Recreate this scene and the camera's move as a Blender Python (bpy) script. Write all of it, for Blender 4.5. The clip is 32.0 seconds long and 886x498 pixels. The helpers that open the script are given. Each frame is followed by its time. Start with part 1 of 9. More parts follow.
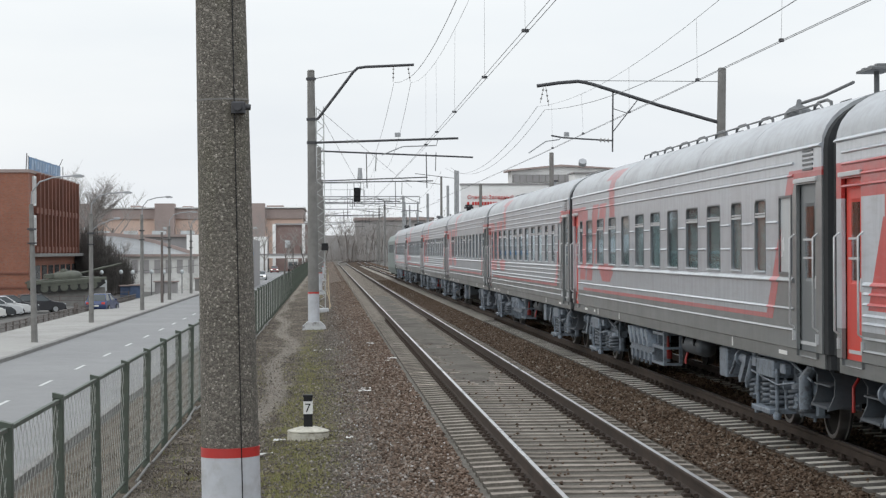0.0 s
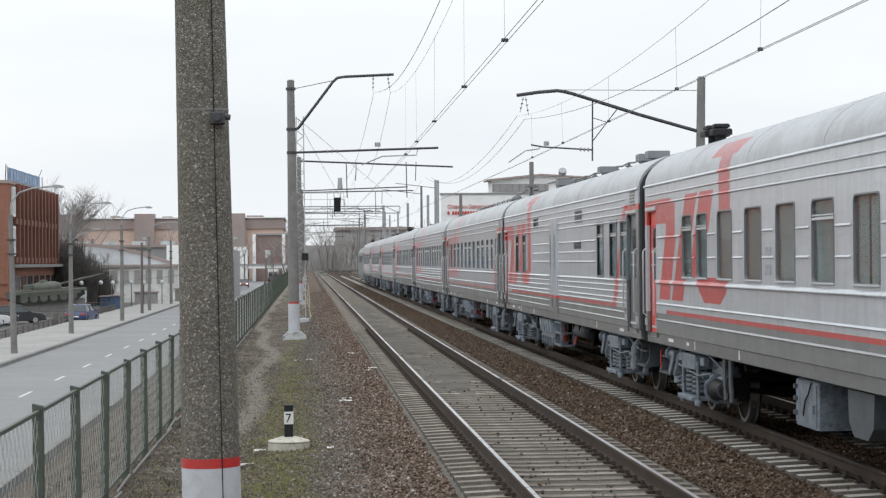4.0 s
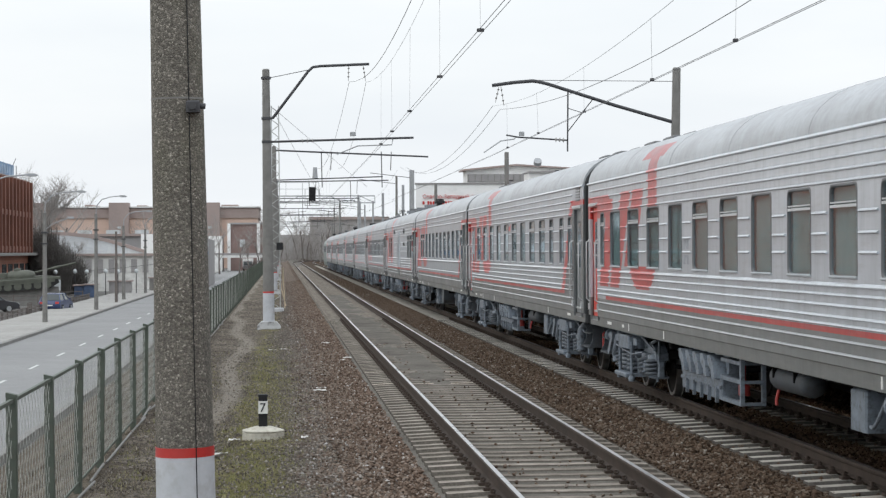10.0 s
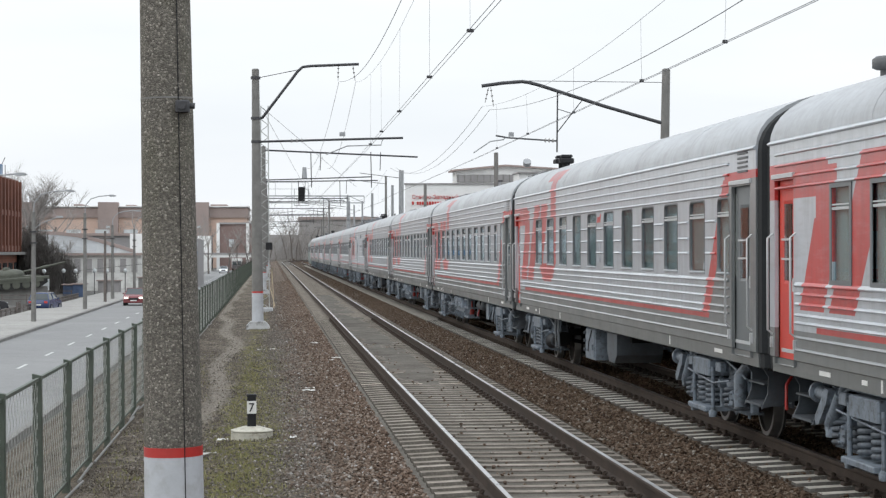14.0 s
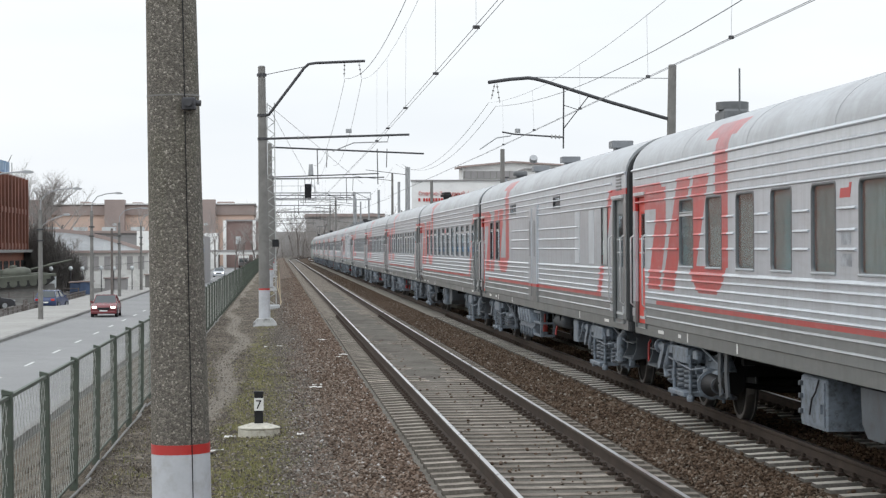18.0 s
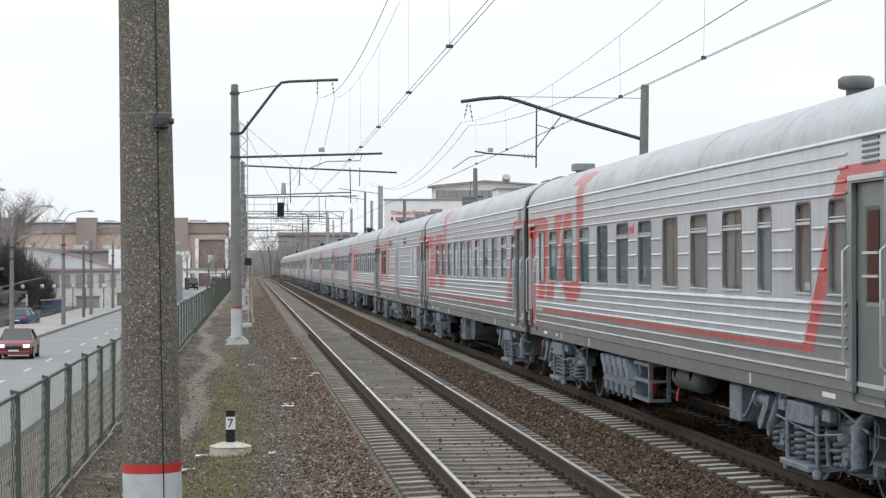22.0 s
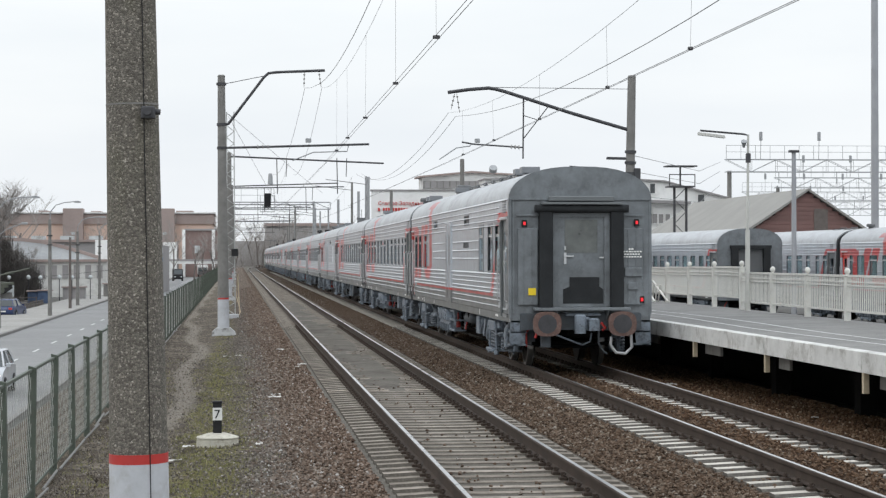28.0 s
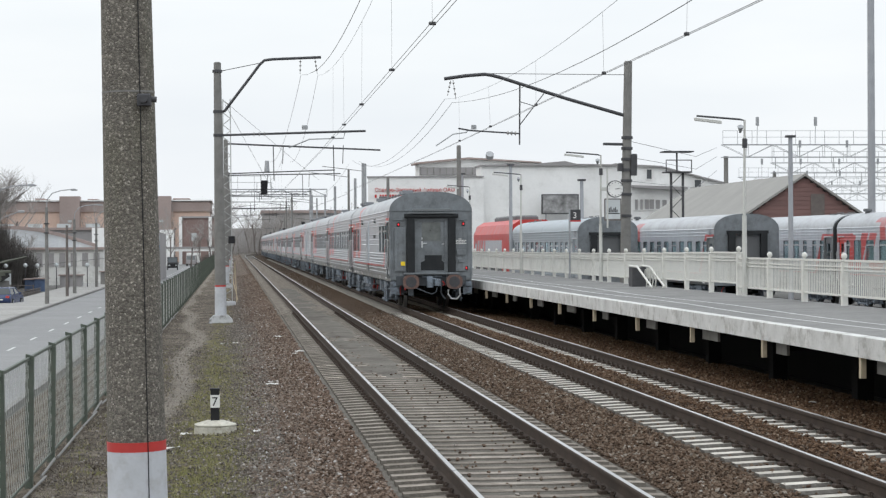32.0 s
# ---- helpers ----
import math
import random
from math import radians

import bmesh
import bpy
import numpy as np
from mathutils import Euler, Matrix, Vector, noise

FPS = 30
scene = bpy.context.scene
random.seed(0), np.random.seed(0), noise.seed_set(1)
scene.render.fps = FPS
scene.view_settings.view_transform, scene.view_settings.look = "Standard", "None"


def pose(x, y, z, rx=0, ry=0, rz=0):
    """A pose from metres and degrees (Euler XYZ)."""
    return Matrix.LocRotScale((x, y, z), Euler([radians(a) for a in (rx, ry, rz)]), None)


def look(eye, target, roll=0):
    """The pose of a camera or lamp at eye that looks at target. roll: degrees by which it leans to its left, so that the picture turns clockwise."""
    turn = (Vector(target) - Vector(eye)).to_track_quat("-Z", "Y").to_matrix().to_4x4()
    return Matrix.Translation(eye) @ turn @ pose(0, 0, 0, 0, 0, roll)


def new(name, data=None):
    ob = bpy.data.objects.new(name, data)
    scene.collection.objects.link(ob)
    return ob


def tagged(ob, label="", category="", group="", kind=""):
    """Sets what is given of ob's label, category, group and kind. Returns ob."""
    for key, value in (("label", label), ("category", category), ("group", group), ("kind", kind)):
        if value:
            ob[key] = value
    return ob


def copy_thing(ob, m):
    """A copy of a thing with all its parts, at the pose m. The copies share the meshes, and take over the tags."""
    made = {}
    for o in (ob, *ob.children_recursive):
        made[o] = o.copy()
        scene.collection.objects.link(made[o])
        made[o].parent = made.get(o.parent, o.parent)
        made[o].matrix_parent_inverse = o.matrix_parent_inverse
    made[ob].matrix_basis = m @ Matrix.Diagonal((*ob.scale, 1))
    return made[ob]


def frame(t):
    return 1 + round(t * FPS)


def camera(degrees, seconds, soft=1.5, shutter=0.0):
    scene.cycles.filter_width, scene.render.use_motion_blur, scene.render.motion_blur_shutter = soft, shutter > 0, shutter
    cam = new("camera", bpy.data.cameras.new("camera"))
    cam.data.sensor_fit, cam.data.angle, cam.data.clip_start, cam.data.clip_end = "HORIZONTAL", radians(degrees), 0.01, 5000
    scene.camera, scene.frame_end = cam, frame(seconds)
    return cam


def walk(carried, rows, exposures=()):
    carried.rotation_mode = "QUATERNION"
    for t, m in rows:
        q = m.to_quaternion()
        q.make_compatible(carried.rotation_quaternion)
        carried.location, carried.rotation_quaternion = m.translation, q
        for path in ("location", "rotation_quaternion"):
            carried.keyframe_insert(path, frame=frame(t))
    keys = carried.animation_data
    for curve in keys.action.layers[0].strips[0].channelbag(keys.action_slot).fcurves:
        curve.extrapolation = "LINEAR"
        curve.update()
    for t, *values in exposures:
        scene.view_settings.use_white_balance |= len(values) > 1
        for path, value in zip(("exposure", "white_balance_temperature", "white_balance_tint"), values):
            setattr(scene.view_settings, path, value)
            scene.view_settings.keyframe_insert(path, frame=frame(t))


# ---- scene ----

cam = camera(24.68, 32.0, soft=1.3)
EYE_Z = 2.41
# seconds, heading, tilt, lean in degrees: the camera stands in one place and is turned by hand
TURNS = [
    (0.0, -3.290, 0.062, 0.233),
    (0.5, -3.279, 0.057, 0.181),
    (1.0, -4.106, 0.333, 0.047),
    (1.5, -3.776, 0.468, 0.169),
    (2.0, -3.733, 0.196, 0.112),
    (2.5, -3.774, 0.112, 0.111),
    (3.0, -4.010, 0.282, 0.428),
    (3.5, -3.918, 0.307, 0.486),
    (5.5, -3.591, 0.416, 0.125),
    (6.0, -3.665, 0.371, 0.024),
    (6.5, -3.837, 0.346, 0.016),
    (7.0, -4.068, 0.245, 0.163),
    (7.5, -4.146, 0.259, 0.168),
    (8.0, -4.275, 0.219, 0.155),
    (8.5, -4.293, 0.095, 0.112),
    (9.0, -4.472, 0.026, 0.018),
    (9.5, -4.509, 0.012, 0.135),
    (10.0, -4.557, 0.040, 0.228),
    (10.5, -4.574, 0.079, 0.220),
    (11.0, -4.572, 0.064, 0.164),
    (11.5, -4.471, 0.058, 0.119),
    (12.0, -4.581, 0.057, 0.108),
    (12.5, -4.689, 0.052, 0.062),
    (13.0, -4.862, 0.114, 0.093),
    (13.5, -4.892, 0.146, 0.080),
    (14.0, -4.862, 0.049, 0.076),
    (14.5, -4.802, -0.064, 0.114),
    (16.5, -4.887, -0.003, 0.203),
    (17.0, -4.837, -0.030, 0.199),
    (17.5, -4.779, -0.030, 0.182),
    (18.0, -4.675, -0.047, 0.228),
    (18.5, -4.691, 0.055, 0.102),
    (19.0, -4.864, 0.244, 0.059),
    (19.5, -5.064, 0.308, 0.101),
    (20.0, -5.186, 0.290, 0.002),
    (20.5, -5.258, 0.313, 0.005),
    (21.0, -5.228, 0.343, 0.110),
    (21.5, -5.250, 0.370, 0.123),
    (22.0, -5.451, 0.489, 0.072),
    (22.5, -5.789, 0.510, 0.176),
    (23.0, -5.802, 0.437, 0.132),
    (23.5, -5.678, 0.485, 0.169),
    (24.0, -5.640, 0.611, 0.148),
    (24.5, -5.637, 0.699, 0.198),
    (25.0, -5.801, 0.599, 0.236),
    (25.5, -5.834, 0.535, 0.147),
    (27.5, -5.727, 0.313, -0.008),
    (28.0, -5.821, 0.228, 0.080),
    (28.5, -5.887, 0.164, 0.054),
    (29.0, -5.869, 0.088, -0.017),
    (29.5, -5.838, 0.091, 0.051),
    (30.0, -5.914, 0.084, -0.039),
    (30.5, -5.994, 0.012, 0.255),
    (31.0, -6.115, -0.028, 0.375),
    (31.5, -6.108, -0.158, 0.240),
    (32.0, -5.908, -0.155, 0.310),
]
walk(cam, [(t, pose(0, 0, EYE_Z, 90 + tilt, lean, yaw)) for t, yaw, tilt, lean in TURNS],
     exposures=[(0.0, -0.10, 6400, 8), (1.0, -0.03, 6400, 8), (6.0, -0.04, 6400, 8), (12.0, -0.04, 6400, 8), (14.0, 0.02, 6400, 8), (17.0, 0.02, 6400, 8), (20.0, 0.03, 6400, 8), (22.0, 0.03, 6400, 8), (24.0, -0.04, 6400, 8), (28.0, -0.05, 6400, 8), (32.0, -0.04, 6400, 8)])

# ---- light: an overcast spring sky and a weak, wide sun behind the clouds ----
world = bpy.data.worlds.new("overcast_sky")
scene.world = world
world.use_nodes = True
wn, wl = world.node_tree.nodes, world.node_tree.links
wn.clear()
w_out = wn.new("ShaderNodeOutputWorld")
w_bg = wn.new("ShaderNodeBackground")
w_sky = wn.new("ShaderNodeTexSky")
w_sky.sky_type = "NISHITA"
w_sky.sun_disc = False
w_sky.sun_elevation = radians(32)
w_sky.sun_rotation = radians(-60)
w_sky.air_density, w_sky.dust_density = 1.5, 4.0
w_scale = wn.new("ShaderNodeVectorMath")
w_scale.operation = "SCALE"
w_scale.inputs["Scale"].default_value = 0.10
w_tc = wn.new("ShaderNodeTexCoord")
w_map = wn.new("ShaderNodeMapping")
w_map.inputs["Scale"].default_value = (1.5, 1.5, 7.0)
w_noise = wn.new("ShaderNodeTexNoise")
w_noise.inputs["Scale"].default_value = 1.6
w_noise.inputs["Detail"].default_value = 5.0
w_ramp = wn.new("ShaderNodeValToRGB")
w_ramp.color_ramp.elements[0].position, w_ramp.color_ramp.elements[0].color = 0.30, (0.78, 0.815, 0.87, 1)
w_ramp.color_ramp.elements[1].position, w_ramp.color_ramp.elements[1].color = 0.72, (0.945, 0.955, 0.97, 1)
w_mix = wn.new("ShaderNodeMixRGB")
w_mix.inputs[0].default_value = 0.88
wl.new(w_tc.outputs["Generated"], w_map.inputs["Vector"])
wl.new(w_map.outputs["Vector"], w_noise.inputs["Vector"])
wl.new(w_noise.outputs["Fac"], w_ramp.inputs["Fac"])
wl.new(w_sky.outputs["Color"], w_scale.inputs[0])
wl.new(w_scale.outputs["Vector"], w_mix.inputs[1])
wl.new(w_ramp.outputs["Color"], w_mix.inputs[2])
# an overcast sky is brightest overhead
w_sep = wn.new("ShaderNodeSeparateXYZ")
w_up = wn.new("ShaderNodeMapRange")
w_up.inputs["From Min"].default_value, w_up.inputs["From Max"].default_value = 0.12, 1.0
w_up.inputs["To Min"].default_value, w_up.inputs["To Max"].default_value = 1.0, 1.75
w_over = wn.new("ShaderNodeVectorMath")
w_over.operation = "SCALE"
wl.new(w_tc.outputs["Generated"], w_sep.inputs[0])
wl.new(w_sep.outputs["Z"], w_up.inputs["Value"])
wl.new(w_mix.outputs["Color"], w_over.inputs[0])
wl.new(w_up.outputs["Result"], w_over.inputs["Scale"])
wl.new(w_over.outputs["Vector"], w_bg.inputs["Color"])
wl.new(w_bg.outputs["Background"], w_out.inputs["Surface"])
w_bg.inputs["Strength"].default_value = 1.21

sun = new("sun", bpy.data.lights.new("sun", "SUN"))
sun.data.energy, sun.data.angle, sun.data.color = 0.4, radians(35), (1.0, 0.96, 0.9)
sun.matrix_world = look((-30, -60, 75), (0, 30, 0))


# ---- building helpers ----
class Geo:
    """Collects vertices and faces of one mesh."""

    def __init__(self):
        self.v, self.f, self.m, self.s = [], [], [], []

    def face(self, pts, m=0, smooth=False):
        n = len(self.v)
        self.v += [tuple(p) for p in pts]
        self.f.append(tuple(range(n, n + len(pts))))
        self.m.append(m)
        self.s.append(smooth)
        return self

    def faces(self, verts, faces, m=0, smooth=False):
        n = len(self.v)
        self.v += [tuple(p) for p in verts]
        for f in faces:
            self.f.append(tuple(i + n for i in f))
            self.m.append(m)
            self.s.append(smooth)
        return self

    def box(self, x0, x1, y0, y1, z0, z1, m=0, c=0.0):
        if c <= 0:
            v = [(x, y, z) for z in (z0, z1) for y in (y0, y1) for x in (x0, x1)]
            return self.faces(v, [(0, 2, 3, 1), (4, 5, 7, 6), (0, 1, 5, 4), (2, 6, 7, 3), (0, 4, 6, 2), (1, 3, 7, 5)], m)
        # chamfered along all upright and top edges
        a = [(x0 + c, y0), (x1 - c, y0), (x1, y0 + c), (x1, y1 - c), (x1 - c, y1), (x0 + c, y1), (x0, y1 - c), (x0, y0 + c)]
        b = [(x0 + 2 * c, y0 + c), (x1 - 2 * c, y0 + c), (x1 - c, y0 + 2 * c), (x1 - c, y1 - 2 * c), (x1 - 2 * c, y1 - c), (x0 + 2 * c, y1 - c), (x0 + c, y1 - 2 * c), (x0 + c, y0 + 2 * c)]
        v = [(x, y, z0) for x, y in a] + [(x, y, z1 - c) for x, y in a] + [(x, y, z1) for x, y in b]
        f = [tuple(range(7, -1, -1)), tuple(range(16, 24))]
        for k in (0, 8):
            f += [(k + i, k + (i + 1) % 8, k + 8 + (i + 1) % 8, k + 8 + i) for i in range(8)]
        return self.faces(v, f, m)

    def cyl(self, p, q, r, r2=None, n=10, m=0, caps=True, smooth=True):
        r2 = r if r2 is None else r2
        p, q = Vector(p), Vector(q)
        d = (q - p).normalized()
        a = d.orthogonal().normalized()
        b = d.cross(a)
        ring = [(math.cos(2 * math.pi * i / n), math.sin(2 * math.pi * i / n)) for i in range(n)]
        v = [p + (a * x + b * y) * r for x, y in ring] + [q + (a * x + b * y) * r2 for x, y in ring]
        self.faces(v, [(i, (i + 1) % n, n + (i + 1) % n, n + i) for i in range(n)], m, smooth)
        if caps:
            self.face(v[:n][::-1], m)
            self.face(v[n:], m)
        return self

    def tube(self, pts, r, n=6, m=0):
        pts = [Vector(p) for p in pts]
        rings = []
        a = None
        for i, p in enumerate(pts):
            d = (pts[min(i + 1, len(pts) - 1)] - pts[max(i - 1, 0)]).normalized()
            a = d.orthogonal().normalized() if a is None else (a - d * a.dot(d)).normalized()
            b = d.cross(a)
            rr = r[i] if isinstance(r, (list, tuple)) else r
            rings.append([p + (a * math.cos(2 * math.pi * k / n) + b * math.sin(2 * math.pi * k / n)) * rr for k in range(n)])
        v = [q for ring in rings for q in ring]
        f = [(i * n + k, i * n + (k + 1) % n, (i + 1) * n + (k + 1) % n, (i + 1) * n + k) for i in range(len(pts) - 1) for k in range(n)]
        self.faces(v, f, m, True)
        self.face(rings[0][::-1], m)
        self.face(rings[-1], m)
        return self

    def prism(self, pts, axis, a, b, m=0, smooth=False):
        """A closed outline drawn in the plane across axis (in the order of the other two), pushed from a to b."""
        def at(u, w, k):
            return {"x": (k, u, w), "y": (u, k, w), "z": (u, w, k)}[axis]
        n = len(pts)
        v = [at(u, w, a) for u, w in pts] + [at(u, w, b) for u, w in pts]
        self.faces(v, [(i, (i + 1) % n, n + (i + 1) % n, n + i) for i in range(n)], m, smooth)
        self.face(v[:n][::-1], m)
        self.face(v[n:], m)
        return self

    def lathe(self, prof, c, n=14, m=0, smooth=True):
        v = [(c[0] + r * math.cos(2 * math.pi * k / n), c[1] + r * math.sin(2 * math.pi * k / n), c[2] + z) for r, z in prof for k in range(n)]
        f = [(i * n + k, i * n + (k + 1) % n, (i + 1) * n + (k + 1) % n, (i + 1) * n + k) for i in range(len(prof) - 1) for k in range(n)]
        self.faces(v, f, m, smooth)
        self.face(v[:n][::-1], m)
        self.face(v[-n:], m)
        return self

    def ring(self, x0, x1, a0, a1, z0, z1, t, m=0):
        """A rectangular frame in one piece: opening a0..a1 by z0..z1, width t, depth x0..x1."""
        def loop(x, d):
            return [(x, a0 - d, z0 - d), (x, a1 + d, z0 - d), (x, a1 + d, z1 + d), (x, a0 - d, z1 + d)]
        v = loop(x0, t) + loop(x0, 0) + loop(x1, 0) + loop(x1, t)
        f = [(k * 4 + i, k * 4 + (i + 1) % 4, ((k + 1) % 4) * 4 + (i + 1) % 4, ((k + 1) % 4) * 4 + i) for k in range(4) for i in range(4)]
        return self.faces(v, f, m)

    def round_ring(self, x0, x1, w, h, t, r):
        """A window seal: rounded inner corners, outer edge t beyond the opening w by h."""
        def loop(x, d, rad):
            out = []
            for cy, cz, a0 in ((w + d - rad, h + d - rad, 0), (-d + rad, h + d - rad, 90), (-d + rad, -d + rad, 180), (w + d - rad, -d + rad, 270)):
                out += [(x, cy + rad * math.cos(math.radians(a0 + 30 * i)), cz + rad * math.sin(math.radians(a0 + 30 * i))) for i in range(4)]
            return out
        v = loop(x0 + 0.008, t, 0.06) + loop(x0, t * 0.4, 0.08) + loop(x0 + 0.006, -0.008, r) + loop(x1, -0.008, r)
        return self.faces(v, [(k * 16 + i, k * 16 + (i + 1) % 16, (k + 1) * 16 + (i + 1) % 16, (k + 1) * 16 + i) for k in range(3) for i in range(16)], 0, True)

    def spin_x(self, prof, n=26, mats=None):
        """A body turned about the x axis from (x, r) steps."""
        v = [(x, r * math.cos(2 * math.pi * k / n), r * math.sin(2 * math.pi * k / n)) for x, r in prof for k in range(n)]
        base = len(self.v)
        self.v += v
        for i in range(len(prof) - 1):
            for k in range(n):
                self.f.append(tuple(base + q for q in (i * n + k, i * n + (k + 1) % n, (i + 1) * n + (k + 1) % n, (i + 1) * n + k)))
                self.m.append(mats[i] if mats else 0)
                self.s.append(False)
        return self

    def mesh(self, name, mats):
        me = bpy.data.meshes.new(name)
        me.from_pydata(self.v, [], self.f)
        for one in mats if isinstance(mats, (list, tuple)) else [mats]:
            me.materials.append(one)
        me.polygons.foreach_set("material_index", self.m)
        me.polygons.foreach_set("use_smooth", self.s)
        me.update()
        return me


def part(name, geo, mats, parent=None, label="", m=None):
    """Links a mesh as one object under its thing or part."""
    ob = new(name, geo.mesh(name, mats) if isinstance(geo, Geo) else geo)
    if parent is not None:
        ob.parent = parent
    if m is not None:
        ob.matrix_basis = m
    if label:
        ob["label"] = label
    return ob


def thing(name, label, category, m=None, group="", kind=""):
    ob = new(name)
    ob.empty_display_size = 0.2
    if m is not None:
        ob.matrix_basis = m
    return tagged(ob, label, category, group, kind)


def whole(name, geo, mats, label, category="", m=None, group="", kind=""):
    return tagged(part(name, geo, mats, None, "", m), label, category, group, kind)


# ---- materials ----
class Nodes:
    def __init__(self, name):
        self.mat = bpy.data.materials.new(name)
        self.mat.use_nodes = True
        self.n, self.l = self.mat.node_tree.nodes, self.mat.node_tree.links
        self.bsdf = self.n["Principled BSDF"]
        self.co = self.n.new("ShaderNodeTexCoord").outputs["Object"]

    def put(self, socket, value):
        if hasattr(value, "is_linked"):
            self.l.new(value, socket)
        else:
            socket.default_value = value

    def math(self, op, a, b=0.0, c=None):
        nd = self.n.new("ShaderNodeMath")
        nd.operation = op
        self.put(nd.inputs[0], a)
        self.put(nd.inputs[1], b)
        if c is not None:
            self.put(nd.inputs[2], c)
        return nd.outputs[0]

    def noise(self, scale, detail=3.0, stretch=None, rough=0.55):
        nd = self.n.new("ShaderNodeTexNoise")
        nd.inputs["Scale"].default_value, nd.inputs["Detail"].default_value = scale, detail
        nd.inputs["Roughness"].default_value = rough
        co = self.co
        if stretch:
            mp = self.n.new("ShaderNodeMapping")
            mp.inputs["Scale"].default_value = stretch
            self.l.new(co, mp.inputs["Vector"])
            co = mp.outputs["Vector"]
        self.l.new(co, nd.inputs["Vector"])
        return nd.outputs["Fac"]

    def voronoi(self, scale, out="Color", feature="F1"):
        nd = self.n.new("ShaderNodeTexVoronoi")
        nd.feature = feature
        nd.inputs["Scale"].default_value = scale
        self.l.new(self.co, nd.inputs["Vector"])
        return nd.outputs[out]

    def ramp(self, fac, stops):
        nd = self.n.new("ShaderNodeValToRGB")
        el = nd.color_ramp.elements
        while len(el) < len(stops):
            el.new(0.5)
        for e, (p, c) in zip(el, stops):
            e.position, e.color = p, (*c, 1)
        self.put(nd.inputs["Fac"], fac)
        return nd.outputs["Color"]

    def mix(self, fac, a, b, kind="MIX"):
        nd = self.n.new("ShaderNodeMixRGB")
        nd.blend_type = kind
        self.put(nd.inputs[0], fac)
        self.put(nd.inputs[1], (*a, 1) if isinstance(a, tuple) else a)
        self.put(nd.inputs[2], (*b, 1) if isinstance(b, tuple) else b)
        return nd.outputs[0]

    def xyz(self):
        nd = self.n.new("ShaderNodeSeparateXYZ")
        self.l.new(self.co, nd.inputs[0])
        return nd.outputs[0], nd.outputs[1], nd.outputs[2]

    def bump(self, height, strength=0.3, dist=0.01):
        nd = self.n.new("ShaderNodeBump")
        nd.inputs["Strength"].default_value, nd.inputs["Distance"].default_value = strength, dist
        self.put(nd.inputs["Height"], height)
        self.l.new(nd.outputs[0], self.bsdf.inputs["Normal"])

    def random(self):
        return self.n.new("ShaderNodeObjectInfo").outputs["Random"]

    def island(self):
        return self.n.new("ShaderNodeNewGeometry").outputs["Random Per Island"]

    def end(self, color, rough=0.6, metal=0.0, spec=None):
        self.put(self.bsdf.inputs["Base Color"], (*color, 1) if isinstance(color, tuple) else color)
        self.put(self.bsdf.inputs["Roughness"], rough)
        self.put(self.bsdf.inputs["Metallic"], metal)
        if spec is not None:
            self.bsdf.inputs["Specular IOR Level"].default_value = spec
        return self.mat


def tint(c, k):
    return tuple(min(1.0, x * k) for x in c)


def mat(name, c, rough=0.6, metal=0.0, var=0.18, scale=1.2, fine=25.0, bump=0.0, dist=0.004, dirt=None, dirt_amount=0.5, stretch=None, own=0.0, spec=None):
    """A surface with colour drift at two scales, optional stains of a second colour and relief."""
    k = Nodes(name)
    big, small = k.noise(scale, 4, stretch), k.noise(fine, 4, stretch)
    col = k.ramp(big, [(0.28, tint(c, 1 - var)), (0.72, tint(c, 1 + var))])
    col = k.mix(0.55, col, k.ramp(small, [(0.3, (1 - var, 1 - var, 1 - var)), (0.7, (1, 1, 1))]), "MULTIPLY")
    if dirt:
        d = k.math("MULTIPLY", k.ramp(k.noise(scale * 2.3, 6, stretch, 0.7), [(0.5, (0, 0, 0)), (0.72, (1, 1, 1))]), dirt_amount)
        col = k.mix(d, col, dirt)
    if own:
        col = k.mix(own, col, k.ramp(k.random(), [(0, (0.45, 0.45, 0.45)), (1, (1.0, 1.0, 1.0))]), "MULTIPLY")
    if bump:
        k.bump(small, bump, dist)
    r = k.ramp(big, [(0.2, (max(0.03, rough - 0.08),) * 3), (0.8, (min(1, rough + 0.08),) * 3)])
    return k.end(col, r, metal, spec)


def glow(name, c, strength):
    k = Nodes(name)
    k.bsdf.inputs["Emission Color"].default_value = (*c, 1)
    k.bsdf.inputs["Emission Strength"].default_value = strength
    return k.end(c, 0.3)


def glass(name, clear=0.5, shade=(0.75, 0.8, 0.8)):
    """A window pane: see-through body with mirror gloss that grows at grazing angles."""
    k = Nodes(name)
    k.n.remove(k.bsdf)
    tr, gl, mx = k.n.new("ShaderNodeBsdfTransparent"), k.n.new("ShaderNodeBsdfGlossy"), k.n.new("ShaderNodeMixShader")
    tr.inputs["Color"].default_value = (*tint(shade, clear), 1)
    gl.inputs["Roughness"].default_value = 0.03
    gl.inputs["Color"].default_value = (0.9, 0.95, 1.0, 1)
    fr = k.n.new("ShaderNodeLayerWeight")
    fr.inputs["Blend"].default_value = 0.5
    k.l.new(k.math("ADD", 0.04, k.math("MULTIPLY", k.math("POWER", fr.outputs["Facing"], 3.0), 0.75)), mx.inputs[0])
    k.l.new(tr.outputs[0], mx.inputs[1])
    k.l.new(gl.outputs[0], mx.inputs[2])
    k.l.new(mx.outputs[0], k.n["Material Output"].inputs["Surface"])
    return k.mat


LIGHT_GREY, DARK_GREY, RED, SILVER = (0.49, 0.525, 0.57), (0.15, 0.162, 0.165), (0.5, 0.036, 0.03), (0.41, 0.43, 0.455)
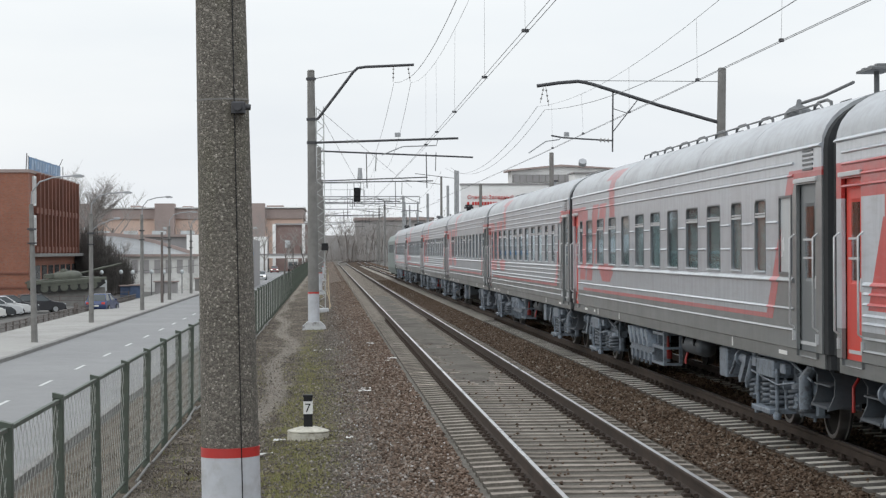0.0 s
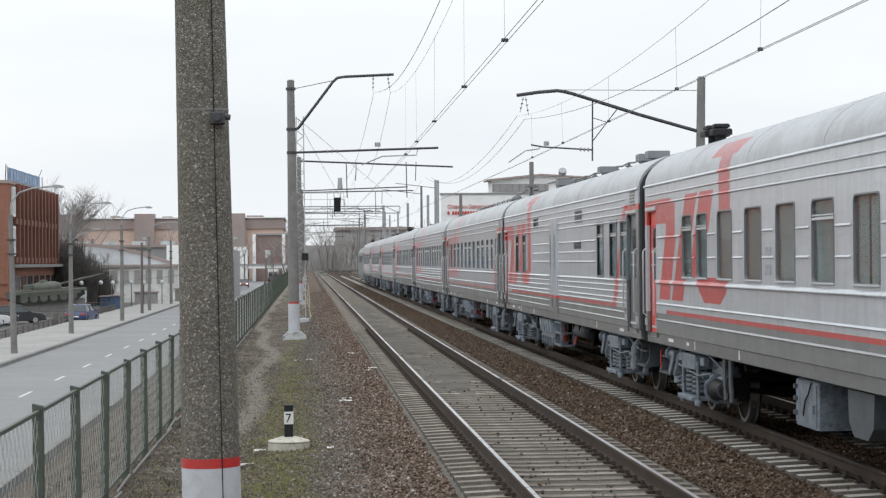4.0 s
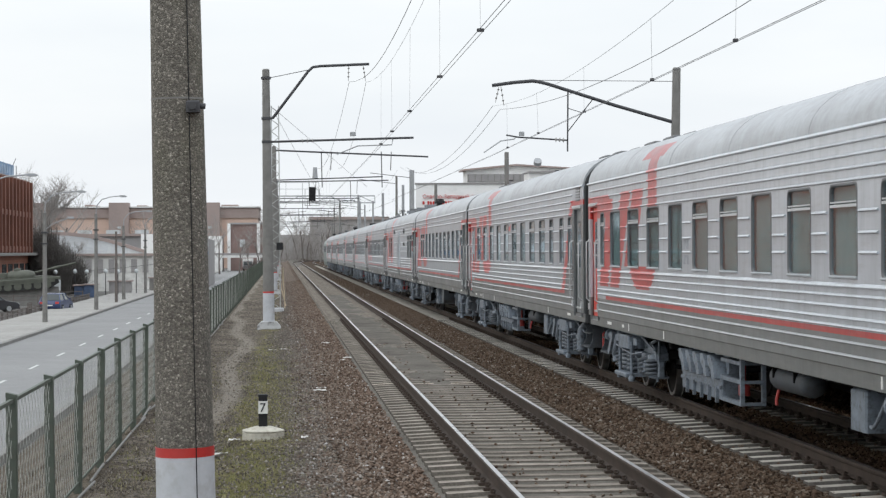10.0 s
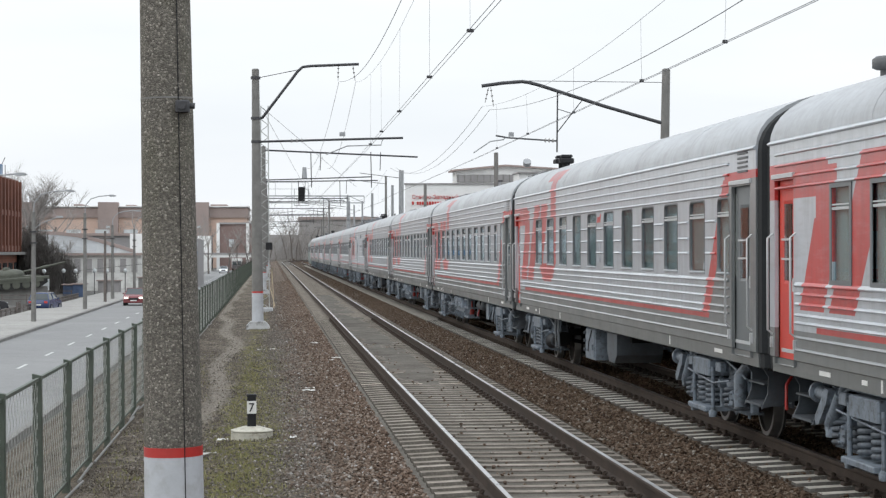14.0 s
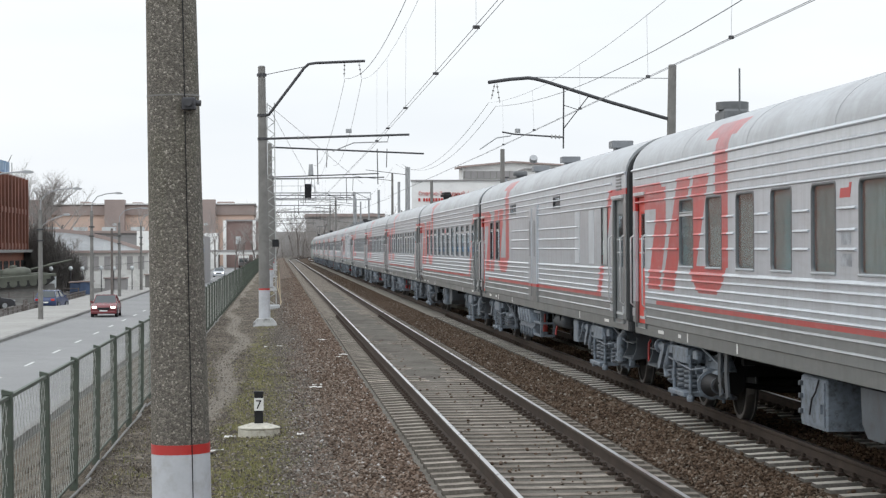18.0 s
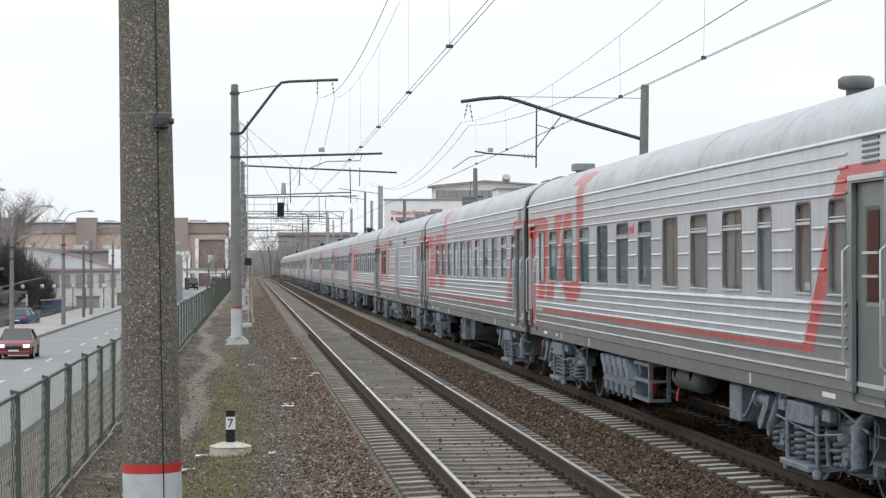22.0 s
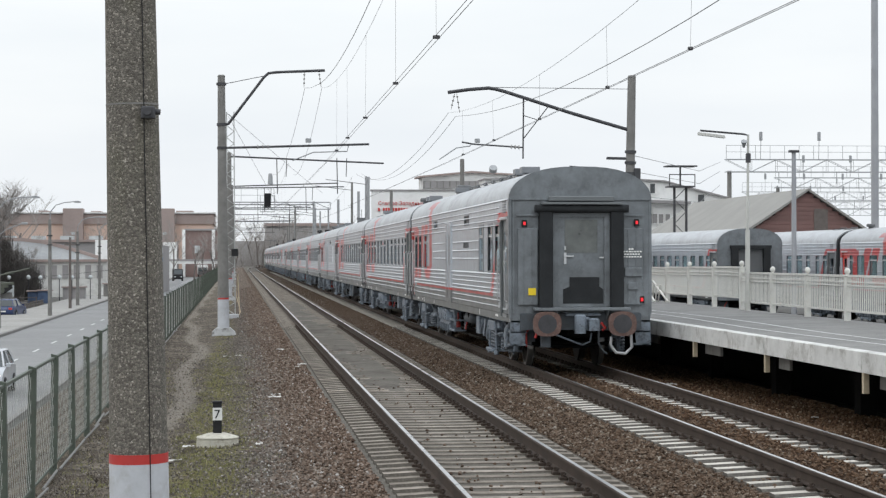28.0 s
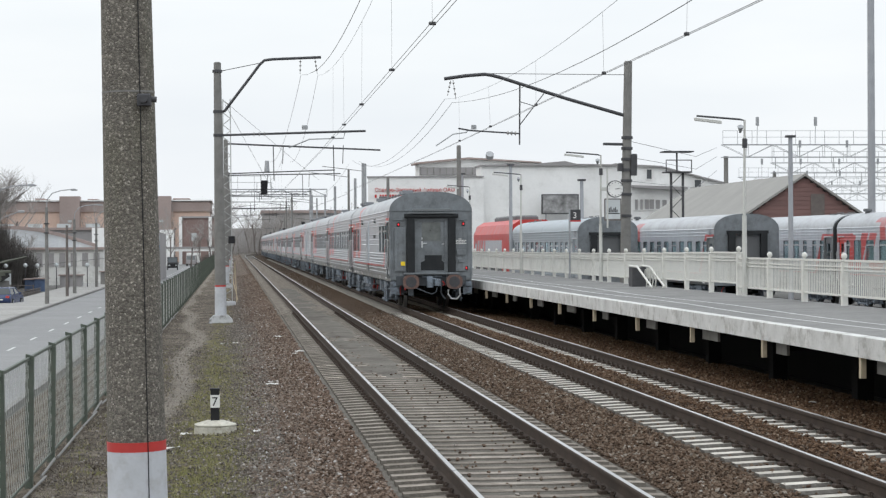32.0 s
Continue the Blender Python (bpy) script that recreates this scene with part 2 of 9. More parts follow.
# red figure strokes of the front end and stripes: from, to along the car at the lower edge, lower and upper height, slant, and how fast both sides draw in downwards
STROKES = [(21.75, 24.25, 2.98, 3.38, 0), (23.15, 23.95, 1.2, 3.1, 0), (21.42, 22.22, 2.72, 3.3, 0), (21.92, 22.87, 1.76, 2.75, -0.6), (20.79, 21.72, 1.76, 3.39, -0.733),
           (19.25, 20.25, 2.13, 3.39, -0.68), (17.27, 18.02, 2.13, 4.04, 0), (17.0, 18.8, 3.84, 4.05, -0.9), (17.38, 19.69, 1.93, 2.14, 0, 0.95), (17.57, 19.49, 1.77, 1.932, 0, 2.4)]
STRIPES = [(3.0, 22.2, 1.528, 1.59, 0), (2.95, 3.35, 1.525, 3.3, -0.72), (0.2, 2.0, 3.28, 3.38, 0)]


def livery(name, light=LIGHT_GREY, dark=DARK_GREY, roof=SILVER, strokes=STROKES, fade=0.0, slant=0.72):
    """Car-side paint: light grey, dark skirt and rear end, red strokes, silver roof, road dirt."""
    k = Nodes(name)
    x, y, z = k.xyz()
    s = k.math("ADD", y, 12.27)

    def inside(v, a, b):
        return k.math("MULTIPLY", k.math("GREATER_THAN", v, a), k.math("LESS_THAN", v, b))
    big, fine = k.noise(0.8, 5), k.noise(6.0, 5, (1, 0.25, 1.6), 0.65)
    run = k.noise(7.0, 5, (1, 0.9, 0.14), 0.65)
    drift = k.ramp(big, [(0.3, (0.9,) * 3), (0.7, (1.05,) * 3)])
    rear = k.math("LESS_THAN", k.math("ADD", s, k.math("MULTIPLY", z, slant)), 1.72 + 3.3 * slant)
    low = k.math("MAXIMUM", k.math("LESS_THAN", z, 1.53), k.math("MULTIPLY", rear, k.math("LESS_THAN", z, 3.34)))
    col = k.mix(low, light, dark)
    col = k.mix(k.math("GREATER_THAN", z, 3.66), col, roof)
    red = None
    for a, b, z0, z1, kk, *taper in list(strokes) + STRIPES:
        u = s if kk == 0 else k.math("SUBTRACT", s, k.math("MULTIPLY", k.math("SUBTRACT", z, z0), kk))
        if taper:
            u = k.math("ADD", k.math("ABSOLUTE", k.math("SUBTRACT", s, (a + b) / 2)), k.math("ADD", k.math("MULTIPLY", k.math("SUBTRACT", z1, z), taper[0]), (a + b) / 2))
        r = k.math("MULTIPLY", inside(u, a, b), inside(z, z0, z1))
        red = r if red is None else k.math("MAXIMUM", red, r)
    wear = k.ramp(fine, [(0.25, (0.82 - fade,) * 3), (0.5, (1.0 - fade,) * 3)])
    col = k.mix(k.math("MULTIPLY", k.math("MULTIPLY", red, wear), k.math("SUBTRACT", 1.0, k.math("MULTIPLY", k.math("GREATER_THAN", z, 3.66), 0.35))), col, RED)
    col = k.mix(1.0, col, drift, "MULTIPLY")
    col = k.mix(1.0, col, k.ramp(run, [(0.32, (0.84,) * 3), (0.55, (1.0,) * 3), (0.75, (1.05,) * 3)]), "MULTIPLY")
    grime = k.math("MULTIPLY", k.ramp(fine, [(0.5, (0, 0, 0)), (0.78, (1, 1, 1))]), k.math("SUBTRACT", 0.35, k.math("MULTIPLY", red, 0.22)))
    col = k.mix(grime, col, (0.28, 0.27, 0.255))
    dull = k.math("GREATER_THAN", z, 3.66)
    col = k.mix(k.math("MULTIPLY", dull, k.ramp(k.noise(1.1, 6, (1.0, 0.5, 1.0), 0.7), [(0.42, (0, 0, 0)), (0.68, (0.7,) * 3)])), col, (0.27, 0.275, 0.28))
    k.bump(k.math("ADD", k.math("MULTIPLY", fine, 0.3), k.noise(1.6, 2, (1, 0.7, 1))), 0.07, 0.05)
    rough = k.math("ADD", k.ramp(big, [(0.3, (0.3,) * 3), (0.7, (0.46,) * 3)]), k.math("MULTIPLY", dull, 0.3))
    k.bsdf.inputs["Coat Roughness"].default_value, k.bsdf.inputs["Coat IOR"].default_value = 0.24, 1.52
    k.l.new(k.math("MAXIMUM", 0.2, k.math("SUBTRACT", k.math("SUBTRACT", 1.0, k.math("MULTIPLY", dull, 0.6)), k.math("MULTIPLY", red, 0.55))), k.bsdf.inputs["Coat Weight"])
    return k.end(col, rough, 0.0, 0.5)


M_LIVERY = livery("car_paint")
M_LIVERY_FADED = livery("car_paint_faded", tint(LIGHT_GREY, 0.92), fade=0.2)
M_BLANK = mat("plated_window", (0.5, 0.53, 0.56), 0.4, var=0.1, scale=2)
M_LIVERY_VAN = livery("van_paint", slant=0.0)
M_CARGREY = mat("car_end_grey", (0.165, 0.182, 0.195), 0.4, var=0.28, scale=1.6, fine=9, dirt=(0.06, 0.062, 0.065), dirt_amount=0.55, bump=0.06, dist=0.01)
M_DOORGREY = mat("door_grey", (0.14, 0.152, 0.158), 0.42, var=0.12, scale=1.5)
M_DOORRED = mat("door_red", (0.6, 0.05, 0.032), 0.45, var=0.12, scale=1.5, fine=12)
M_RUBBER = mat("bellows_rubber", (0.03, 0.032, 0.034), 0.9, var=0.25, scale=2, spec=0.2)
M_BOGIE = mat("bogie_paint", (0.175, 0.207, 0.245), 0.5, var=0.3, scale=5, fine=30, dirt=(0.03, 0.03, 0.03), dirt_amount=0.95, bump=0.05)
M_SPRING = mat("spring_steel", (0.1, 0.118, 0.14), 0.55, var=0.3, scale=6, dirt=(0.025, 0.024, 0.023), dirt_amount=0.9)
M_UNDER = mat("underframe", (0.07, 0.082, 0.095), 0.6, var=0.3, scale=3, dirt=(0.05, 0.045, 0.04), dirt_amount=0.7)
# near-black that puts the shade below floors and deck into the colour
M_UNDERSHADE = mat("under_shade", (0.014, 0.014, 0.014), 0.9, var=0.3, scale=2, spec=0.08)
M_WHEEL = mat("wheel_steel", (0.036, 0.034, 0.032), 0.7, 0.2, var=0.25, scale=5, spec=0.2)
M_RIM = mat("wheel_tread", (0.34, 0.34, 0.34), 0.35, 0.9, var=0.1)
M_TRIM = mat("bright_trim", (0.55, 0.56, 0.57), 0.35, 0.2, var=0.12)
M_WINFRAME = mat("window_seal", (0.115, 0.12, 0.125), 0.5, var=0.1)
M_LINING = mat("car_lining", (0.5, 0.51, 0.52), 0.6, var=0.15, scale=2)
M_CURTAIN = mat("curtain", (0.7, 0.74, 0.7), 0.9, var=0.25, scale=5, stretch=(1, 6, 0.6), own=0.6)
M_SILL = mat("window_sill_paint", (0.34, 0.36, 0.38), 0.4, var=0.15)
M_GLASS = glass("car_window_glass", 0.95, (0.84, 0.93, 0.95))
M_FROST = mat("frosted_glass", (0.52, 0.55, 0.56), 0.25, var=0.08)
M_ROOFKIT = mat("roof_fittings", (0.13, 0.135, 0.14), 0.6, var=0.25, scale=4)
M_VENT = mat("roof_vent_paint", (0.2, 0.21, 0.225), 0.5, var=0.15, scale=3)
M_REDPAINT = mat("red_paint", (0.5, 0.04, 0.035), 0.4, var=0.15)
M_WHITEMARK = mat("white_marking", (0.75, 0.75, 0.73), 0.6, var=0.15, fine=60)
M_STENCIL = mat("worn_stencil", (0.33, 0.35, 0.38), 0.6, var=0.45, scale=6, fine=60)
M_REDVALVE = mat("dark_red_valve", (0.3, 0.025, 0.02), 0.5, var=0.2)
M_YELLOW = mat("yellow_plate", (0.85, 0.62, 0.02), 0.45, var=0.08)
M_DOORPANEL = mat("dusty_pane", (0.13, 0.14, 0.135), 0.3, var=0.35, scale=2.5, fine=8)
M_TAIL = glow("tail_lamp_red", (0.75, 0.02, 0.03), 0.8)
M_BLACK = mat("black_paint", (0.02, 0.02, 0.022), 0.6, var=0.3, scale=4, spec=0.25)
M_CONCRETE = mat("mast_concrete", (0.2, 0.195, 0.185), 0.85, var=0.2, scale=2.5, fine=60, bump=0.4, dist=0.004, dirt=(0.12, 0.115, 0.1))
M_WHITEWASH = mat("whitewash", (0.5, 0.515, 0.545), 0.85, var=0.12, scale=3, fine=30, bump=0.15, dirt=(0.3, 0.28, 0.25), dirt_amount=0.45)
M_CHIPPED = mat("chipped_whitewash", (0.56, 0.57, 0.58), 0.9, var=0.15, scale=2.2, fine=20, bump=0.4, dist=0.02, dirt=(0.07, 0.062, 0.055), dirt_amount=0.95)
M_STEEL_DARK = mat("dark_steel", (0.06, 0.06, 0.065), 0.6, 0.2, var=0.25, scale=5)
M_WIRE = mat("wire_bronze", (0.11, 0.11, 0.115), 0.5, 0.3, var=0.15)
M_GALV = mat("galvanised_steel", (0.35, 0.36, 0.37), 0.5, 0.4, var=0.15, scale=4)
M_PORC = mat("insulator", (0.28, 0.27, 0.26), 0.25, var=0.15)

# ---- ground materials ----
def ground_mat(name, stops, scale, fine, rough=0.95, bump=0.5, dist=0.03, spots=None):
    k = Nodes(name)
    big, mid, small = k.noise(scale, 6), k.noise(scale * 7, 5), k.noise(fine, 5, None, 0.7)
    blend = k.math("ADD", k.math("MULTIPLY", big, 0.6), k.math("MULTIPLY", mid, 0.4))
    col = k.ramp(blend, [(p, tint(c, 0.78)) for p, c in stops])
    col = k.mix(0.75, col, k.ramp(small, [(0.28, (0.45,) * 3), (0.72, (1.15,) * 3)]), "MULTIPLY")
    if spots:
        col = k.mix(k.ramp(k.noise(fine * 0.6, 2), [(0.68, (0,) * 3), (0.74, (0.8,) * 3)]), col, spots)
    k.bump(small, bump, dist)
    return k.end(col, rough, 0.0, 0.2)


def ballast_mat(name, tone=1.0):
    k = Nodes(name)
    cell = k.voronoi(17.0)
    sep = k.n.new("ShaderNodeSeparateColor")
    k.l.new(cell, sep.inputs[0])
    col = k.ramp(sep.outputs[0], [(0.0, tint((0.065, 0.041, 0.026), tone)), (0.45, tint((0.135, 0.088, 0.058), tone)), (0.8, tint((0.19, 0.135, 0.095), tone)), (1.0, tint((0.32, 0.27, 0.22), tone))])
    col = k.mix(0.8, col, k.ramp(k.noise(0.7, 5), [(0.3, (0.75, 0.68, 0.64)), (0.7, (1.1, 1.08, 1.06))]), "MULTIPLY")
    edge = k.voronoi(17.0, "Distance")
    # darker towards the cell edges: crevice shade painted between the stones
    col = k.mix(1.0, col, k.ramp(edge, [(0.25, (1, 1, 1)), (0.75, (0.35, 0.33, 0.32))]), "MULTIPLY")
    x, y, z = k.xyz()
    col = k.mix(1.0, col, k.ramp(k.math("MULTIPLY", x, 0.1), [(0.19, (1.5, 1.6, 1.75)), (0.36, (0.97, 1.06, 1.14)), (0.6, (1.05, 1.12, 1.16)), (0.7, (0.9, 0.88, 0.85)), (0.84, (1.1, 1.02, 0.94))]), "MULTIPLY")
    k.bump(k.math("SUBTRACT", 1.0, edge), 0.9, 0.04)
    return k.end(col, 0.95, 0.0, 0.12)


# low tone stands in for the self-shadow of loose stones
M_BALLAST = ballast_mat("ballast", 0.66)
M_FINES = ground_mat("bed_dust", [(0.36, (0.115, 0.102, 0.085)), (0.5, (0.18, 0.165, 0.143)), (0.64, (0.235, 0.218, 0.192))], 0.6, 30, spots=(0.1, 0.07, 0.05))
M_BANK = ground_mat("dead_grass_bank", [(0.38, (0.075, 0.06, 0.045)), (0.5, (0.15, 0.125, 0.095)), (0.62, (0.25, 0.215, 0.165))], 1.1, 16, bump=0.9, dist=0.06)
M_YARD = ground_mat("yard_ground", [(0.35, (0.13, 0.125, 0.115)), (0.5, (0.18, 0.175, 0.165)), (0.65, (0.23, 0.225, 0.21))], 0.12, 8)
M_ASPHALT = ground_mat("asphalt", [(0.35, (0.3, 0.302, 0.303)), (0.65, (0.375, 0.376, 0.376))], 0.15, 60, 0.8, 0.15, 0.004)
M_PAVE = ground_mat("pavement_asphalt", [(0.35, (0.4, 0.39, 0.37)), (0.65, (0.52, 0.51, 0.485))], 0.3, 40, 0.85, 0.15, 0.005)
M_KERB = mat("kerb_stone", (0.2, 0.195, 0.185), 0.8, var=0.2, scale=1.5, bump=0.2)
M_LANE = mat("lane_paint", (0.55, 0.56, 0.55), 0.7, var=0.2, scale=4)



def verge_mat():
    """Verge of the embankment: dead soil, a trodden path, thin grass, fading into ballast."""
    k = Nodes("verge")
    x, y, z = k.xyz()
    big, mid, small = k.noise(0.55, 6), k.noise(3.2, 5), k.noise(24, 5, None, 0.7)
    soil = k.ramp(k.math("ADD", k.math("MULTIPLY", big, 0.5), k.math("MULTIPLY", mid, 0.5)), [(0.38, (0.07, 0.058, 0.046)), (0.5, (0.145, 0.125, 0.102)), (0.61, (0.25, 0.222, 0.188))])
    grass = k.ramp(k.noise(9, 6, None, 0.7), [(0.36, (0.065, 0.06, 0.032)), (0.5, (0.165, 0.158, 0.062)), (0.66, (0.29, 0.262, 0.12))])
    zone = k.math("SUBTRACT", 0.62, k.math("ABSOLUTE", k.math("ADD", x, 0.35)))
    amount = k.math("ADD", k.math("MULTIPLY", zone, 0.5), k.math("ADD", k.math("MULTIPLY", big, 0.9), k.math("MULTIPLY", mid, 0.9)))
    amount = k.math("SUBTRACT", amount, k.math("MULTIPLY", y, 0.0022))
    col = k.mix(k.ramp(amount, [(0.84, (0,) * 3), (1.0, (0.85,) * 3)]), soil, grass)
    way = k.math("ADD", -1.25, k.math("MULTIPLY", k.math("SINE", k.math("ADD", k.math("MULTIPLY", y, 0.29), 1.57)), 0.16))
    way = k.math("SUBTRACT", way, k.math("MINIMUM", k.math("MAXIMUM", k.math("MULTIPLY", k.math("SUBTRACT", y, 68.0), 0.035), 0.0), 1.1))
    d = k.math("ADD", k.math("ABSOLUTE", k.math("SUBTRACT", x, way)), k.math("MULTIPLY", k.math("SUBTRACT", mid, 0.5), 0.7))
    col = k.mix(k.ramp(d, [(0.1, (0.9,) * 3), (0.36, (0,) * 3)]), col, (0.27, 0.248, 0.218))
    cell = k.voronoi(15.0)
    sep = k.n.new("ShaderNodeSeparateColor")
    k.l.new(cell, sep.inputs[0])
    stone = k.ramp(sep.outputs[0], [(0.0, (0.065, 0.05, 0.041)), (0.5, (0.145, 0.113, 0.093)), (0.85, (0.2, 0.162, 0.137)), (1.0, (0.3, 0.265, 0.23))])
    edge = k.math("ADD", x, k.math("MULTIPLY", k.math("SUBTRACT", k.noise(1.6, 6), 0.5), 2.2))
    edge = k.math("ADD", edge, k.math("MULTIPLY", k.math("MINIMUM", k.math("MAXIMUM", k.math("SUBTRACT", y, 50.0), 0.0), 60.0), 0.009))
    col = k.mix(k.ramp(edge, [(0.15, (0,) * 3), (0.5, (1,) * 3)]), col, stone)
    col = k.mix(0.9, col, k.ramp(small, [(0.32, (0.42, 0.41, 0.4)), (0.68, (1.35, 1.32, 1.26))]), "MULTIPLY")
    clod = k.noise(11, 6, None, 0.75)
    col = k.mix(0.8, col, k.ramp(clod, [(0.36, (0.5, 0.49, 0.47)), (0.52, (1.0,) * 3), (0.68, (1.22, 1.2, 1.16))]), "MULTIPLY")
    k.bump(k.math("ADD", clod, k.math("MULTIPLY", small, 0.5)), 1.0, 0.07)
    return k.end(col, 0.95, 0.0, 0.15)


M_VERGE = verge_mat()

# ---- ground: one sheet, shaped across the line ----
PROFILE = [(-2500, -2.38), (-60, -2.36), (-19, -2.34), (-6.35, -2.34), (-6.0, -2.2), (-3.4, -0.95), (-2.6, -0.64), (-1.4, -0.6), (-0.2, -0.58), (0.35, -0.52), (1.35, -0.38),
           (1.7, -0.285), (2.2, -0.236), (2.45, -0.229), (3.8, -0.229), (4.05, -0.238), (4.55, -0.262), (5.0, -0.27), (5.6, -0.27), (5.9, -0.262), (6.35, -0.25), (6.6, -0.222), (6.85, -0.205), (7.56, -0.192), (7.7, -0.24), (7.95, -0.25), (8.2, -0.2), (8.65, -0.205), (9.0, -0.3), (11.2, -0.42), (12.2, -0.8), (60, -0.85), (2500, -0.85)]


def height(x):
    for (a, za), (b, zb) in zip(PROFILE, PROFILE[1:]):
        if x <= b:
            return za + (zb - za) * (x - a) / (b - a)
    return PROFILE[-1][1]


def path_x(y):
    """Middle of the trodden path beside the fence."""
    return -1.25 + 0.16 * math.sin(y * 0.29 + 1.57) - min(max((y - 68) * 0.035, 0.0), 1.1)


def build_ground():
    xs = [-2500, -300, -100, -60, -40, -25, -19, -14.5, -10, -6.35, -6.0] + [-5.7 + 0.3 * i for i in range(10)] + [-2.6 + 0.16 * i for i in range(24)] + [1.35, 1.7, 2.2, 2.45, 3.1, 3.8, 4.05, 4.55, 4.75, 5.0, 5.3, 5.6, 5.9, 6.35, 6.6, 6.85, 7.2, 7.56, 7.7, 7.95, 8.2, 8.65, 9.0, 9.6, 10.2, 11.2, 12.2, 16, 25, 40, 60, 120, 400, 2500]
    ys = [-60, -20, 0, 8] + [12 + 0.4 * i for i in range(120)] + [60 + 2.5 * i for i in range(60)] + [210 + 15 * i for i in range(40)] + [820, 1000, 1500, 2800]
    g = Geo()
    rows = []
    for y in ys:
        row = []
        for x in xs:
            z = height(x)
            if -6 < x < 1.3 and 8 <= y < 300:
                z += 0.035 * noise.noise((x * 0.9, y * 0.5, 0)) + 0.014 * noise.noise((x * 4, y * 4, 3))
                d = abs(x - path_x(y))
                if d < 0.5:
                    z -= 0.03 * (1 - d / 0.5)
            if y < 8 and -2 < x < 1.5:
                z = min(z, -0.6)
            row.append((x, y, z))
        rows.append(row)
    v = [p for r in rows for p in r]
    n = len(xs)
    f, ms = [], []
    for j in range(len(ys) - 1):
        for i in range(n - 1):
            f.append((j * n + i, j * n + i + 1, (j + 1) * n + i + 1, (j + 1) * n + i))
            x, y = (xs[i] + xs[i + 1]) / 2, (ys[j] + ys[j + 1]) / 2
            if x < -6 or x > 12:
                k = 3
            elif x < -2.5:
                k = 2
            elif x < 1.35:
                k = 1
            elif 1.72 < x < 4.5:
                k = 4
            else:
                k = 0
            ms.append(k)
    me = bpy.data.meshes.new("ground")
    me.from_pydata(v, [], f)
    for one in (M_BALLAST, M_VERGE, M_BANK, M_YARD, M_FINES):
        me.materials.append(one)
    me.polygons.foreach_set("material_index", ms)
    me.polygons.foreach_set("use_smooth", [True] * len(f))
    me.update()
    tagged(new("ground", me), "railway embankment with ballast, thin spring grass and trodden dirt", kind="structure")


build_ground()


def bend(y):
    """Sideways shift of the line: straight, then a long curve to the right."""
    return 0.0 if y < 415 else (y - 415) ** 2 / 2600.0


def stations(y0, y1):
    ys, y = [], y0
    while y < y1:
        ys.append(y)
        y += 60 if y + 60 < 400 else 12
    return ys + [y1]


X1, X2 = 3.12, 7.27
M_RAILSIDE = mat("rail_rust", (0.06, 0.046, 0.038), 0.85, var=0.3, scale=3, fine=30, bump=0.1, spec=0.15)
M_RAILTOP = mat("rail_polished", (0.47, 0.47, 0.47), 0.3, 0.95, var=0.12, scale=0.6, fine=8)


def rail(x0, name, label):
    """Flat-bottomed rail: foot and web, and a head with a polished running band."""
    foot = [(-0.066, -0.18), (0.066, -0.18), (0.066, -0.168), (0.016, -0.15), (0.011, -0.058), (-0.011, -0.058), (-0.016, -0.15), (-0.066, -0.168)]
    head = [(0.011, -0.06), (0.036, -0.045), (0.0375, -0.012), (0.026, 0.0), (-0.026, 0.0), (-0.0375, -0.012), (-0.036, -0.045), (-0.011, -0.06)]
    t = thing(name, label, "rail", group="running rails")
    ys = stations(-60, 760)
    for word, out, top in (("rail_foot", foot, -1), ("rail_head", head, 3)):
        g = Geo()
        n = len(out)
        g.v = [(x0 + bend(y) + u, y, w) for y in ys for u, w in out]
        for j in range(len(ys) - 1):
            for i in range(n):
                k = (i + 1) % n
                g.f.append((j * n + i, j * n + k, (j + 1) * n + k, (j + 1) * n + i))
                g.m.append(1 if i == top else 0)
                g.s.append(False)
        part(word, g, [M_RAILSIDE, M_RAILTOP], t)


for xr in (X1 - 0.797, X1 + 0.797, X2 - 0.797, X2 + 0.797):
    rail(xr, "rail", "rusty steel running rail with polished head on concrete sleepers")
# a distant pair on the far side of the platform and rails under the standing coaches
for xr in (18.7, 23.5, 29.0):
    for d in (-0.797, 0.797):
        g = Geo()
        g.box(xr + d - 0.036, xr + d + 0.036, 20, 420, -0.85, -0.66)
        whole("rail", g, M_RAILSIDE, "rusty siding rail beyond the station platform", "rail", group="siding rails")

# ---- road ----
g = Geo()
g.box(-13.6, -6.3, -40, 484, -2.5, -2.2)
tagged(part("road", g, M_ASPHALT), "grey two-lane asphalt street below the railway embankment", kind="structure")
g = Geo()
g.box(-18.2, -13.85, -40, 452, -2.5, -2.06)
tagged(part("pavement", g, M_PAVE), "pale dusty asphalt footway along the street", kind="structure")
for side, x0, x1 in (("a", -13.85, -13.6), ("b", -6.3, -6.12)):
    kerb = thing("kerb", "worn grey stone kerb along the street", "kerb", kind="structure")
    for i in range(60):
        g = Geo()
        g.box(x0, x1, 40 + i * 4, 43.97 + i * 4, -2.45, -2.05 + 0.01 * (i % 3), c=0.015)
        part("kerb_stone", g, M_KERB, kerb)
    g = Geo()
    g.box(x0, x1, 280, 452, -2.45, -2.05)
    part("kerb_stone", g, M_KERB, kerb)
marks = thing("lane_marking", "worn white dashed centre line on the street", "road marking", kind="structure")
dash = Geo().box(-0.06, 0.06, 0, 3.0, -2.2, -2.194).mesh("dash", M_LANE)
for i in range(42):
    part("dash", dash, None, marks, m=pose(-9.95 + 0.009 * i, 51.0 + i * 9.9, 0))

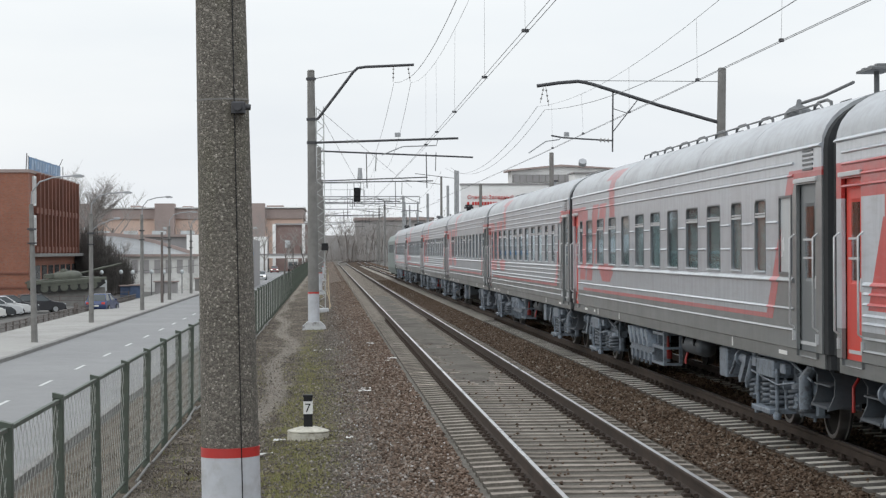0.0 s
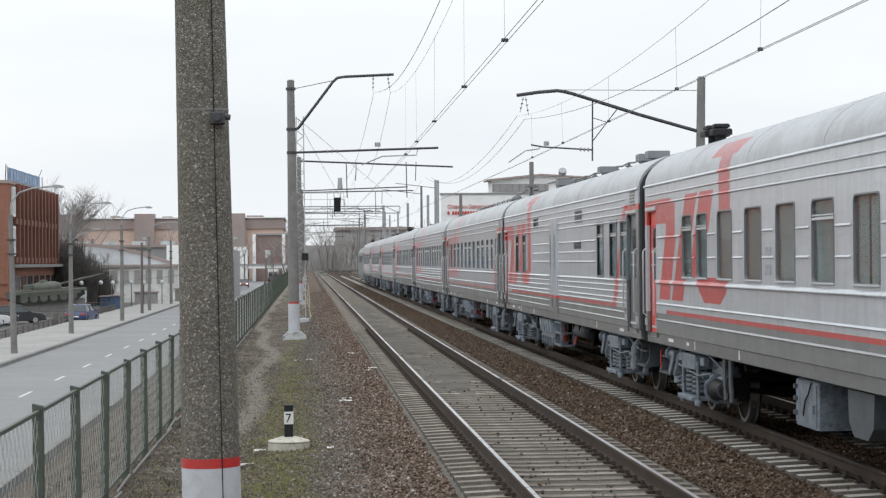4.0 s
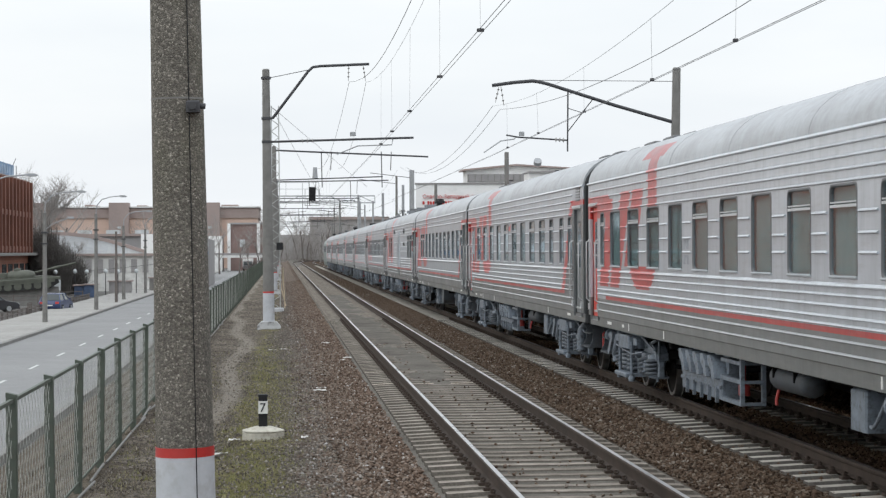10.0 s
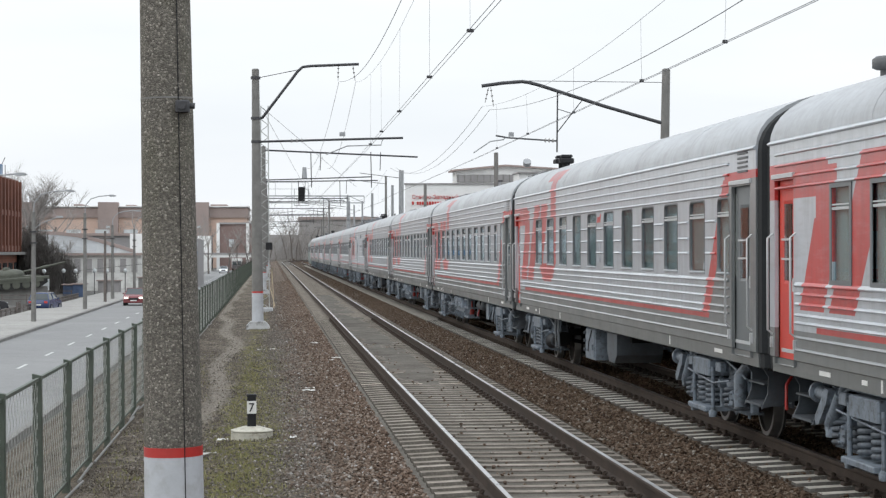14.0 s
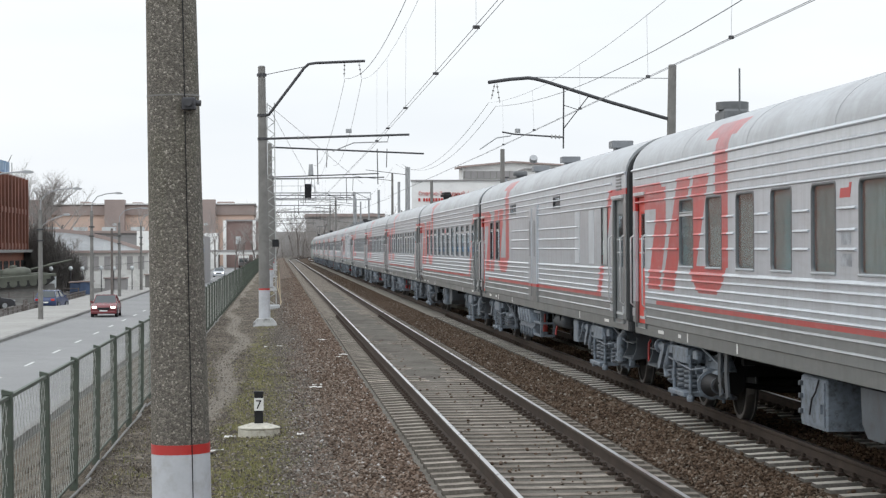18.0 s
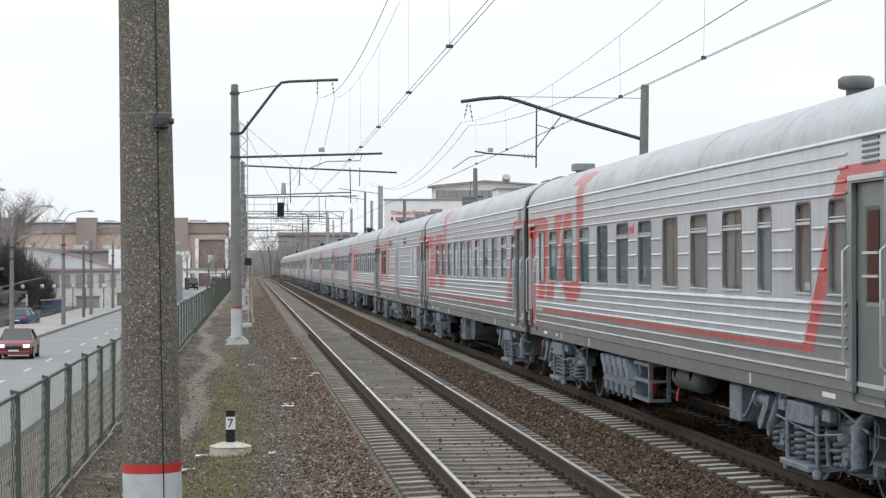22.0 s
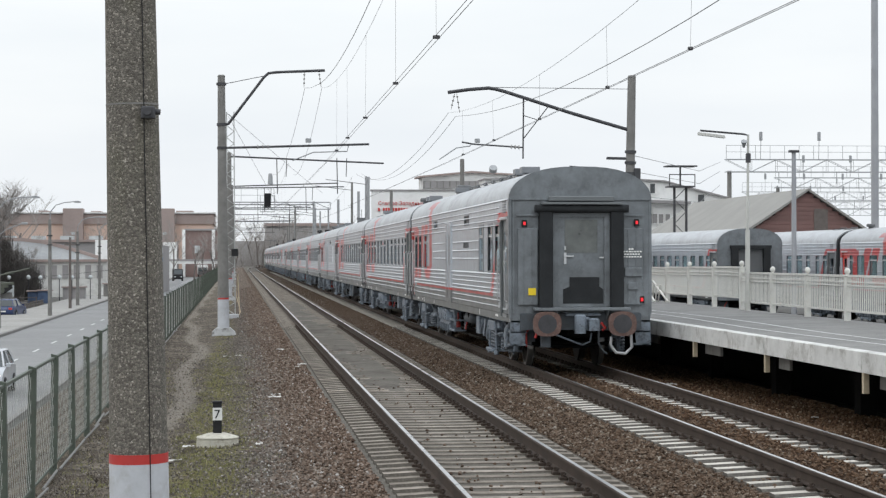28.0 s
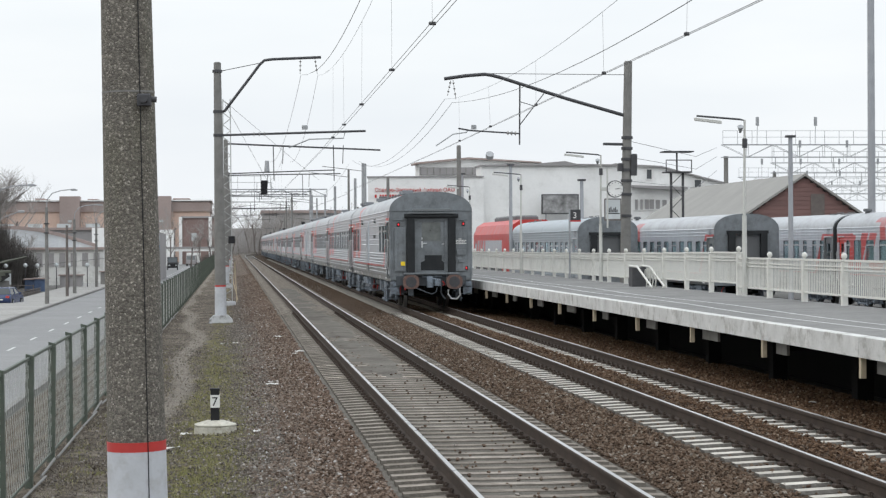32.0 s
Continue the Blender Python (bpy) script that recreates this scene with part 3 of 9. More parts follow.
# ---- sleepers and fastenings ----
def sleeper_mesh(name, m):
    """Prestressed sleeper: raised rail seats, a lower middle, splayed sides."""
    g = Geo()
    prof = [(-1.35, -0.225), (-0.86, -0.202), (-0.36, -0.215), (0.36, -0.215), (0.86, -0.202), (1.35, -0.225)]
    rows = []
    for x, z in prof:
        rows.append([(x, -0.17, -0.38), (x, -0.135, z - 0.035), (x, -0.105, z), (x, 0.105, z), (x, 0.135, z - 0.035), (x, 0.17, -0.38)])
    v = [p for r in rows for p in r]
    f = [(j * 6 + i, j * 6 + i + 1, (j + 1) * 6 + i + 1, (j + 1) * 6 + i) for j in range(5) for i in range(5)]
    f += [tuple(range(5, -1, -1)), tuple(range(30, 36))]
    g.faces(v, f)
    g.m = [((1 if k // 5 in (0, 3) or len(m) < 3 else 2) if k % 5 == 2 else 0) if k < 25 else 0 for k in range(27)]
    return g.mesh(name, list(m))


def fastening_mesh(name):
    g = Geo()
    for d in (-0.797, 0.797):
        for e in (-1, 1):
            x = d + e * 0.105
            g.box(x - 0.045, x + 0.045, -0.075, 0.075, -0.205, -0.165, c=0.008)
            g.cyl((x, 0, -0.17), (x, 0, -0.115), 0.022, n=6)
            g.tube([(x, -0.06, -0.15), (x - e * 0.03, 0, -0.135), (x, 0.06, -0.15)], 0.012, 5)
    return g.mesh(name, M_RAILSIDE)


M_SLEEPERSIDE = ground_mat("sleeper_dirt", [(0.35, (0.11, 0.098, 0.082)), (0.65, (0.19, 0.172, 0.148))], 2.5, 30)
# sides of the pale sleepers: dirt, and their shade put into the colour
M_SLEEPERSHADE = ground_mat("sleeper_side_shade", [(0.35, (0.15, 0.14, 0.125)), (0.65, (0.23, 0.215, 0.195))], 2.5, 30)
k = Nodes("sleeper_concrete")
c_sl = k.ramp(k.random(), [(0.0, (0.21, 0.188, 0.16)), (0.7, (0.285, 0.26, 0.227)), (0.96, (0.33, 0.3, 0.265)), (0.985, (0.52, 0.47, 0.4))])
c_sl = k.mix(0.85, c_sl, k.ramp(k.noise(4, 6, None, 0.7), [(0.34, (0.4, 0.37, 0.34)), (0.6, (1.05, 1.02, 1.0))]), "MULTIPLY")
k.bump(k.noise(40, 4), 0.3, 0.004)
M_SLEEPER = k.end(c_sl, 0.9, 0.0, 0.2)
k = Nodes("sleeper_concrete_new")
c_sl = k.ramp(k.random(), [(0.0, (0.44, 0.42, 0.38)), (1.0, (0.62, 0.6, 0.55))])
c_sl = k.mix(0.6, c_sl, k.ramp(k.noise(5, 5), [(0.3, (0.6, 0.57, 0.54)), (0.7, (1.1, 1.08, 1.05))]), "MULTIPLY")
k.bump(k.noise(40, 4), 0.3, 0.004)
M_SLEEPER_NEW = k.end(c_sl, 0.9, 0.0, 0.2)
k = Nodes("sleeper_concrete_soiled")
c_sl = k.ramp(k.random(), [(0.0, (0.18, 0.15, 0.115)), (0.6, (0.3, 0.26, 0.21)), (1.0, (0.5, 0.45, 0.39))])
c_sl = k.mix(0.9, c_sl, k.ramp(k.noise(4, 6, None, 0.7), [(0.38, (0.2, 0.17, 0.14)), (0.62, (1.1, 1.05, 1.0))]), "MULTIPLY")
M_SLEEPER_SOILED = k.end(c_sl, 0.95, 0.0, 0.1)


def track(xc, y_first, m, side, label, sink):
    bed = thing("track", label, "railway track", kind="structure")
    me, fa = sleeper_mesh("sleeper", (side, *m)), fastening_mesh("fastening")
    rnd = random.Random(int(xc * 10))
    for i in range(110):
        y = y_first + i * 0.545
        s = part("sleeper", me, None, bed, m=pose(xc, y, -sink + rnd.uniform(-0.006, 0.004), 0, 0, rnd.uniform(-0.35, 0.35)))
        part("fastening", fa, None, s)
    # the rest of the line, joined
    src = Geo()
    for i in [*range(-130, 0), *range(110, 640)]:
        y = y_first + i * 0.545
        src.box(xc + bend(y) - 1.35, xc + bend(y) + 1.35, y - 0.11, y + 0.11, -0.36, -0.215 - sink)
    tagged(part("sleeper", src, m[0], bed, "far sleepers of the line"), kind="stuff")


track(X1, 17.0, (M_SLEEPER,), M_SLEEPERSIDE, "ballasted railway track on dusty grey concrete sleepers", 0.0)
track(X2, 17.13, (M_SLEEPER_NEW, M_SLEEPER_SOILED), M_SLEEPERSHADE, "ballasted railway track on pale concrete sleepers", 0.0)


def bed_fill():
    """Grey dust and fines that bury the sleepers' middles along part of the near track."""
    g = Geo()
    nx, ny = 12, 200
    for j in range(ny + 1):
        for i in range(nx + 1):
            x, y = X1 - 0.7 + 1.4 * i / nx, 33 + 87 * (j / ny) ** 1.3
            u = abs(i / nx - 0.45) * 2
            rise = min(1.0, (y - 33) / 9)
            z = -0.285 + 0.085 * rise * (1 - 0.55 * u * u) + 0.03 * noise.noise((x * 1.7, y * 0.35, 2)) + 0.012 * noise.noise((x * 6, y * 5, 4))
            g.v.append((x, y, z))
    n = nx + 1
    for j in range(ny):
        for i in range(nx):
            g.f.append((j * n + i, j * n + i + 1, (j + 1) * n + i + 1, (j + 1) * n + i))
            g.m.append(0)
            g.s.append(True)
    tagged(part("bed_fill", g, M_FINES), "grey dust and fines between the rails", kind="structure")


bed_fill()

# ---- ballast stones lying on the bed ----
def stones(name, label, areas, m, size=0.028, seed=7, ragged=True):
    rng = np.random.default_rng(seed)
    base = np.array([(1, 0, 0), (-1, 0, 0), (0, 1, 0), (0, -1, 0), (0, 0, 1), (0, 0, -1)], float)
    tri = np.array([(0, 2, 4), (2, 1, 4), (1, 3, 4), (3, 0, 4), (2, 0, 5), (1, 2, 5), (3, 1, 5), (0, 3, 5)])
    xs, ys, rs = [], [], []
    for x0, x1, y0, y1, per in areas:
        n = int((x1 - x0) * (y1 - y0) * per)
        xs.append(rng.uniform(x0, x1, n))
        ys.append(y0 + (y1 - y0) * rng.random(n) ** 1.55)
    x, y = np.concatenate(xs), np.concatenate(ys)
    edge = 0.42 + 0.2 * np.sin(y * 0.9) + 0.14 * np.sin(y * 2.3 + 1) + 0.1 * np.sin(y * 5.1 + 2) + rng.normal(0, 0.28, len(x))
    keep = (x > edge) | (x < -0.1) & (rng.random(len(x)) < 0.6)
    if not ragged:
        keep = rng.random(len(x)) < np.clip(0.3 + (x + 0.5) * 0.9, 0.22, 1.0) * np.where(np.abs(x + 1.25 - 0.16 * np.sin(y * 0.29 + 1.57) + np.clip((y - 68) * 0.035, 0, 1.1)) < 0.22, 0.35, 1.0)
    x, y = x[keep], y[keep]
    n = len(x)
    z = np.interp(x, [p[0] for p in PROFILE], [p[1] for p in PROFILE])
    r = size * rng.uniform(0.55, 1.35, n) * np.where(x < 0.2, 0.6 if ragged else 1.0, 1.0)
    v = base[None] * rng.uniform(0.6, 1.2, (n, 6, 1)) * r[:, None, None]
    ang = rng.uniform(0, 2 * math.pi, n)
    ca, sa = np.cos(ang), np.sin(ang)
    tilt = rng.uniform(-0.9, 0.9, n)
    ct, st = np.cos(tilt), np.sin(tilt)
    vx, vy, vz = v[..., 0], v[..., 1], v[..., 2] * 0.8
    vy, vz = vy * ct[:, None] - vz * st[:, None], vy * st[:, None] + vz * ct[:, None]
    vx, vy = vx * ca[:, None] - vy * sa[:, None], vx * sa[:, None] + vy * ca[:, None]
    pts = np.stack([vx + x[:, None], vy + y[:, None], vz + (z + r * 0.25 + rng.uniform(0, 0.02, n))[:, None]], -1).reshape(-1, 3)
    faces = (tri[None] + (np.arange(n) * 6)[:, None, None]).reshape(-1, 3)
    me = bpy.data.meshes.new(name)
    me.from_pydata(pts.tolist(), [], faces.tolist())
    me.materials.append(m)
    me.update()
    return tagged(new(name, me), label, "ballast", kind="stuff")


k = Nodes("ballast_stone")
c_st = k.ramp(k.island(), [(0.0, (0.042, 0.027, 0.018)), (0.35, (0.092, 0.058, 0.038)), (0.7, (0.136, 0.092, 0.064)), (0.95, (0.175, 0.135, 0.102)), (1.0, (0.29, 0.25, 0.21))])
c_st = k.mix(0.5, c_st, k.ramp(k.noise(0.6, 4), [(0.3, (0.72, 0.66, 0.62)), (0.7, (1.1, 1.08, 1.06))]), "MULTIPLY")
kx, ky, kz = k.xyz()
c_st = k.mix(1.0, c_st, k.ramp(k.math("MULTIPLY", kx, 0.1), [(0.02, (1.4, 1.7, 2.05)), (0.11, (1.5, 1.72, 2.0)), (0.19, (1.52, 1.68, 1.92)), (0.36, (1.0, 1.1, 1.2)), (0.6, (1.08, 1.15, 1.2)), (0.7, (0.95, 0.93, 0.9)), (0.84, (1.15, 1.08, 0.98))]), "MULTIPLY")
M_STONE = k.end(c_st, 0.9, 0.0, 0.15)
stones("ballast_stones", "loose brown and grey crushed-stone ballast", [
    (-0.1, 1.7, 17, 100, 190), (0.3, 1.7, 90, 190, 90), (4.57, 5.83, 17, 100, 230), (4.57, 5.83, 90, 190, 90), (5.85, 6.4, 20, 50, 20), (6.62, 7.6, 17, 85, 150), (7.6, 7.95, 17, 85, 22), (8.2, 11.6, 17, 85, 170), (2.45, 3.8, 17, 60, 6), (-2.3, 0.4, 17, 60, 9)], M_STONE)

k = Nodes("gravel_stone")
M_GRAVEL = k.end(k.ramp(k.island(), [(0.0, (0.07, 0.06, 0.05)), (0.5, (0.135, 0.117, 0.1)), (0.9, (0.2, 0.18, 0.16)), (1.0, (0.36, 0.33, 0.3))]), 0.9)
stones("gravel", "fine grey gravel spilling from the ballast onto the verge", [(-0.5, 0.75, 17, 75, 260), (-2.45, -0.5, 17, 60, 420), (-2.5, 0.4, 55, 130, 110)], M_GRAVEL, 0.02, 9, False)


def paper_scrap(x, y, w, turn):
    """A crumpled scrap of pale paper or plastic."""
    g = Geo()
    rr = random.Random(int(x * 100 + y * 10))
    n = 4
    v = [(w * (i / n - 0.5) * 1.6, w * (j / n - 0.5), 0.012 + w * rr.uniform(0.02, 0.3)) for j in range(n + 1) for i in range(n + 1)]
    g.faces(v, [(j * 5 + i, j * 5 + i + 1, j * 5 + i + 6, j * 5 + i + 5) for j in range(n) for i in range(n)])
    whole("paper_scrap", g, M_SCRAP, "crumpled scrap of pale litter lying on the stones", "litter", pose(x, y, height(x) + 0.03, 0, 0, turn), group="litter by the track")


M_SCRAP = mat("litter", (0.6, 0.59, 0.56), 0.7, var=0.2, scale=9, dirt=(0.3, 0.28, 0.25))
for x, y, w, turn in ((1.62, 50.5, 0.13, 20), (1.5, 50.2, 0.11, 70), (0.76, 40.9, 0.16, 10), (0.8, 41.7, 0.12, 40), (0.34, 31.4, 0.1, 80), (-0.28, 60.3, 0.14, 15), (0.05, 60.2, 0.13, 50), (-0.9, 29.6, 0.14, 5), (1.3, 60.3, 0.16, 35), (-0.75, 31.8, 0.12, 60), (8.9, 41.0, 0.15, 20), (9.6, 33.0, 0.12, 70)):
    paper_scrap(x, y, w, turn)


def grass_tufts():
    """Short blades in loose clumps on the verge."""
    rr = random.Random(12)
    g = Geo()
    for c in range(1500):
        cx, cy = (rr.gauss(-0.35, 0.42) if rr.random() < 0.55 else rr.uniform(-2.4, 0.3)), 17 + 45 * rr.random() ** 1.6
        if not -2.42 < cx < 0.55 or abs(cx - path_x(cy)) < 0.28:
            continue
        for b in range(rr.randint(8, 20)):
            x, y = cx + rr.gauss(0, 0.07), cy + rr.gauss(0, 0.09)
            z, h, w = height(x), rr.uniform(0.02, 0.07), rr.uniform(0.004, 0.008)
            a = rr.uniform(0, 2 * math.pi)
            lx, ly = rr.gauss(0, 0.025), rr.gauss(0, 0.025)
            g.face([(x - w * math.cos(a), y - w * math.sin(a), z - 0.02), (x + w * math.cos(a), y + w * math.sin(a), z - 0.02), (x + lx, y + ly, z + h)])
    k = Nodes("grass_blade")
    m = k.end(k.ramp(k.island(), [(0.0, (0.2, 0.17, 0.1)), (0.35, (0.17, 0.17, 0.06)), (0.75, (0.22, 0.23, 0.07)), (1.0, (0.36, 0.32, 0.2))]), 0.8)
    tagged(part("grass_tufts", g, m), "thin spring grass on the embankment verge", "grass", kind="stuff")


def dead_weeds():
    """Flattened dead stems and leaf litter over the bare soil and the bank."""
    rr = random.Random(31)
    g = Geo()
    for c in range(2600):
        cx, cy = rr.uniform(-4.6, -0.1), 16.5 + 40 * rr.random() ** 1.5
        if abs(cx - path_x(cy)) < 0.26 or cx > -0.75 and rr.random() < 0.8 or noise.noise((cx * 0.8, cy * 0.5, 9)) < -0.12:
            continue
        for b in range(rr.randint(6, 13)):
            x, y = cx + rr.gauss(0, 0.1), cy + rr.gauss(0, 0.12)
            z, h, w = height(x), rr.uniform(0.015, 0.075), rr.uniform(0.006, 0.014)
            a = rr.uniform(0, 2 * math.pi)
            lx, ly = rr.gauss(0, 0.06), rr.gauss(0, 0.05)
            g.face([(x - w * math.cos(a), y - w * math.sin(a), z - 0.02), (x + w * math.cos(a), y + w * math.sin(a), z - 0.02), (x + lx, y + ly, z + h)])
    k = Nodes("dead_stem")
    m = k.end(k.ramp(k.island(), [(0.0, (0.045, 0.036, 0.028)), (0.4, (0.1, 0.082, 0.06)), (0.75, (0.18, 0.155, 0.115)), (1.0, (0.33, 0.29, 0.23))]), 0.9)
    tagged(part("dead_weeds", g, m), "flattened dead brown stems and litter on bare soil", "weeds", kind="stuff")


grass_tufts()
dead_weeds()

# ---- the train: coaches with own parts, origin in the middle of each car on the rail head, +y ahead ----
HALF = 1.53


def shell_profile():
    """Half outline of a coach body, from the skirt up to the middle of the roof."""
    pts = [(HALF - 0.035, 1.02), (HALF - 0.03, 1.185), (HALF, 1.2), (HALF, 3.62)]
    for i in range(1, 11):
        a = math.pi / 2 * i / 10
        pts.append((HALF * math.cos(a) ** 0.8, 3.62 + 0.71 * math.sin(a) ** 0.95))
    return pts


PROF = shell_profile()
WINDOWS_SLEEPER = [(1.88, 2.52, 1), (3.35, 4.0, 0), (4.9, 5.58, 0)] + [(6.42 + 1.78 * i, 7.42 + 1.78 * i, 4 if i in (2, 5, 8) else 0) for i in range(9)] + [(22.35, 22.75, 0)]
WINDOWS_CAR = [(1.74, 2.4, 0)] + [(2.98 + 1.773 * i, 3.95 + 1.773 * i, 0 if i in (3, 5) else 4) for i in range(9)] + [(18.9, 19.64, 0), (20.06, 20.8, 0)]
WINDOWS_OPEN = [(1.74, 2.4, 0)] + [(3.25 + 1.8 * i, 4.2 + 1.8 * i, 0 if i in (0, 3, 9) else 4) for i in range(10)]
WINDOWS_MIXED = [(1.74, 2.4, 0)] + [(3.18 + 1.8 * i, 4.13 + 1.8 * i, 4 if i in (3, 6) else 0) for i in range(10)]
WINDOWS_TURNED = [(21.97, 22.55, 1)] + [(20.3 - 1.79 * i, 21.25 - 1.79 * i, 4 if i in (3, 6) else 0) for i in range(9)] + [(4.62, 5.2, 0), (3.04, 3.6, 0), (1.8, 2.38, 0)]
Z_SILL, Z_HEAD = 2.13, 3.06


def coach_body(wins, ribs, ends=(0.34, 24.2), baggage=False):
    """Shell with window openings on the near side, pressed ribs, gutter and skirt lip."""
    g = Geo()
    y0, y1 = ends[0] - 12.27, ends[1] - 12.27
    n = len(PROF)
    roof = PROF[3:]
    # far side and both skirts, roof
    ring = [(x, z) for x, z in PROF] + [(-x, z) for x, z in reversed(roof)]
    for (xa, za), (xb, zb) in zip(ring, ring[1:]):
        if (za, zb) == (1.2, 3.62):
            continue
        if za >= 3.6 and zb >= 3.6:
            continue
        g.face([(xa, y0, za), (xa, y1, za), (xb, y1, zb), (xb, y0, zb)])
    arch = roof + [(-x, z) for x, z in roof[-2::-1]]
    na = len(arch)
    g.faces([(x, y0, z) for x, z in arch] + [(x, y1, z) for x, z in arch], [(i, na + i, na + i + 1, i + 1) for i in range(na - 1)], 0, True)
    # skirt of the near side and the floor
    for (xa, za), (xb, zb) in zip(PROF[:2], PROF[1:3]):
        g.face([(-xb, y0, zb), (-xb, y1, zb), (-xa, y1, za), (-xa, y0, za)])
    g.face([(-1.42, y0, 1.02), (-1.42, y1, 1.02), (1.42, y1, 1.02), (1.42, y0, 1.02)])
    # near side with openings: doors at both ends and the windows
    holes = [(0.62 - 12.27, 1.62 - 12.27, 1.12, 3.2), (23.14 - 12.27, 23.98 - 12.27, 1.12, 3.2)]
    holes += [(a - 12.27, b - 12.27, Z_SILL if len(w) < 5 else w[3], Z_HEAD if len(w) < 5 else w[4]) for w in wins for a, b in [w[:2]]]
    holes.sort()
    for x, d in ((-HALF, 0.045), (HALF, -0.045)):
        at = y0
        for a, b, za, zb in holes:
            if x > 0 and za < 1.5:
                continue
            g.face([(x, at, 1.2), (x, at, 3.62), (x, a, 3.62), (x, a, 1.2)])
            if za > 1.2:
                g.face([(x, a, 1.2), (x, a, za), (x, b, za), (x, b, 1.2)])
            g.face([(x, a, zb), (x, a, 3.62), (x, b, 3.62), (x, b, zb)])
            for p, q in (((a, za), (a, zb)), ((a, zb), (b, zb)), ((b, zb), (b, za)), ((b, za), (a, za))):
                g.face([(x, *p), (x, *q), (x + d, *q), (x + d, *p)])
            at = b
        g.face([(x, at, 1.2), (x, at, 3.62), (x, y1, 3.62), (x, y1, 1.2)])

    def rib(a, b, z, h=0.015, w=0.026):
        if b - a > 0.05:
            g.prism([(-HALF + 0.004, z - h), (-HALF - w * 0.6, z - h * 0.85), (-HALF - w, z - h * 0.35), (-HALF - w, z), (-HALF - w * 0.6, z + h * 0.8), (-HALF + 0.004, z + h * 1.5)], "y", a - 12.27, b - 12.27)
    # gutter above, sill moulding below the windows
    rib(ends[0], ends[1], 3.63, 0.02, 0.035)
    free = [1.75, 23.03]
    edges = [(w[0], w[1]) for w in wins]
    if ribs == "smooth":
        low, high = [1.68, 1.42], [3.32, 3.47]
        rib(*free, 2.03, 0.03, 0.035)
    else:
        low, high = [1.93, 1.82, 1.7, 1.615, 1.455, 1.32], [3.11, 3.23, 3.36, 3.49]
        rib(*free, 2.03, 0.022, 0.03)
    for z in low:
        if baggage:
            rib(1.75, 11.5, z)
            rib(13.2, 23.03, z)
        else:
            rib(*free, z)
    for z in high:
        rib(1.75, 23.9, z)
    stub = [2.42, 2.76] if ribs == "smooth" else [2.37, 2.57, 2.79]
    if baggage:
        for z in (2.37, 2.57, 2.79):
            rib(5.6, 11.5, z)
            rib(13.2, 16.6, z)
    else:
        wall = [1.75] + [v for e in sorted(edges) for v in e] + [23.03]
        for a, b in zip(wall[0::2], wall[1::2]):
            for z in stub:
                if b - a > 0.35:
                    rib(a + 0.1, b - 0.1, z)
    # roof seams
    for i in range(1, 6):
        y = y0 + (y1 - y0) * i / 6
        pts = [(-xx * 1.001, y, zz + 0.001) for xx, zz in roof] + [(xx * 1.001, y, zz + 0.001) for xx, zz in roof[::-1]]
        g.tube(pts, 0.0025, 4)
    # end walls
    for y, turn in ((y0, 1), (y1, -1)):
        pts = [(xx, y, zz) for xx, zz in PROF] + [(-xx, y, zz) for xx, zz in PROF[::-1][1:]]
        g.face(pts[::turn])
    return g.mesh("body", M_LIVERY)


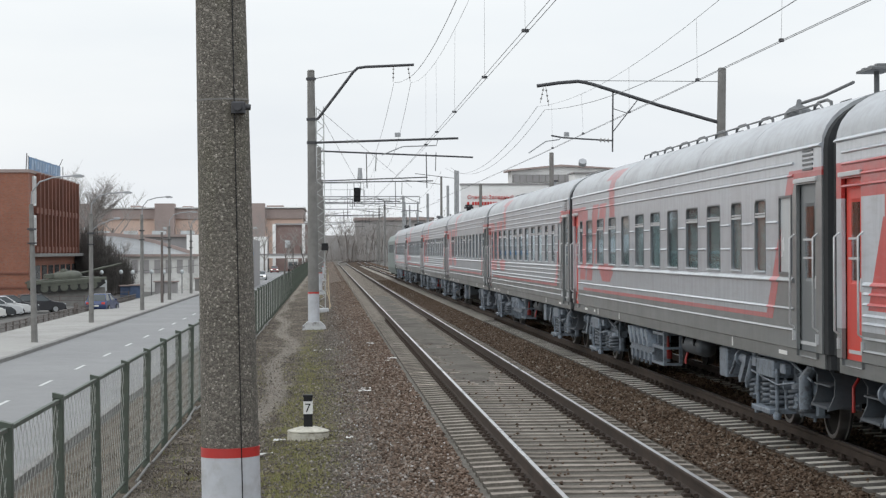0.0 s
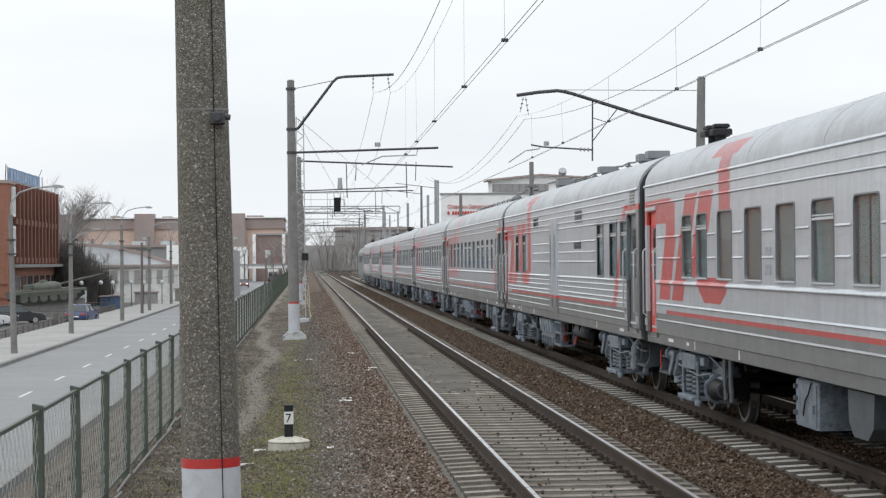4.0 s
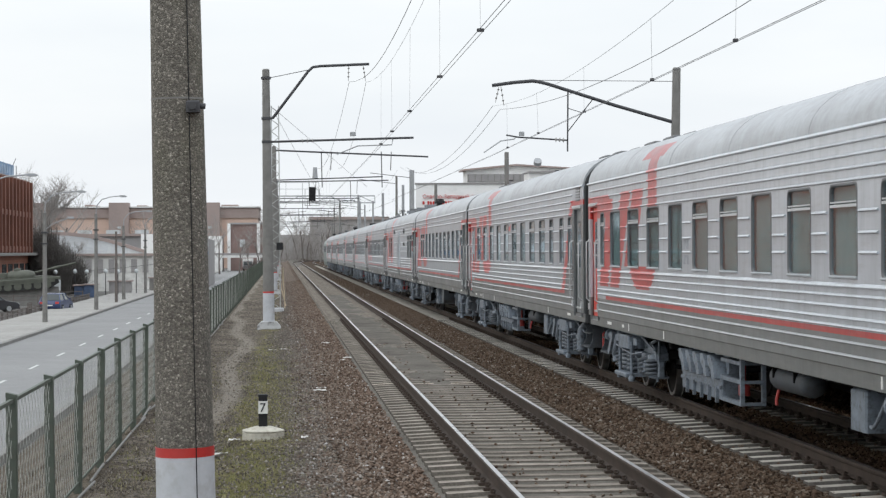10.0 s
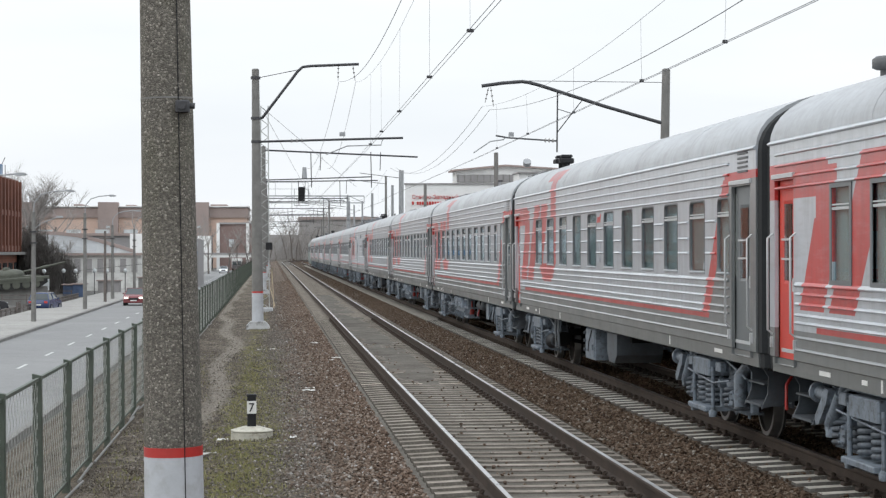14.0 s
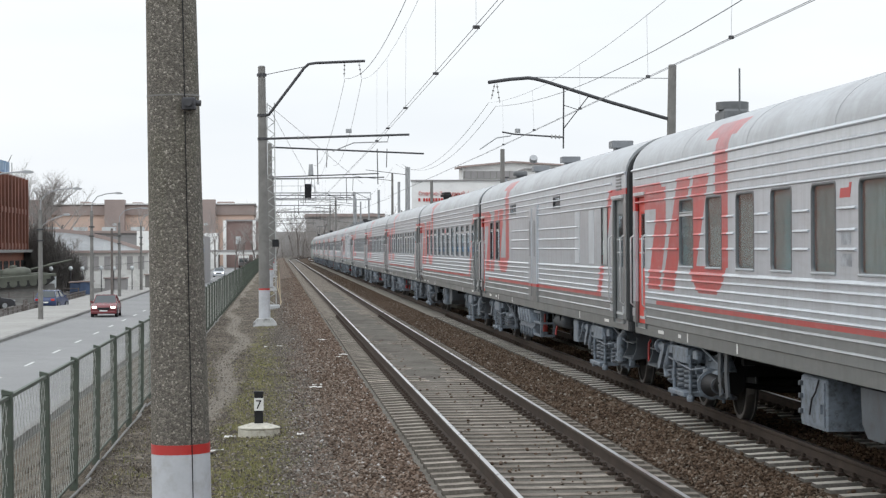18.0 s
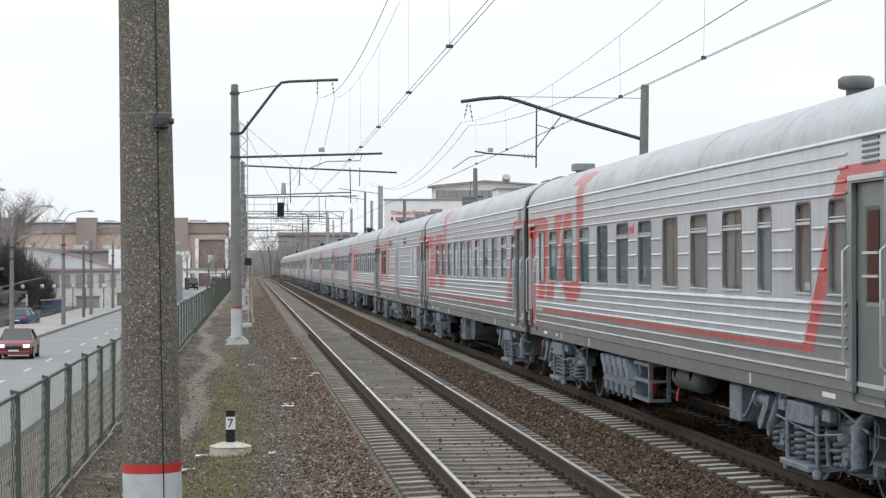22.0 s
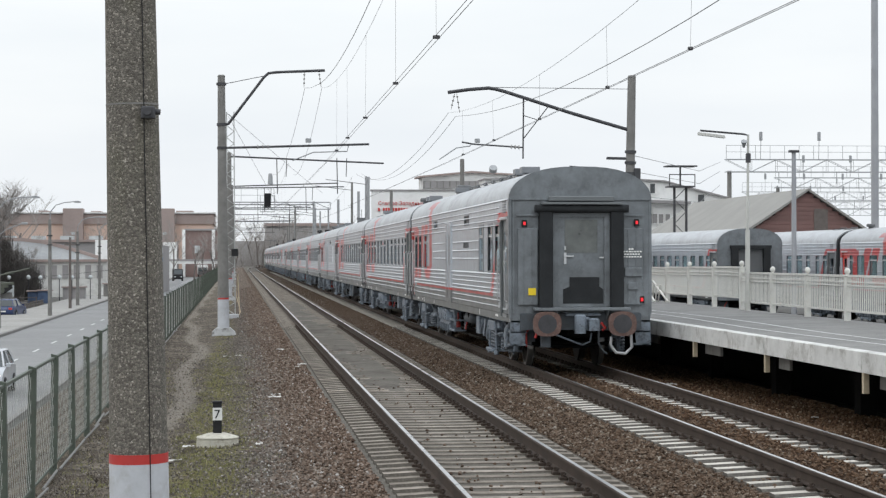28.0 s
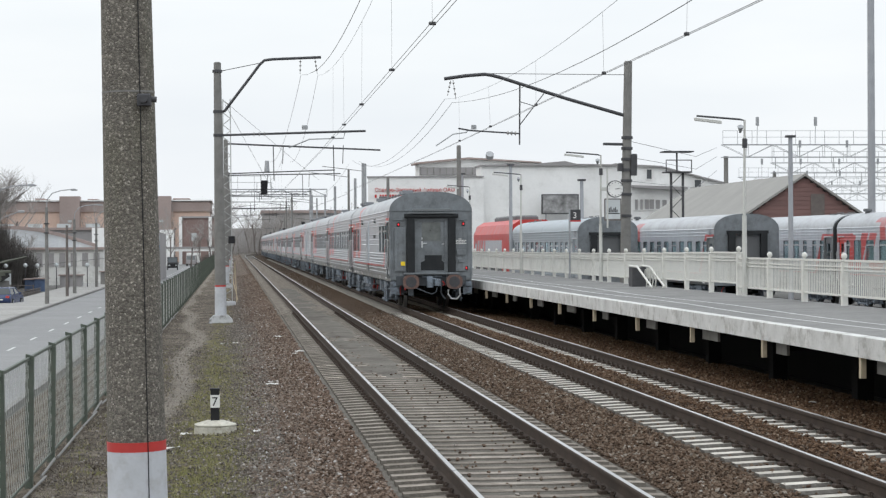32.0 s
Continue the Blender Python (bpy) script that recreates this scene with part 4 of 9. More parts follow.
def add_windows(car, wins):
    for w in wins:
        a, b, kind = w[0] - 12.27, w[1] - 12.27, w[2]
        za, zb = (Z_SILL, Z_HEAD) if len(w) < 5 else (w[3], w[4])
        key = (round(b - a, 2), kind, round(zb - za, 2))
        if key not in WIN_CACHE:
            wd, ht = b - a, zb - za
            fr = Geo()
            if kind in (0, 4) and ht > 0.5:
                fr.round_ring(-0.008, 0.04, wd, ht, 0.022, 0.08)
            else:
                fr.ring(-0.012, 0.04, 0, wd, 0, ht, 0.028 if kind != 3 else 0.07)
            cut = ht * 0.76
            bar = Geo().box(-0.004, 0.05, 0.0, wd, cut, cut + 0.03, c=0.004).box(-0.002, 0.05, 0.0, wd, cut + 0.045, cut + 0.062).mesh("window_bar", M_TRIM)
            lo = Geo().box(0.014, 0.02, 0.0, wd, 0.0, cut if kind not in (1, 2, 4) else ht)
            up = Geo().box(0.018, 0.024, 0.0, wd, cut + 0.062, ht)
            if ("sill", round(wd, 2)) not in WIN_CACHE:
                WIN_CACHE["sill", round(wd, 2)] = Geo().prism([(-0.022, -0.02), (0.0, -0.03), (0.03, -0.002), (-0.008, 0.003), (-0.022, -0.008)], "y", -0.01, wd + 0.01).mesh("window_sill", M_SILL)
            glazing = M_FROST if kind == 1 else M_GLASS
            WIN_CACHE[key] = (fr.mesh("window_frame", M_WINFRAME if kind != 3 else M_DOORGREY), lo.mesh("pane", glazing), up.mesh("pane", glazing), bar)
        fr, lo, up, bar = WIN_CACHE[key]
        win = part("window", fr, None, car, m=pose(-HALF, a, za))
        for one in (lo, up) if kind in (0, 3) else (lo,):
            part("pane", one, None, win).visible_shadow = False
        if kind in (0, 4):
            part("window_sill", WIN_CACHE["sill", round(b - a, 2)], None, win)
        if kind in (0, 3):
            part("window_bar", bar, None, win)
        if kind in (0, 3, 4):
            wd, ht = b - a, zb - za
            pick = 0 if kind == 3 else RND.choice((0, 0, 0, 0, 1, 1, 2))
            if ("curtain", key, pick) not in WIN_CACHE:
                sets = []
                # drawn folds, whole or in two halves with a gap, and a blind let down before them
                for i0, i1 in {0: ((0, 12),), 1: ((0, 12),), 2: ((0, 6), (7, 12)), 3: ((0, 3), (9, 12))}[pick]:
                    c = Geo()
                    for i in range(i0, i1):
                        y0, y1 = -0.2 + (wd + 0.4) * i / 12, -0.2 + (wd + 0.4) * (i + 1) / 12
                        c.face([(0.052 + 0.014 * (i % 2), y0, -0.05), (0.066 - 0.014 * (i % 2), y1, -0.05), (0.066 - 0.014 * (i % 2), y1, ht + 0.05), (0.052 + 0.014 * (i % 2), y0, ht + 0.05)], 0, True)
                    sets.append(("curtain", c.mesh("curtain", M_CURTAIN)))
                if pick == 1:
                    sets.append(("blind", Geo().box(0.044, 0.05, 0.02, wd - 0.02, ht * 0.6, ht).mesh("blind", M_CURTAIN)))
                WIN_CACHE["curtain", key, pick] = sets
            for word, one in WIN_CACHE["curtain", key, pick]:
                part(word, one, None, win)
    part("cabin_floor", FLOOR, None, car)
    part("corridor_wall", INNER, None, car)
    for w in wins:
        if w[2] in (0, 4):
            part("partition", WALLPIECE, None, car, m=pose(0, w[0] - 12.27 - 0.3, 0))


WIN_CACHE, RND = {}, random.Random(5)
FLOOR = Geo().box(-1.48, 1.48, -11.6, 11.6, 1.26, 1.3).mesh("cabin_floor", M_LINING)
INNER = Geo().box(0.3, 0.34, -11.6, 11.6, 1.3, 3.5).mesh("corridor_wall", M_LINING)
WALLPIECE = Geo().box(-1.0, 0.297, 0, 0.04, 1.3, 3.55).mesh("partition", M_LINING)


def door_mesh(m, y, wide):
    """Leaf with a window opening, in one skin."""
    g = Geo()
    x = -HALF + 0.06
    w0, w1, z0, z1 = y + wide * 0.26 + 0.04, y + wide * 0.74 - 0.04, 2.07, 2.93
    ya, yb, za, zb = y, y + wide, 1.12, 3.2
    v = [(x, ya, za), (x, yb, za), (x, yb, zb), (x, ya, zb), (x, w0, z0), (x, w1, z0), (x, w1, z1), (x, w0, z1)]
    v += [(x - 0.012, *p[1:]) for p in ((x, w0 - 0.04, z0 - 0.04), (x, w1 + 0.04, z0 - 0.04), (x, w1 + 0.04, z1 + 0.04), (x, w0 - 0.04, z1 + 0.04))]
    f = [(i, (i + 1) % 4, 8 + (i + 1) % 4, 8 + i) for i in range(4)] + [(8 + i, 8 + (i + 1) % 4, 4 + (i + 1) % 4, 4 + i) for i in range(4)]
    g.faces(v, f)
    return g.mesh("door", m)


def add_doors(car):
    for y, wide, m, tall in ((0.62 - 12.27, 1.0, M_DOORGREY, ""), (23.14 - 12.27, 0.84, M_DOORRED, "red vestibule door")):
        key = ("door", round(y, 2))
        if key not in WIN_CACHE:
            w0, w1 = y + wide * 0.26, y + wide * 0.74
            pane = Geo().box(-HALF + 0.045, -HALF + 0.055, w0 + 0.04, w1 - 0.04, 2.07, 2.93).mesh("door_pane", M_GLASS)
            bars = Geo()
            for z in (2.3, 2.52):
                bars.box(-HALF + 0.02, -HALF + 0.04, w0, w1, z, z + 0.025)
            rails = []
            for q in (y - 0.09, y + wide + 0.09):
                r = Geo()
                r.tube([(-HALF, q, 1.45), (-HALF - 0.06, q, 1.5), (-HALF - 0.06, q, 2.55), (-HALF, q, 2.6)], 0.013, 6)
                r.box(-HALF - 0.03, -HALF, q - 0.02, q + 0.02, 1.3, 1.42)
                rails.append(r.mesh("handrail", M_TRIM))
            knob = Geo().box(-HALF + 0.02, -HALF + 0.06, y + 0.1, y + 0.14, 1.95, 2.1, c=0.006).mesh("door_handle", M_TRIM)
            head = Geo().box(-HALF - 0.03, -HALF + 0.02, y - 0.05, y + wide + 0.05, 3.22, 3.27, c=0.006).mesh("rain_strip", M_TRIM)
            WIN_CACHE[key] = (door_mesh(m, y, wide), pane, bars.mesh("window_bar", M_TRIM), rails, knob, head)
        d, pane, bars, rails, knob, head = WIN_CACHE[key]
        door = part("door", d, None, car, tall)
        part("door_pane", pane, None, door)
        part("window_bar", bars, None, door)
        part("door_handle", knob, None, door)
        for r in rails:
            part("handrail", r, None, car)
        part("rain_strip", head, None, car)


def bellows_mesh():
    """Rubber gangway hood that closes the gap to the car behind."""
    g = Geo()
    rings = []
    for k, (a, s) in enumerate(((0.36, 0.985), (0.14, 0.985), (0.1, 0.945), (-0.04, 0.955), (-0.08, 0.93), (-0.2, 0.945), (-0.34, 0.93))):
        prof = [(x * s, 1.05 + (z - 1.05) * (0.975 + 0.2 * (s - 0.93))) for x, z in PROF]
        rings.append([(x, a - 12.27, z) for x, z in prof + [(-x, z) for x, z in prof[::-1][1:]]])
    n = len(rings[0])
    f = [(j * n + i, j * n + (i + 1) % n, (j + 1) * n + (i + 1) % n, (j + 1) * n + i) for j in range(len(rings) - 1) for i in range(n)]
    f += [tuple(range(n)), tuple(range((len(rings) - 1) * n, len(rings) * n))]
    g.faces([p for r in rings for p in r], f)
    return g.mesh("bellows", M_RUBBER)


def bogie_meshes():
    f = Geo()
    for x in (-1.12, 1.12):
        # side frame: dropped middle, raised ends
        out = [(-1.75, 0.72), (-1.45, 0.88), (-0.85, 0.88), (-0.5, 0.62), (0.5, 0.62), (0.85, 0.88), (1.45, 0.88), (1.75, 0.72), (1.75, 0.6), (1.4, 0.7), (0.9, 0.7), (0.55, 0.44), (-0.55, 0.44), (-0.9, 0.7), (-1.4, 0.7), (-1.75, 0.6)]
        f.prism(out, "x", x - 0.1, x + 0.1)
        # axle boxes with cover, hangers and lower plates
        for y in (-1.2, 1.2):
            e = -1 if x < 0 else 1
            f.box(x - 0.12, x + 0.12, y - 0.2, y + 0.2, 0.33, 0.62, c=0.02)
            f.cyl((x + e * 0.1, y, 0.475), (x + e * 0.2, y, 0.475), 0.13, 0.11, 10)
            f.box(x - 0.1, x + 0.14, y - 0.42, y + 0.42, 0.3, 0.345, c=0.008)
            for d in (-0.36, 0.36):
                f.cyl((x + e * 0.04, y + d, 0.25), (x + e * 0.04, y + d, 0.8), 0.022, n=6)
        # bolster and links
        e = -1 if x < 0 else 1
        f.box(min(x, x + e * 0.34), max(x, x + e * 0.34), -0.5, 0.5, 0.74, 0.96, c=0.02)
        f.box(min(x + e * 0.04, x + e * 0.4), max(x + e * 0.04, x + e * 0.4), -0.56, 0.56, 0.27, 0.33, c=0.01)
        for d in (-0.5, 0.5):
            f.cyl((x + e * 0.15, d, 0.3), (x + e * 0.15, d * 0.8, 0.92), 0.03, n=6)
        # brake lever work
        f.cyl((x + e * 0.1, -1.85, 0.95), (x + e * 0.1, -0.9, 0.8), 0.03, n=6)
        f.cyl((x + e * 0.1, 1.85, 0.95), (x + e * 0.1, 0.9, 0.8), 0.03, n=6)
    # cross beams also take the near-black, as shade inside the bogie
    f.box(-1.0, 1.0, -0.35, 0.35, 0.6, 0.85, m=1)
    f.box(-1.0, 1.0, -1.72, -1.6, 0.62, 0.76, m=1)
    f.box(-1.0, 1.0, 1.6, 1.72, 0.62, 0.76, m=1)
    # pipes and brake beams between the wheels, near-black to paint shade into the gaps
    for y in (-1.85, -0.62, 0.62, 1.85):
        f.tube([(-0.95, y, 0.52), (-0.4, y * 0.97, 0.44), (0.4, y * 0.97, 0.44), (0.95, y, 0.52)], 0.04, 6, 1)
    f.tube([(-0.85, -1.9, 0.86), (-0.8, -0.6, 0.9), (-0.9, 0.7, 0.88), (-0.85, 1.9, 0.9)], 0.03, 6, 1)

    def coil(r, z0, z1, turns, wire):
        g = Geo()
        n = turns * 8
        g.tube([(r * math.cos(2 * math.pi * i / 8), r * math.sin(2 * math.pi * i / 8), z0 + (z1 - z0) * i / n) for i in range(n + 1)], wire, 5)
        return g.mesh("spring", M_SPRING)
    damp = Geo()
    damp.cyl((0, 0, 0), (0, 0.42, 0.36), 0.075, n=10)
    damp.cyl((0, 0.42, 0.36), (0, 0.62, 0.53), 0.05, n=8)
    damp.cyl((-0.03, 0.64, 0.56), (0.03, 0.64, 0.56), 0.07, n=8)
    damp.cyl((-0.03, 0, 0), (0.05, 0, 0), 0.09, n=8)
    half = [(0.0, 0.075), (0.66, 0.075), (0.68, 0.13), (0.70, 0.14), (0.7, 0.42), (0.705, 0.505), (0.735, 0.505), (0.745, 0.48), (0.86, 0.472), (0.862, 0.42), (0.83, 0.40), (0.83, 0.16), (0.9, 0.13), (0.9, 0.07), (1.12, 0.07), (1.12, 0.0)]
    tread = [0, 0, 0, 0, 0, 0, 1, 1, 1, 0, 0, 0, 0, 0, 0]
    w = Geo().spin_x([(-x, r) for x, r in half[::-1]] + half[1:], 26, tread[::-1] + tread)
    sides = []
    for x, e in ((-1.12, -1), (1.12, 1)):
        d = Geo()
        for y in (-1.2, 1.2):
            # brake shoes with hangers, axle-box bolts and the lifting rods
            for q in (-0.56, 0.56):
                d.box(x + e * 0.02 - 0.05, x + e * 0.02 + 0.05, y + q - 0.06, y + q + 0.06, 0.34, 0.6, c=0.015)
                d.cyl((x + e * 0.06, y + q, 0.55), (x + e * 0.06, y + q * 1.1, 0.95), 0.022, n=6)
            for a in range(6):
                d.cyl((x + e * 0.2, y + 0.09 * math.cos(a * 1.047), 0.475 + 0.09 * math.sin(a * 1.047)), (x + e * 0.225, y + 0.09 * math.cos(a * 1.047), 0.475 + 0.09 * math.sin(a * 1.047)), 0.016, n=5)
            for q in (-0.29, 0.29):
                d.lathe([(0.15, 0.62), (0.15, 0.68), (0.05, 0.72)], (x + e * 0.04, y + q, 0), 12)
                d.lathe([(0.04, 0.3), (0.15, 0.33), (0.15, 0.36)], (x + e * 0.04, y + q, 0), 12)
        d.tube([(x + e * 0.16, -1.9, 0.78), (x + e * 0.2, -0.9, 0.98), (x + e * 0.2, 0.9, 0.98), (x + e * 0.16, 1.9, 0.78)], 0.02, 5)
        d.tube([(x + e * 0.12, -0.62, 0.5), (x + e * 0.22, 0.0, 0.42), (x + e * 0.12, 0.62, 0.5)], 0.025, 5)
        # flanged damper, crank arm and cover plate at each end
        for q in (-1, 1):
            if q > 0:
                d.cyl((x + e * 0.2, 2.05, 0.87), (x + e * 0.2, 1.42, 0.84), 0.075, n=12)
                d.cyl((x + e * 0.2, 2.09, 0.87), (x + e * 0.2, 2.03, 0.87), 0.12, n=14)
                d.prism([(q * 1.36, 0.93), (q * 1.5, 0.95), (q * 1.62, 0.84), (q * 1.9, 0.62), (q * 1.86, 0.53), (q * 1.74, 0.55), (q * 1.46, 0.78)], "x", x + e * 0.26 - 0.045, x + e * 0.26 + 0.045)
            d.box(min(x + e * 0.2, x + e * 0.3), max(x + e * 0.2, x + e * 0.3), q * 0.86 - 0.14, q * 0.86 + 0.14, 0.82, 0.94, c=0.015)
            d.cyl((x + e * 0.3, q * 0.58, 0.26), (x + e * 0.3, q * 0.58, 0.86), 0.028, n=7)
            d.lathe([(0.05, 0.2), (0.06, 0.27), (0.03, 0.3)], (x + e * 0.3, q * 0.58, 0), 8)
        d.tube([(x + e * 0.24, -1.3, 0.72), (x + e * 0.32, -0.7, 0.66), (x + e * 0.3, 0.2, 0.7), (x + e * 0.26, 1.2, 0.74)], 0.014, 5)
        d.cyl((x + e * 0.1, -0.75, 0.66), (x + e * 0.26, -0.75, 0.66), 0.06, n=10)
        d.cyl((x + e * 0.1, 0.75, 0.66), (x + e * 0.26, 0.75, 0.66), 0.06, n=10)
        sides.append(d.mesh("brake_gear", M_BOGIE))
    return f.mesh("bogie", [M_BOGIE, M_UNDERSHADE]), sides, coil(0.125, 0.345, 0.62, 4, 0.032), coil(0.155, 0.36, 0.71, 5, 0.036), damp.mesh("damper", M_BOGIE), w.mesh("wheelset", [M_WHEEL, M_RIM])


BOGIE = bogie_meshes()
WHEELS = []


def add_bogies(car, spin=True):
    f, gear, sp1, sp2, dm, wh = BOGIE
    for y in (3.77 - 12.27, 20.77 - 12.27):
        b = part("bogie", f, None, car, "grey-blue painted two-axle bogie", m=pose(0, y, 0))
        for one in gear:
            part("brake_gear", one, None, b)
        for x in (-1.16, 1.16):
            for yy in (-1.2 - 0.29, -1.2 + 0.29, 1.2 - 0.29, 1.2 + 0.29):
                part("spring", sp1, None, b, m=pose(x - (0.04 if x < 0 else -0.04), yy, 0))
            for yy in (-0.2, 0.2):
                part("spring", sp2, None, b, m=pose(x + (-0.1 if x < 0 else 0.1), yy * 1.15, 0))
        for yy, turn in ((1.62, 180),):
            part("damper", dm, None, b, m=pose(-1.32, yy, 0.55, 0, 0, turn))
        for yy in (-1.2, 1.2):
            w = part("wheelset", wh, None, b, m=pose(0, yy, 0.475))
            if spin:
                WHEELS.append((w, yy))


def add_underframe(car, kind):
    """Solebar, gear boxes, tanks, steps and couplers below the floor."""
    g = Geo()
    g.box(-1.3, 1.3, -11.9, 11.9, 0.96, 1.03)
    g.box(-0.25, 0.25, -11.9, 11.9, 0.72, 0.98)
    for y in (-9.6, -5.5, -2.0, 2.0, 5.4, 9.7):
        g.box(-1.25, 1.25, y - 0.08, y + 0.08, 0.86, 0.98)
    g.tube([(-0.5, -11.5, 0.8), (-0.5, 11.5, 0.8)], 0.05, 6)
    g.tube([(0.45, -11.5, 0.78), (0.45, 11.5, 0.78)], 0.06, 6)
    part("underframe", g, M_UNDERSHADE, car)
    # unseen far-side boxes, added to keep light out from below the floor
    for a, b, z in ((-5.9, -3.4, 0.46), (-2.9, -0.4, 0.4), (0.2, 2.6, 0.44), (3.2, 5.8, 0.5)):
        part("equipment_box", Geo().box(0.5, 1.42, a, b, z, 0.97, c=0.03), M_UNDERSHADE, car)
    # entrance steps at both ends, both reached from the near side
    for y, e in ((-11.15, 1), (11.1, -1)):
        s = Geo()
        for d in (-0.42, 0.42):
            s.prism([(-1.4, 1.06), (-0.9, 1.06), (-0.9, 0.6), (-1.38, 0.5), (-1.3, 0.68), (-1.29, 0.88)], "y", y + d - 0.015, y + d + 0.015)
        s.box(-1.38, -1.0, y - 0.4, y + 0.4, 0.52, 0.55)
        s.box(-1.34, -1.0, y - 0.4, y + 0.4, 0.78, 0.8)
        s.box(-1.0, -0.97, y - 0.42, y + 0.42, 0.5, 1.06)
        part("step_well", s, M_UNDER, car)
        p = Geo()
        p.tube([(-1.15, y + e * 0.75, 1.05), (-1.2, y + e * 0.95, 0.95), (-1.3, y + e * 1.0, 0.8), (-1.3, y + e * 1.0, 0.42)], 0.085, 10)
        part("drain_pipe", p, M_BOGIE, car)
        c = Geo()
        c.tube([(-1.0, y - e * 0.55, 0.95), (-1.12, y - e * 0.62, 0.8), (-1.12, y - e * 0.62, 0.5)], 0.02, 6)
        part("brake_handle", c, M_REDPAINT, car, "red brake handle")
    if kind in ("battery", "baggage", "bare"):
        b = Geo()
        b.box(-1.42, -1.1, 0.95, 3.6, 0.4, 0.74, c=0.02)
        b.box(-1.32, -1.1, 0.95, 3.6, 0.74, 0.99)
        for i in range(5):
            y = 1.12 + i * 0.5
            b.prism([(y - 0.08, 0.68), (y + 0.1, 0.66), (y + 0.16, 0.78), (y + 0.34, 0.86), (y + 0.36, 0.97), (y + 0.2, 0.98), (y + 0.02, 0.88)], "x", -1.5, -1.3)
            b.box(-1.46, -1.42, y, y + 0.05, 0.35, 0.56)
        b.box(-1.44, -1.42, 0.95, 3.6, 0.54, 0.58)
        part("battery_box", b, M_BOGIE, car)
        f = Geo()
        for x in (-1.4, -1.12):
            f.box(x - 0.026, x + 0.026, -0.217, -0.145, 0.41, 1.0)
        for z in (0.4, 0.68, 0.92):
            f.box(-1.43, -1.37, -0.22, 0.95, z, z + 0.05)
            f.box(-1.368, -1.1, -0.224, -0.16, z + 0.004, z + 0.046)
        part("open_frame", f, M_BOGIE, car)
        part("valve", Geo().box(-1.32, -1.2, 0.2, 0.42, 0.5, 0.66, c=0.03).cyl((-1.26, 0.3, 0.64), (-1.26, 0.3, 0.9), 0.025, n=6), M_REDVALVE, car, "red valve in the open frame")
        if kind != "bare":
            part("equipment_box", Geo().box(-1.42, -1.05, -5.75, -5.2, 0.55, 0.98, c=0.02), M_BOGIE, car)
            part("pipe", Geo().tube([(-1.36, -6.3, 0.95), (-1.4, -6.1, 0.7), (-1.4, -5.95, 0.62), (-1.38, -5.8, 0.62)], 0.022, 6), M_BOGIE, car)
        t = Geo().lathe([(0.02, -0.86), (0.1, -0.84), (0.16, -0.76), (0.17, -0.7), (0.17, 0.7), (0.16, 0.76), (0.1, 0.84), (0.02, 0.86)], (0, 0, 0), 18)
        part("air_tank", t, M_UNDER, car, m=pose(-1.12, -1.9, 0.84, 90, 0, 0))
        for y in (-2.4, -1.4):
            part("tank_strap", Geo().box(-1.3, -0.94, y - 0.025, y + 0.025, 0.84, 1.0), M_UNDERSHADE, car)
        part("valve", Geo().tube([(-1.2, -1.3, 0.68), (-1.24, -1.34, 0.56), (-1.24, -1.36, 0.5)], 0.022, 6), M_REDVALVE, car, "red valve under the floor")
    else:
        x = Geo().box(-1.42, -0.6, 0.75, 1.8, 0.42, 0.98, c=0.02)
        x.box(-1.435, -1.42, 0.8, 1.75, 0.46, 0.94, c=0.004)
        x.box(-1.46, -1.43, 0.86, 0.9, 0.6, 0.7)
        eq = part("equipment_box", x, M_BOGIE, car)
        part("cable", Geo().tube([(-1.45, 0.95, 0.96), (-1.46, 1.05, 0.82), (-1.455, 1.22, 0.74), (-1.46, 1.3, 0.56)], 0.011, 5), M_BLACK, eq)
        for q in (0.55, 0.72, 0.86):
            part("latch", Geo().box(-1.475, -1.43, 1.66, 1.73, q, q + 0.05, c=0.006), M_UNDER, eq)
        x = Geo().prism([(-1.5, 0.98), (-0.45, 0.98), (-0.5, 0.62), (-0.7, 0.48), (-1.25, 0.48), (-1.45, 0.62)], "x", -1.4, -0.6)
        part("equipment_hood", x, M_UNDER, car)
        # belt-driven generator: a wide flange, a dark cone and a narrow rim, hung between two bracket plates
        q = 19.3 - 12.27
        gen = part("axle_generator", Geo().cyl((-1.3, q, 0.5), (-1.3, q - 0.5, 0.52), 0.165, 0.085, n=20), M_BLACK, car, "dark belt-driven axle generator")
        part("rim", Geo().cyl((-1.3, q + 0.045, 0.5), (-1.3, q - 0.005, 0.5), 0.2, 0.205, n=24), M_BOGIE, gen)
        part("rim", Geo().cyl((-1.3, q - 0.43, 0.515), (-1.3, q - 0.455, 0.515), 0.115, n=18), M_UNDER, gen)
        part("housing", Geo().cyl((-1.22, q - 0.5, 0.56), (-1.2, q - 0.95, 0.58), 0.15, n=16), M_UNDERSHADE, gen)
        for d in (0.62, 1.02):
            part("bracket_plate", Geo().prism([(q - d, 0.98), (q - d - 0.2, 0.98), (q - d - 0.16, 0.72), (q - d - 0.24, 0.42), (q - d - 0.1, 0.38), (q - d - 0.02, 0.6)], "x", -1.36, -1.33), M_UNDER, gen)
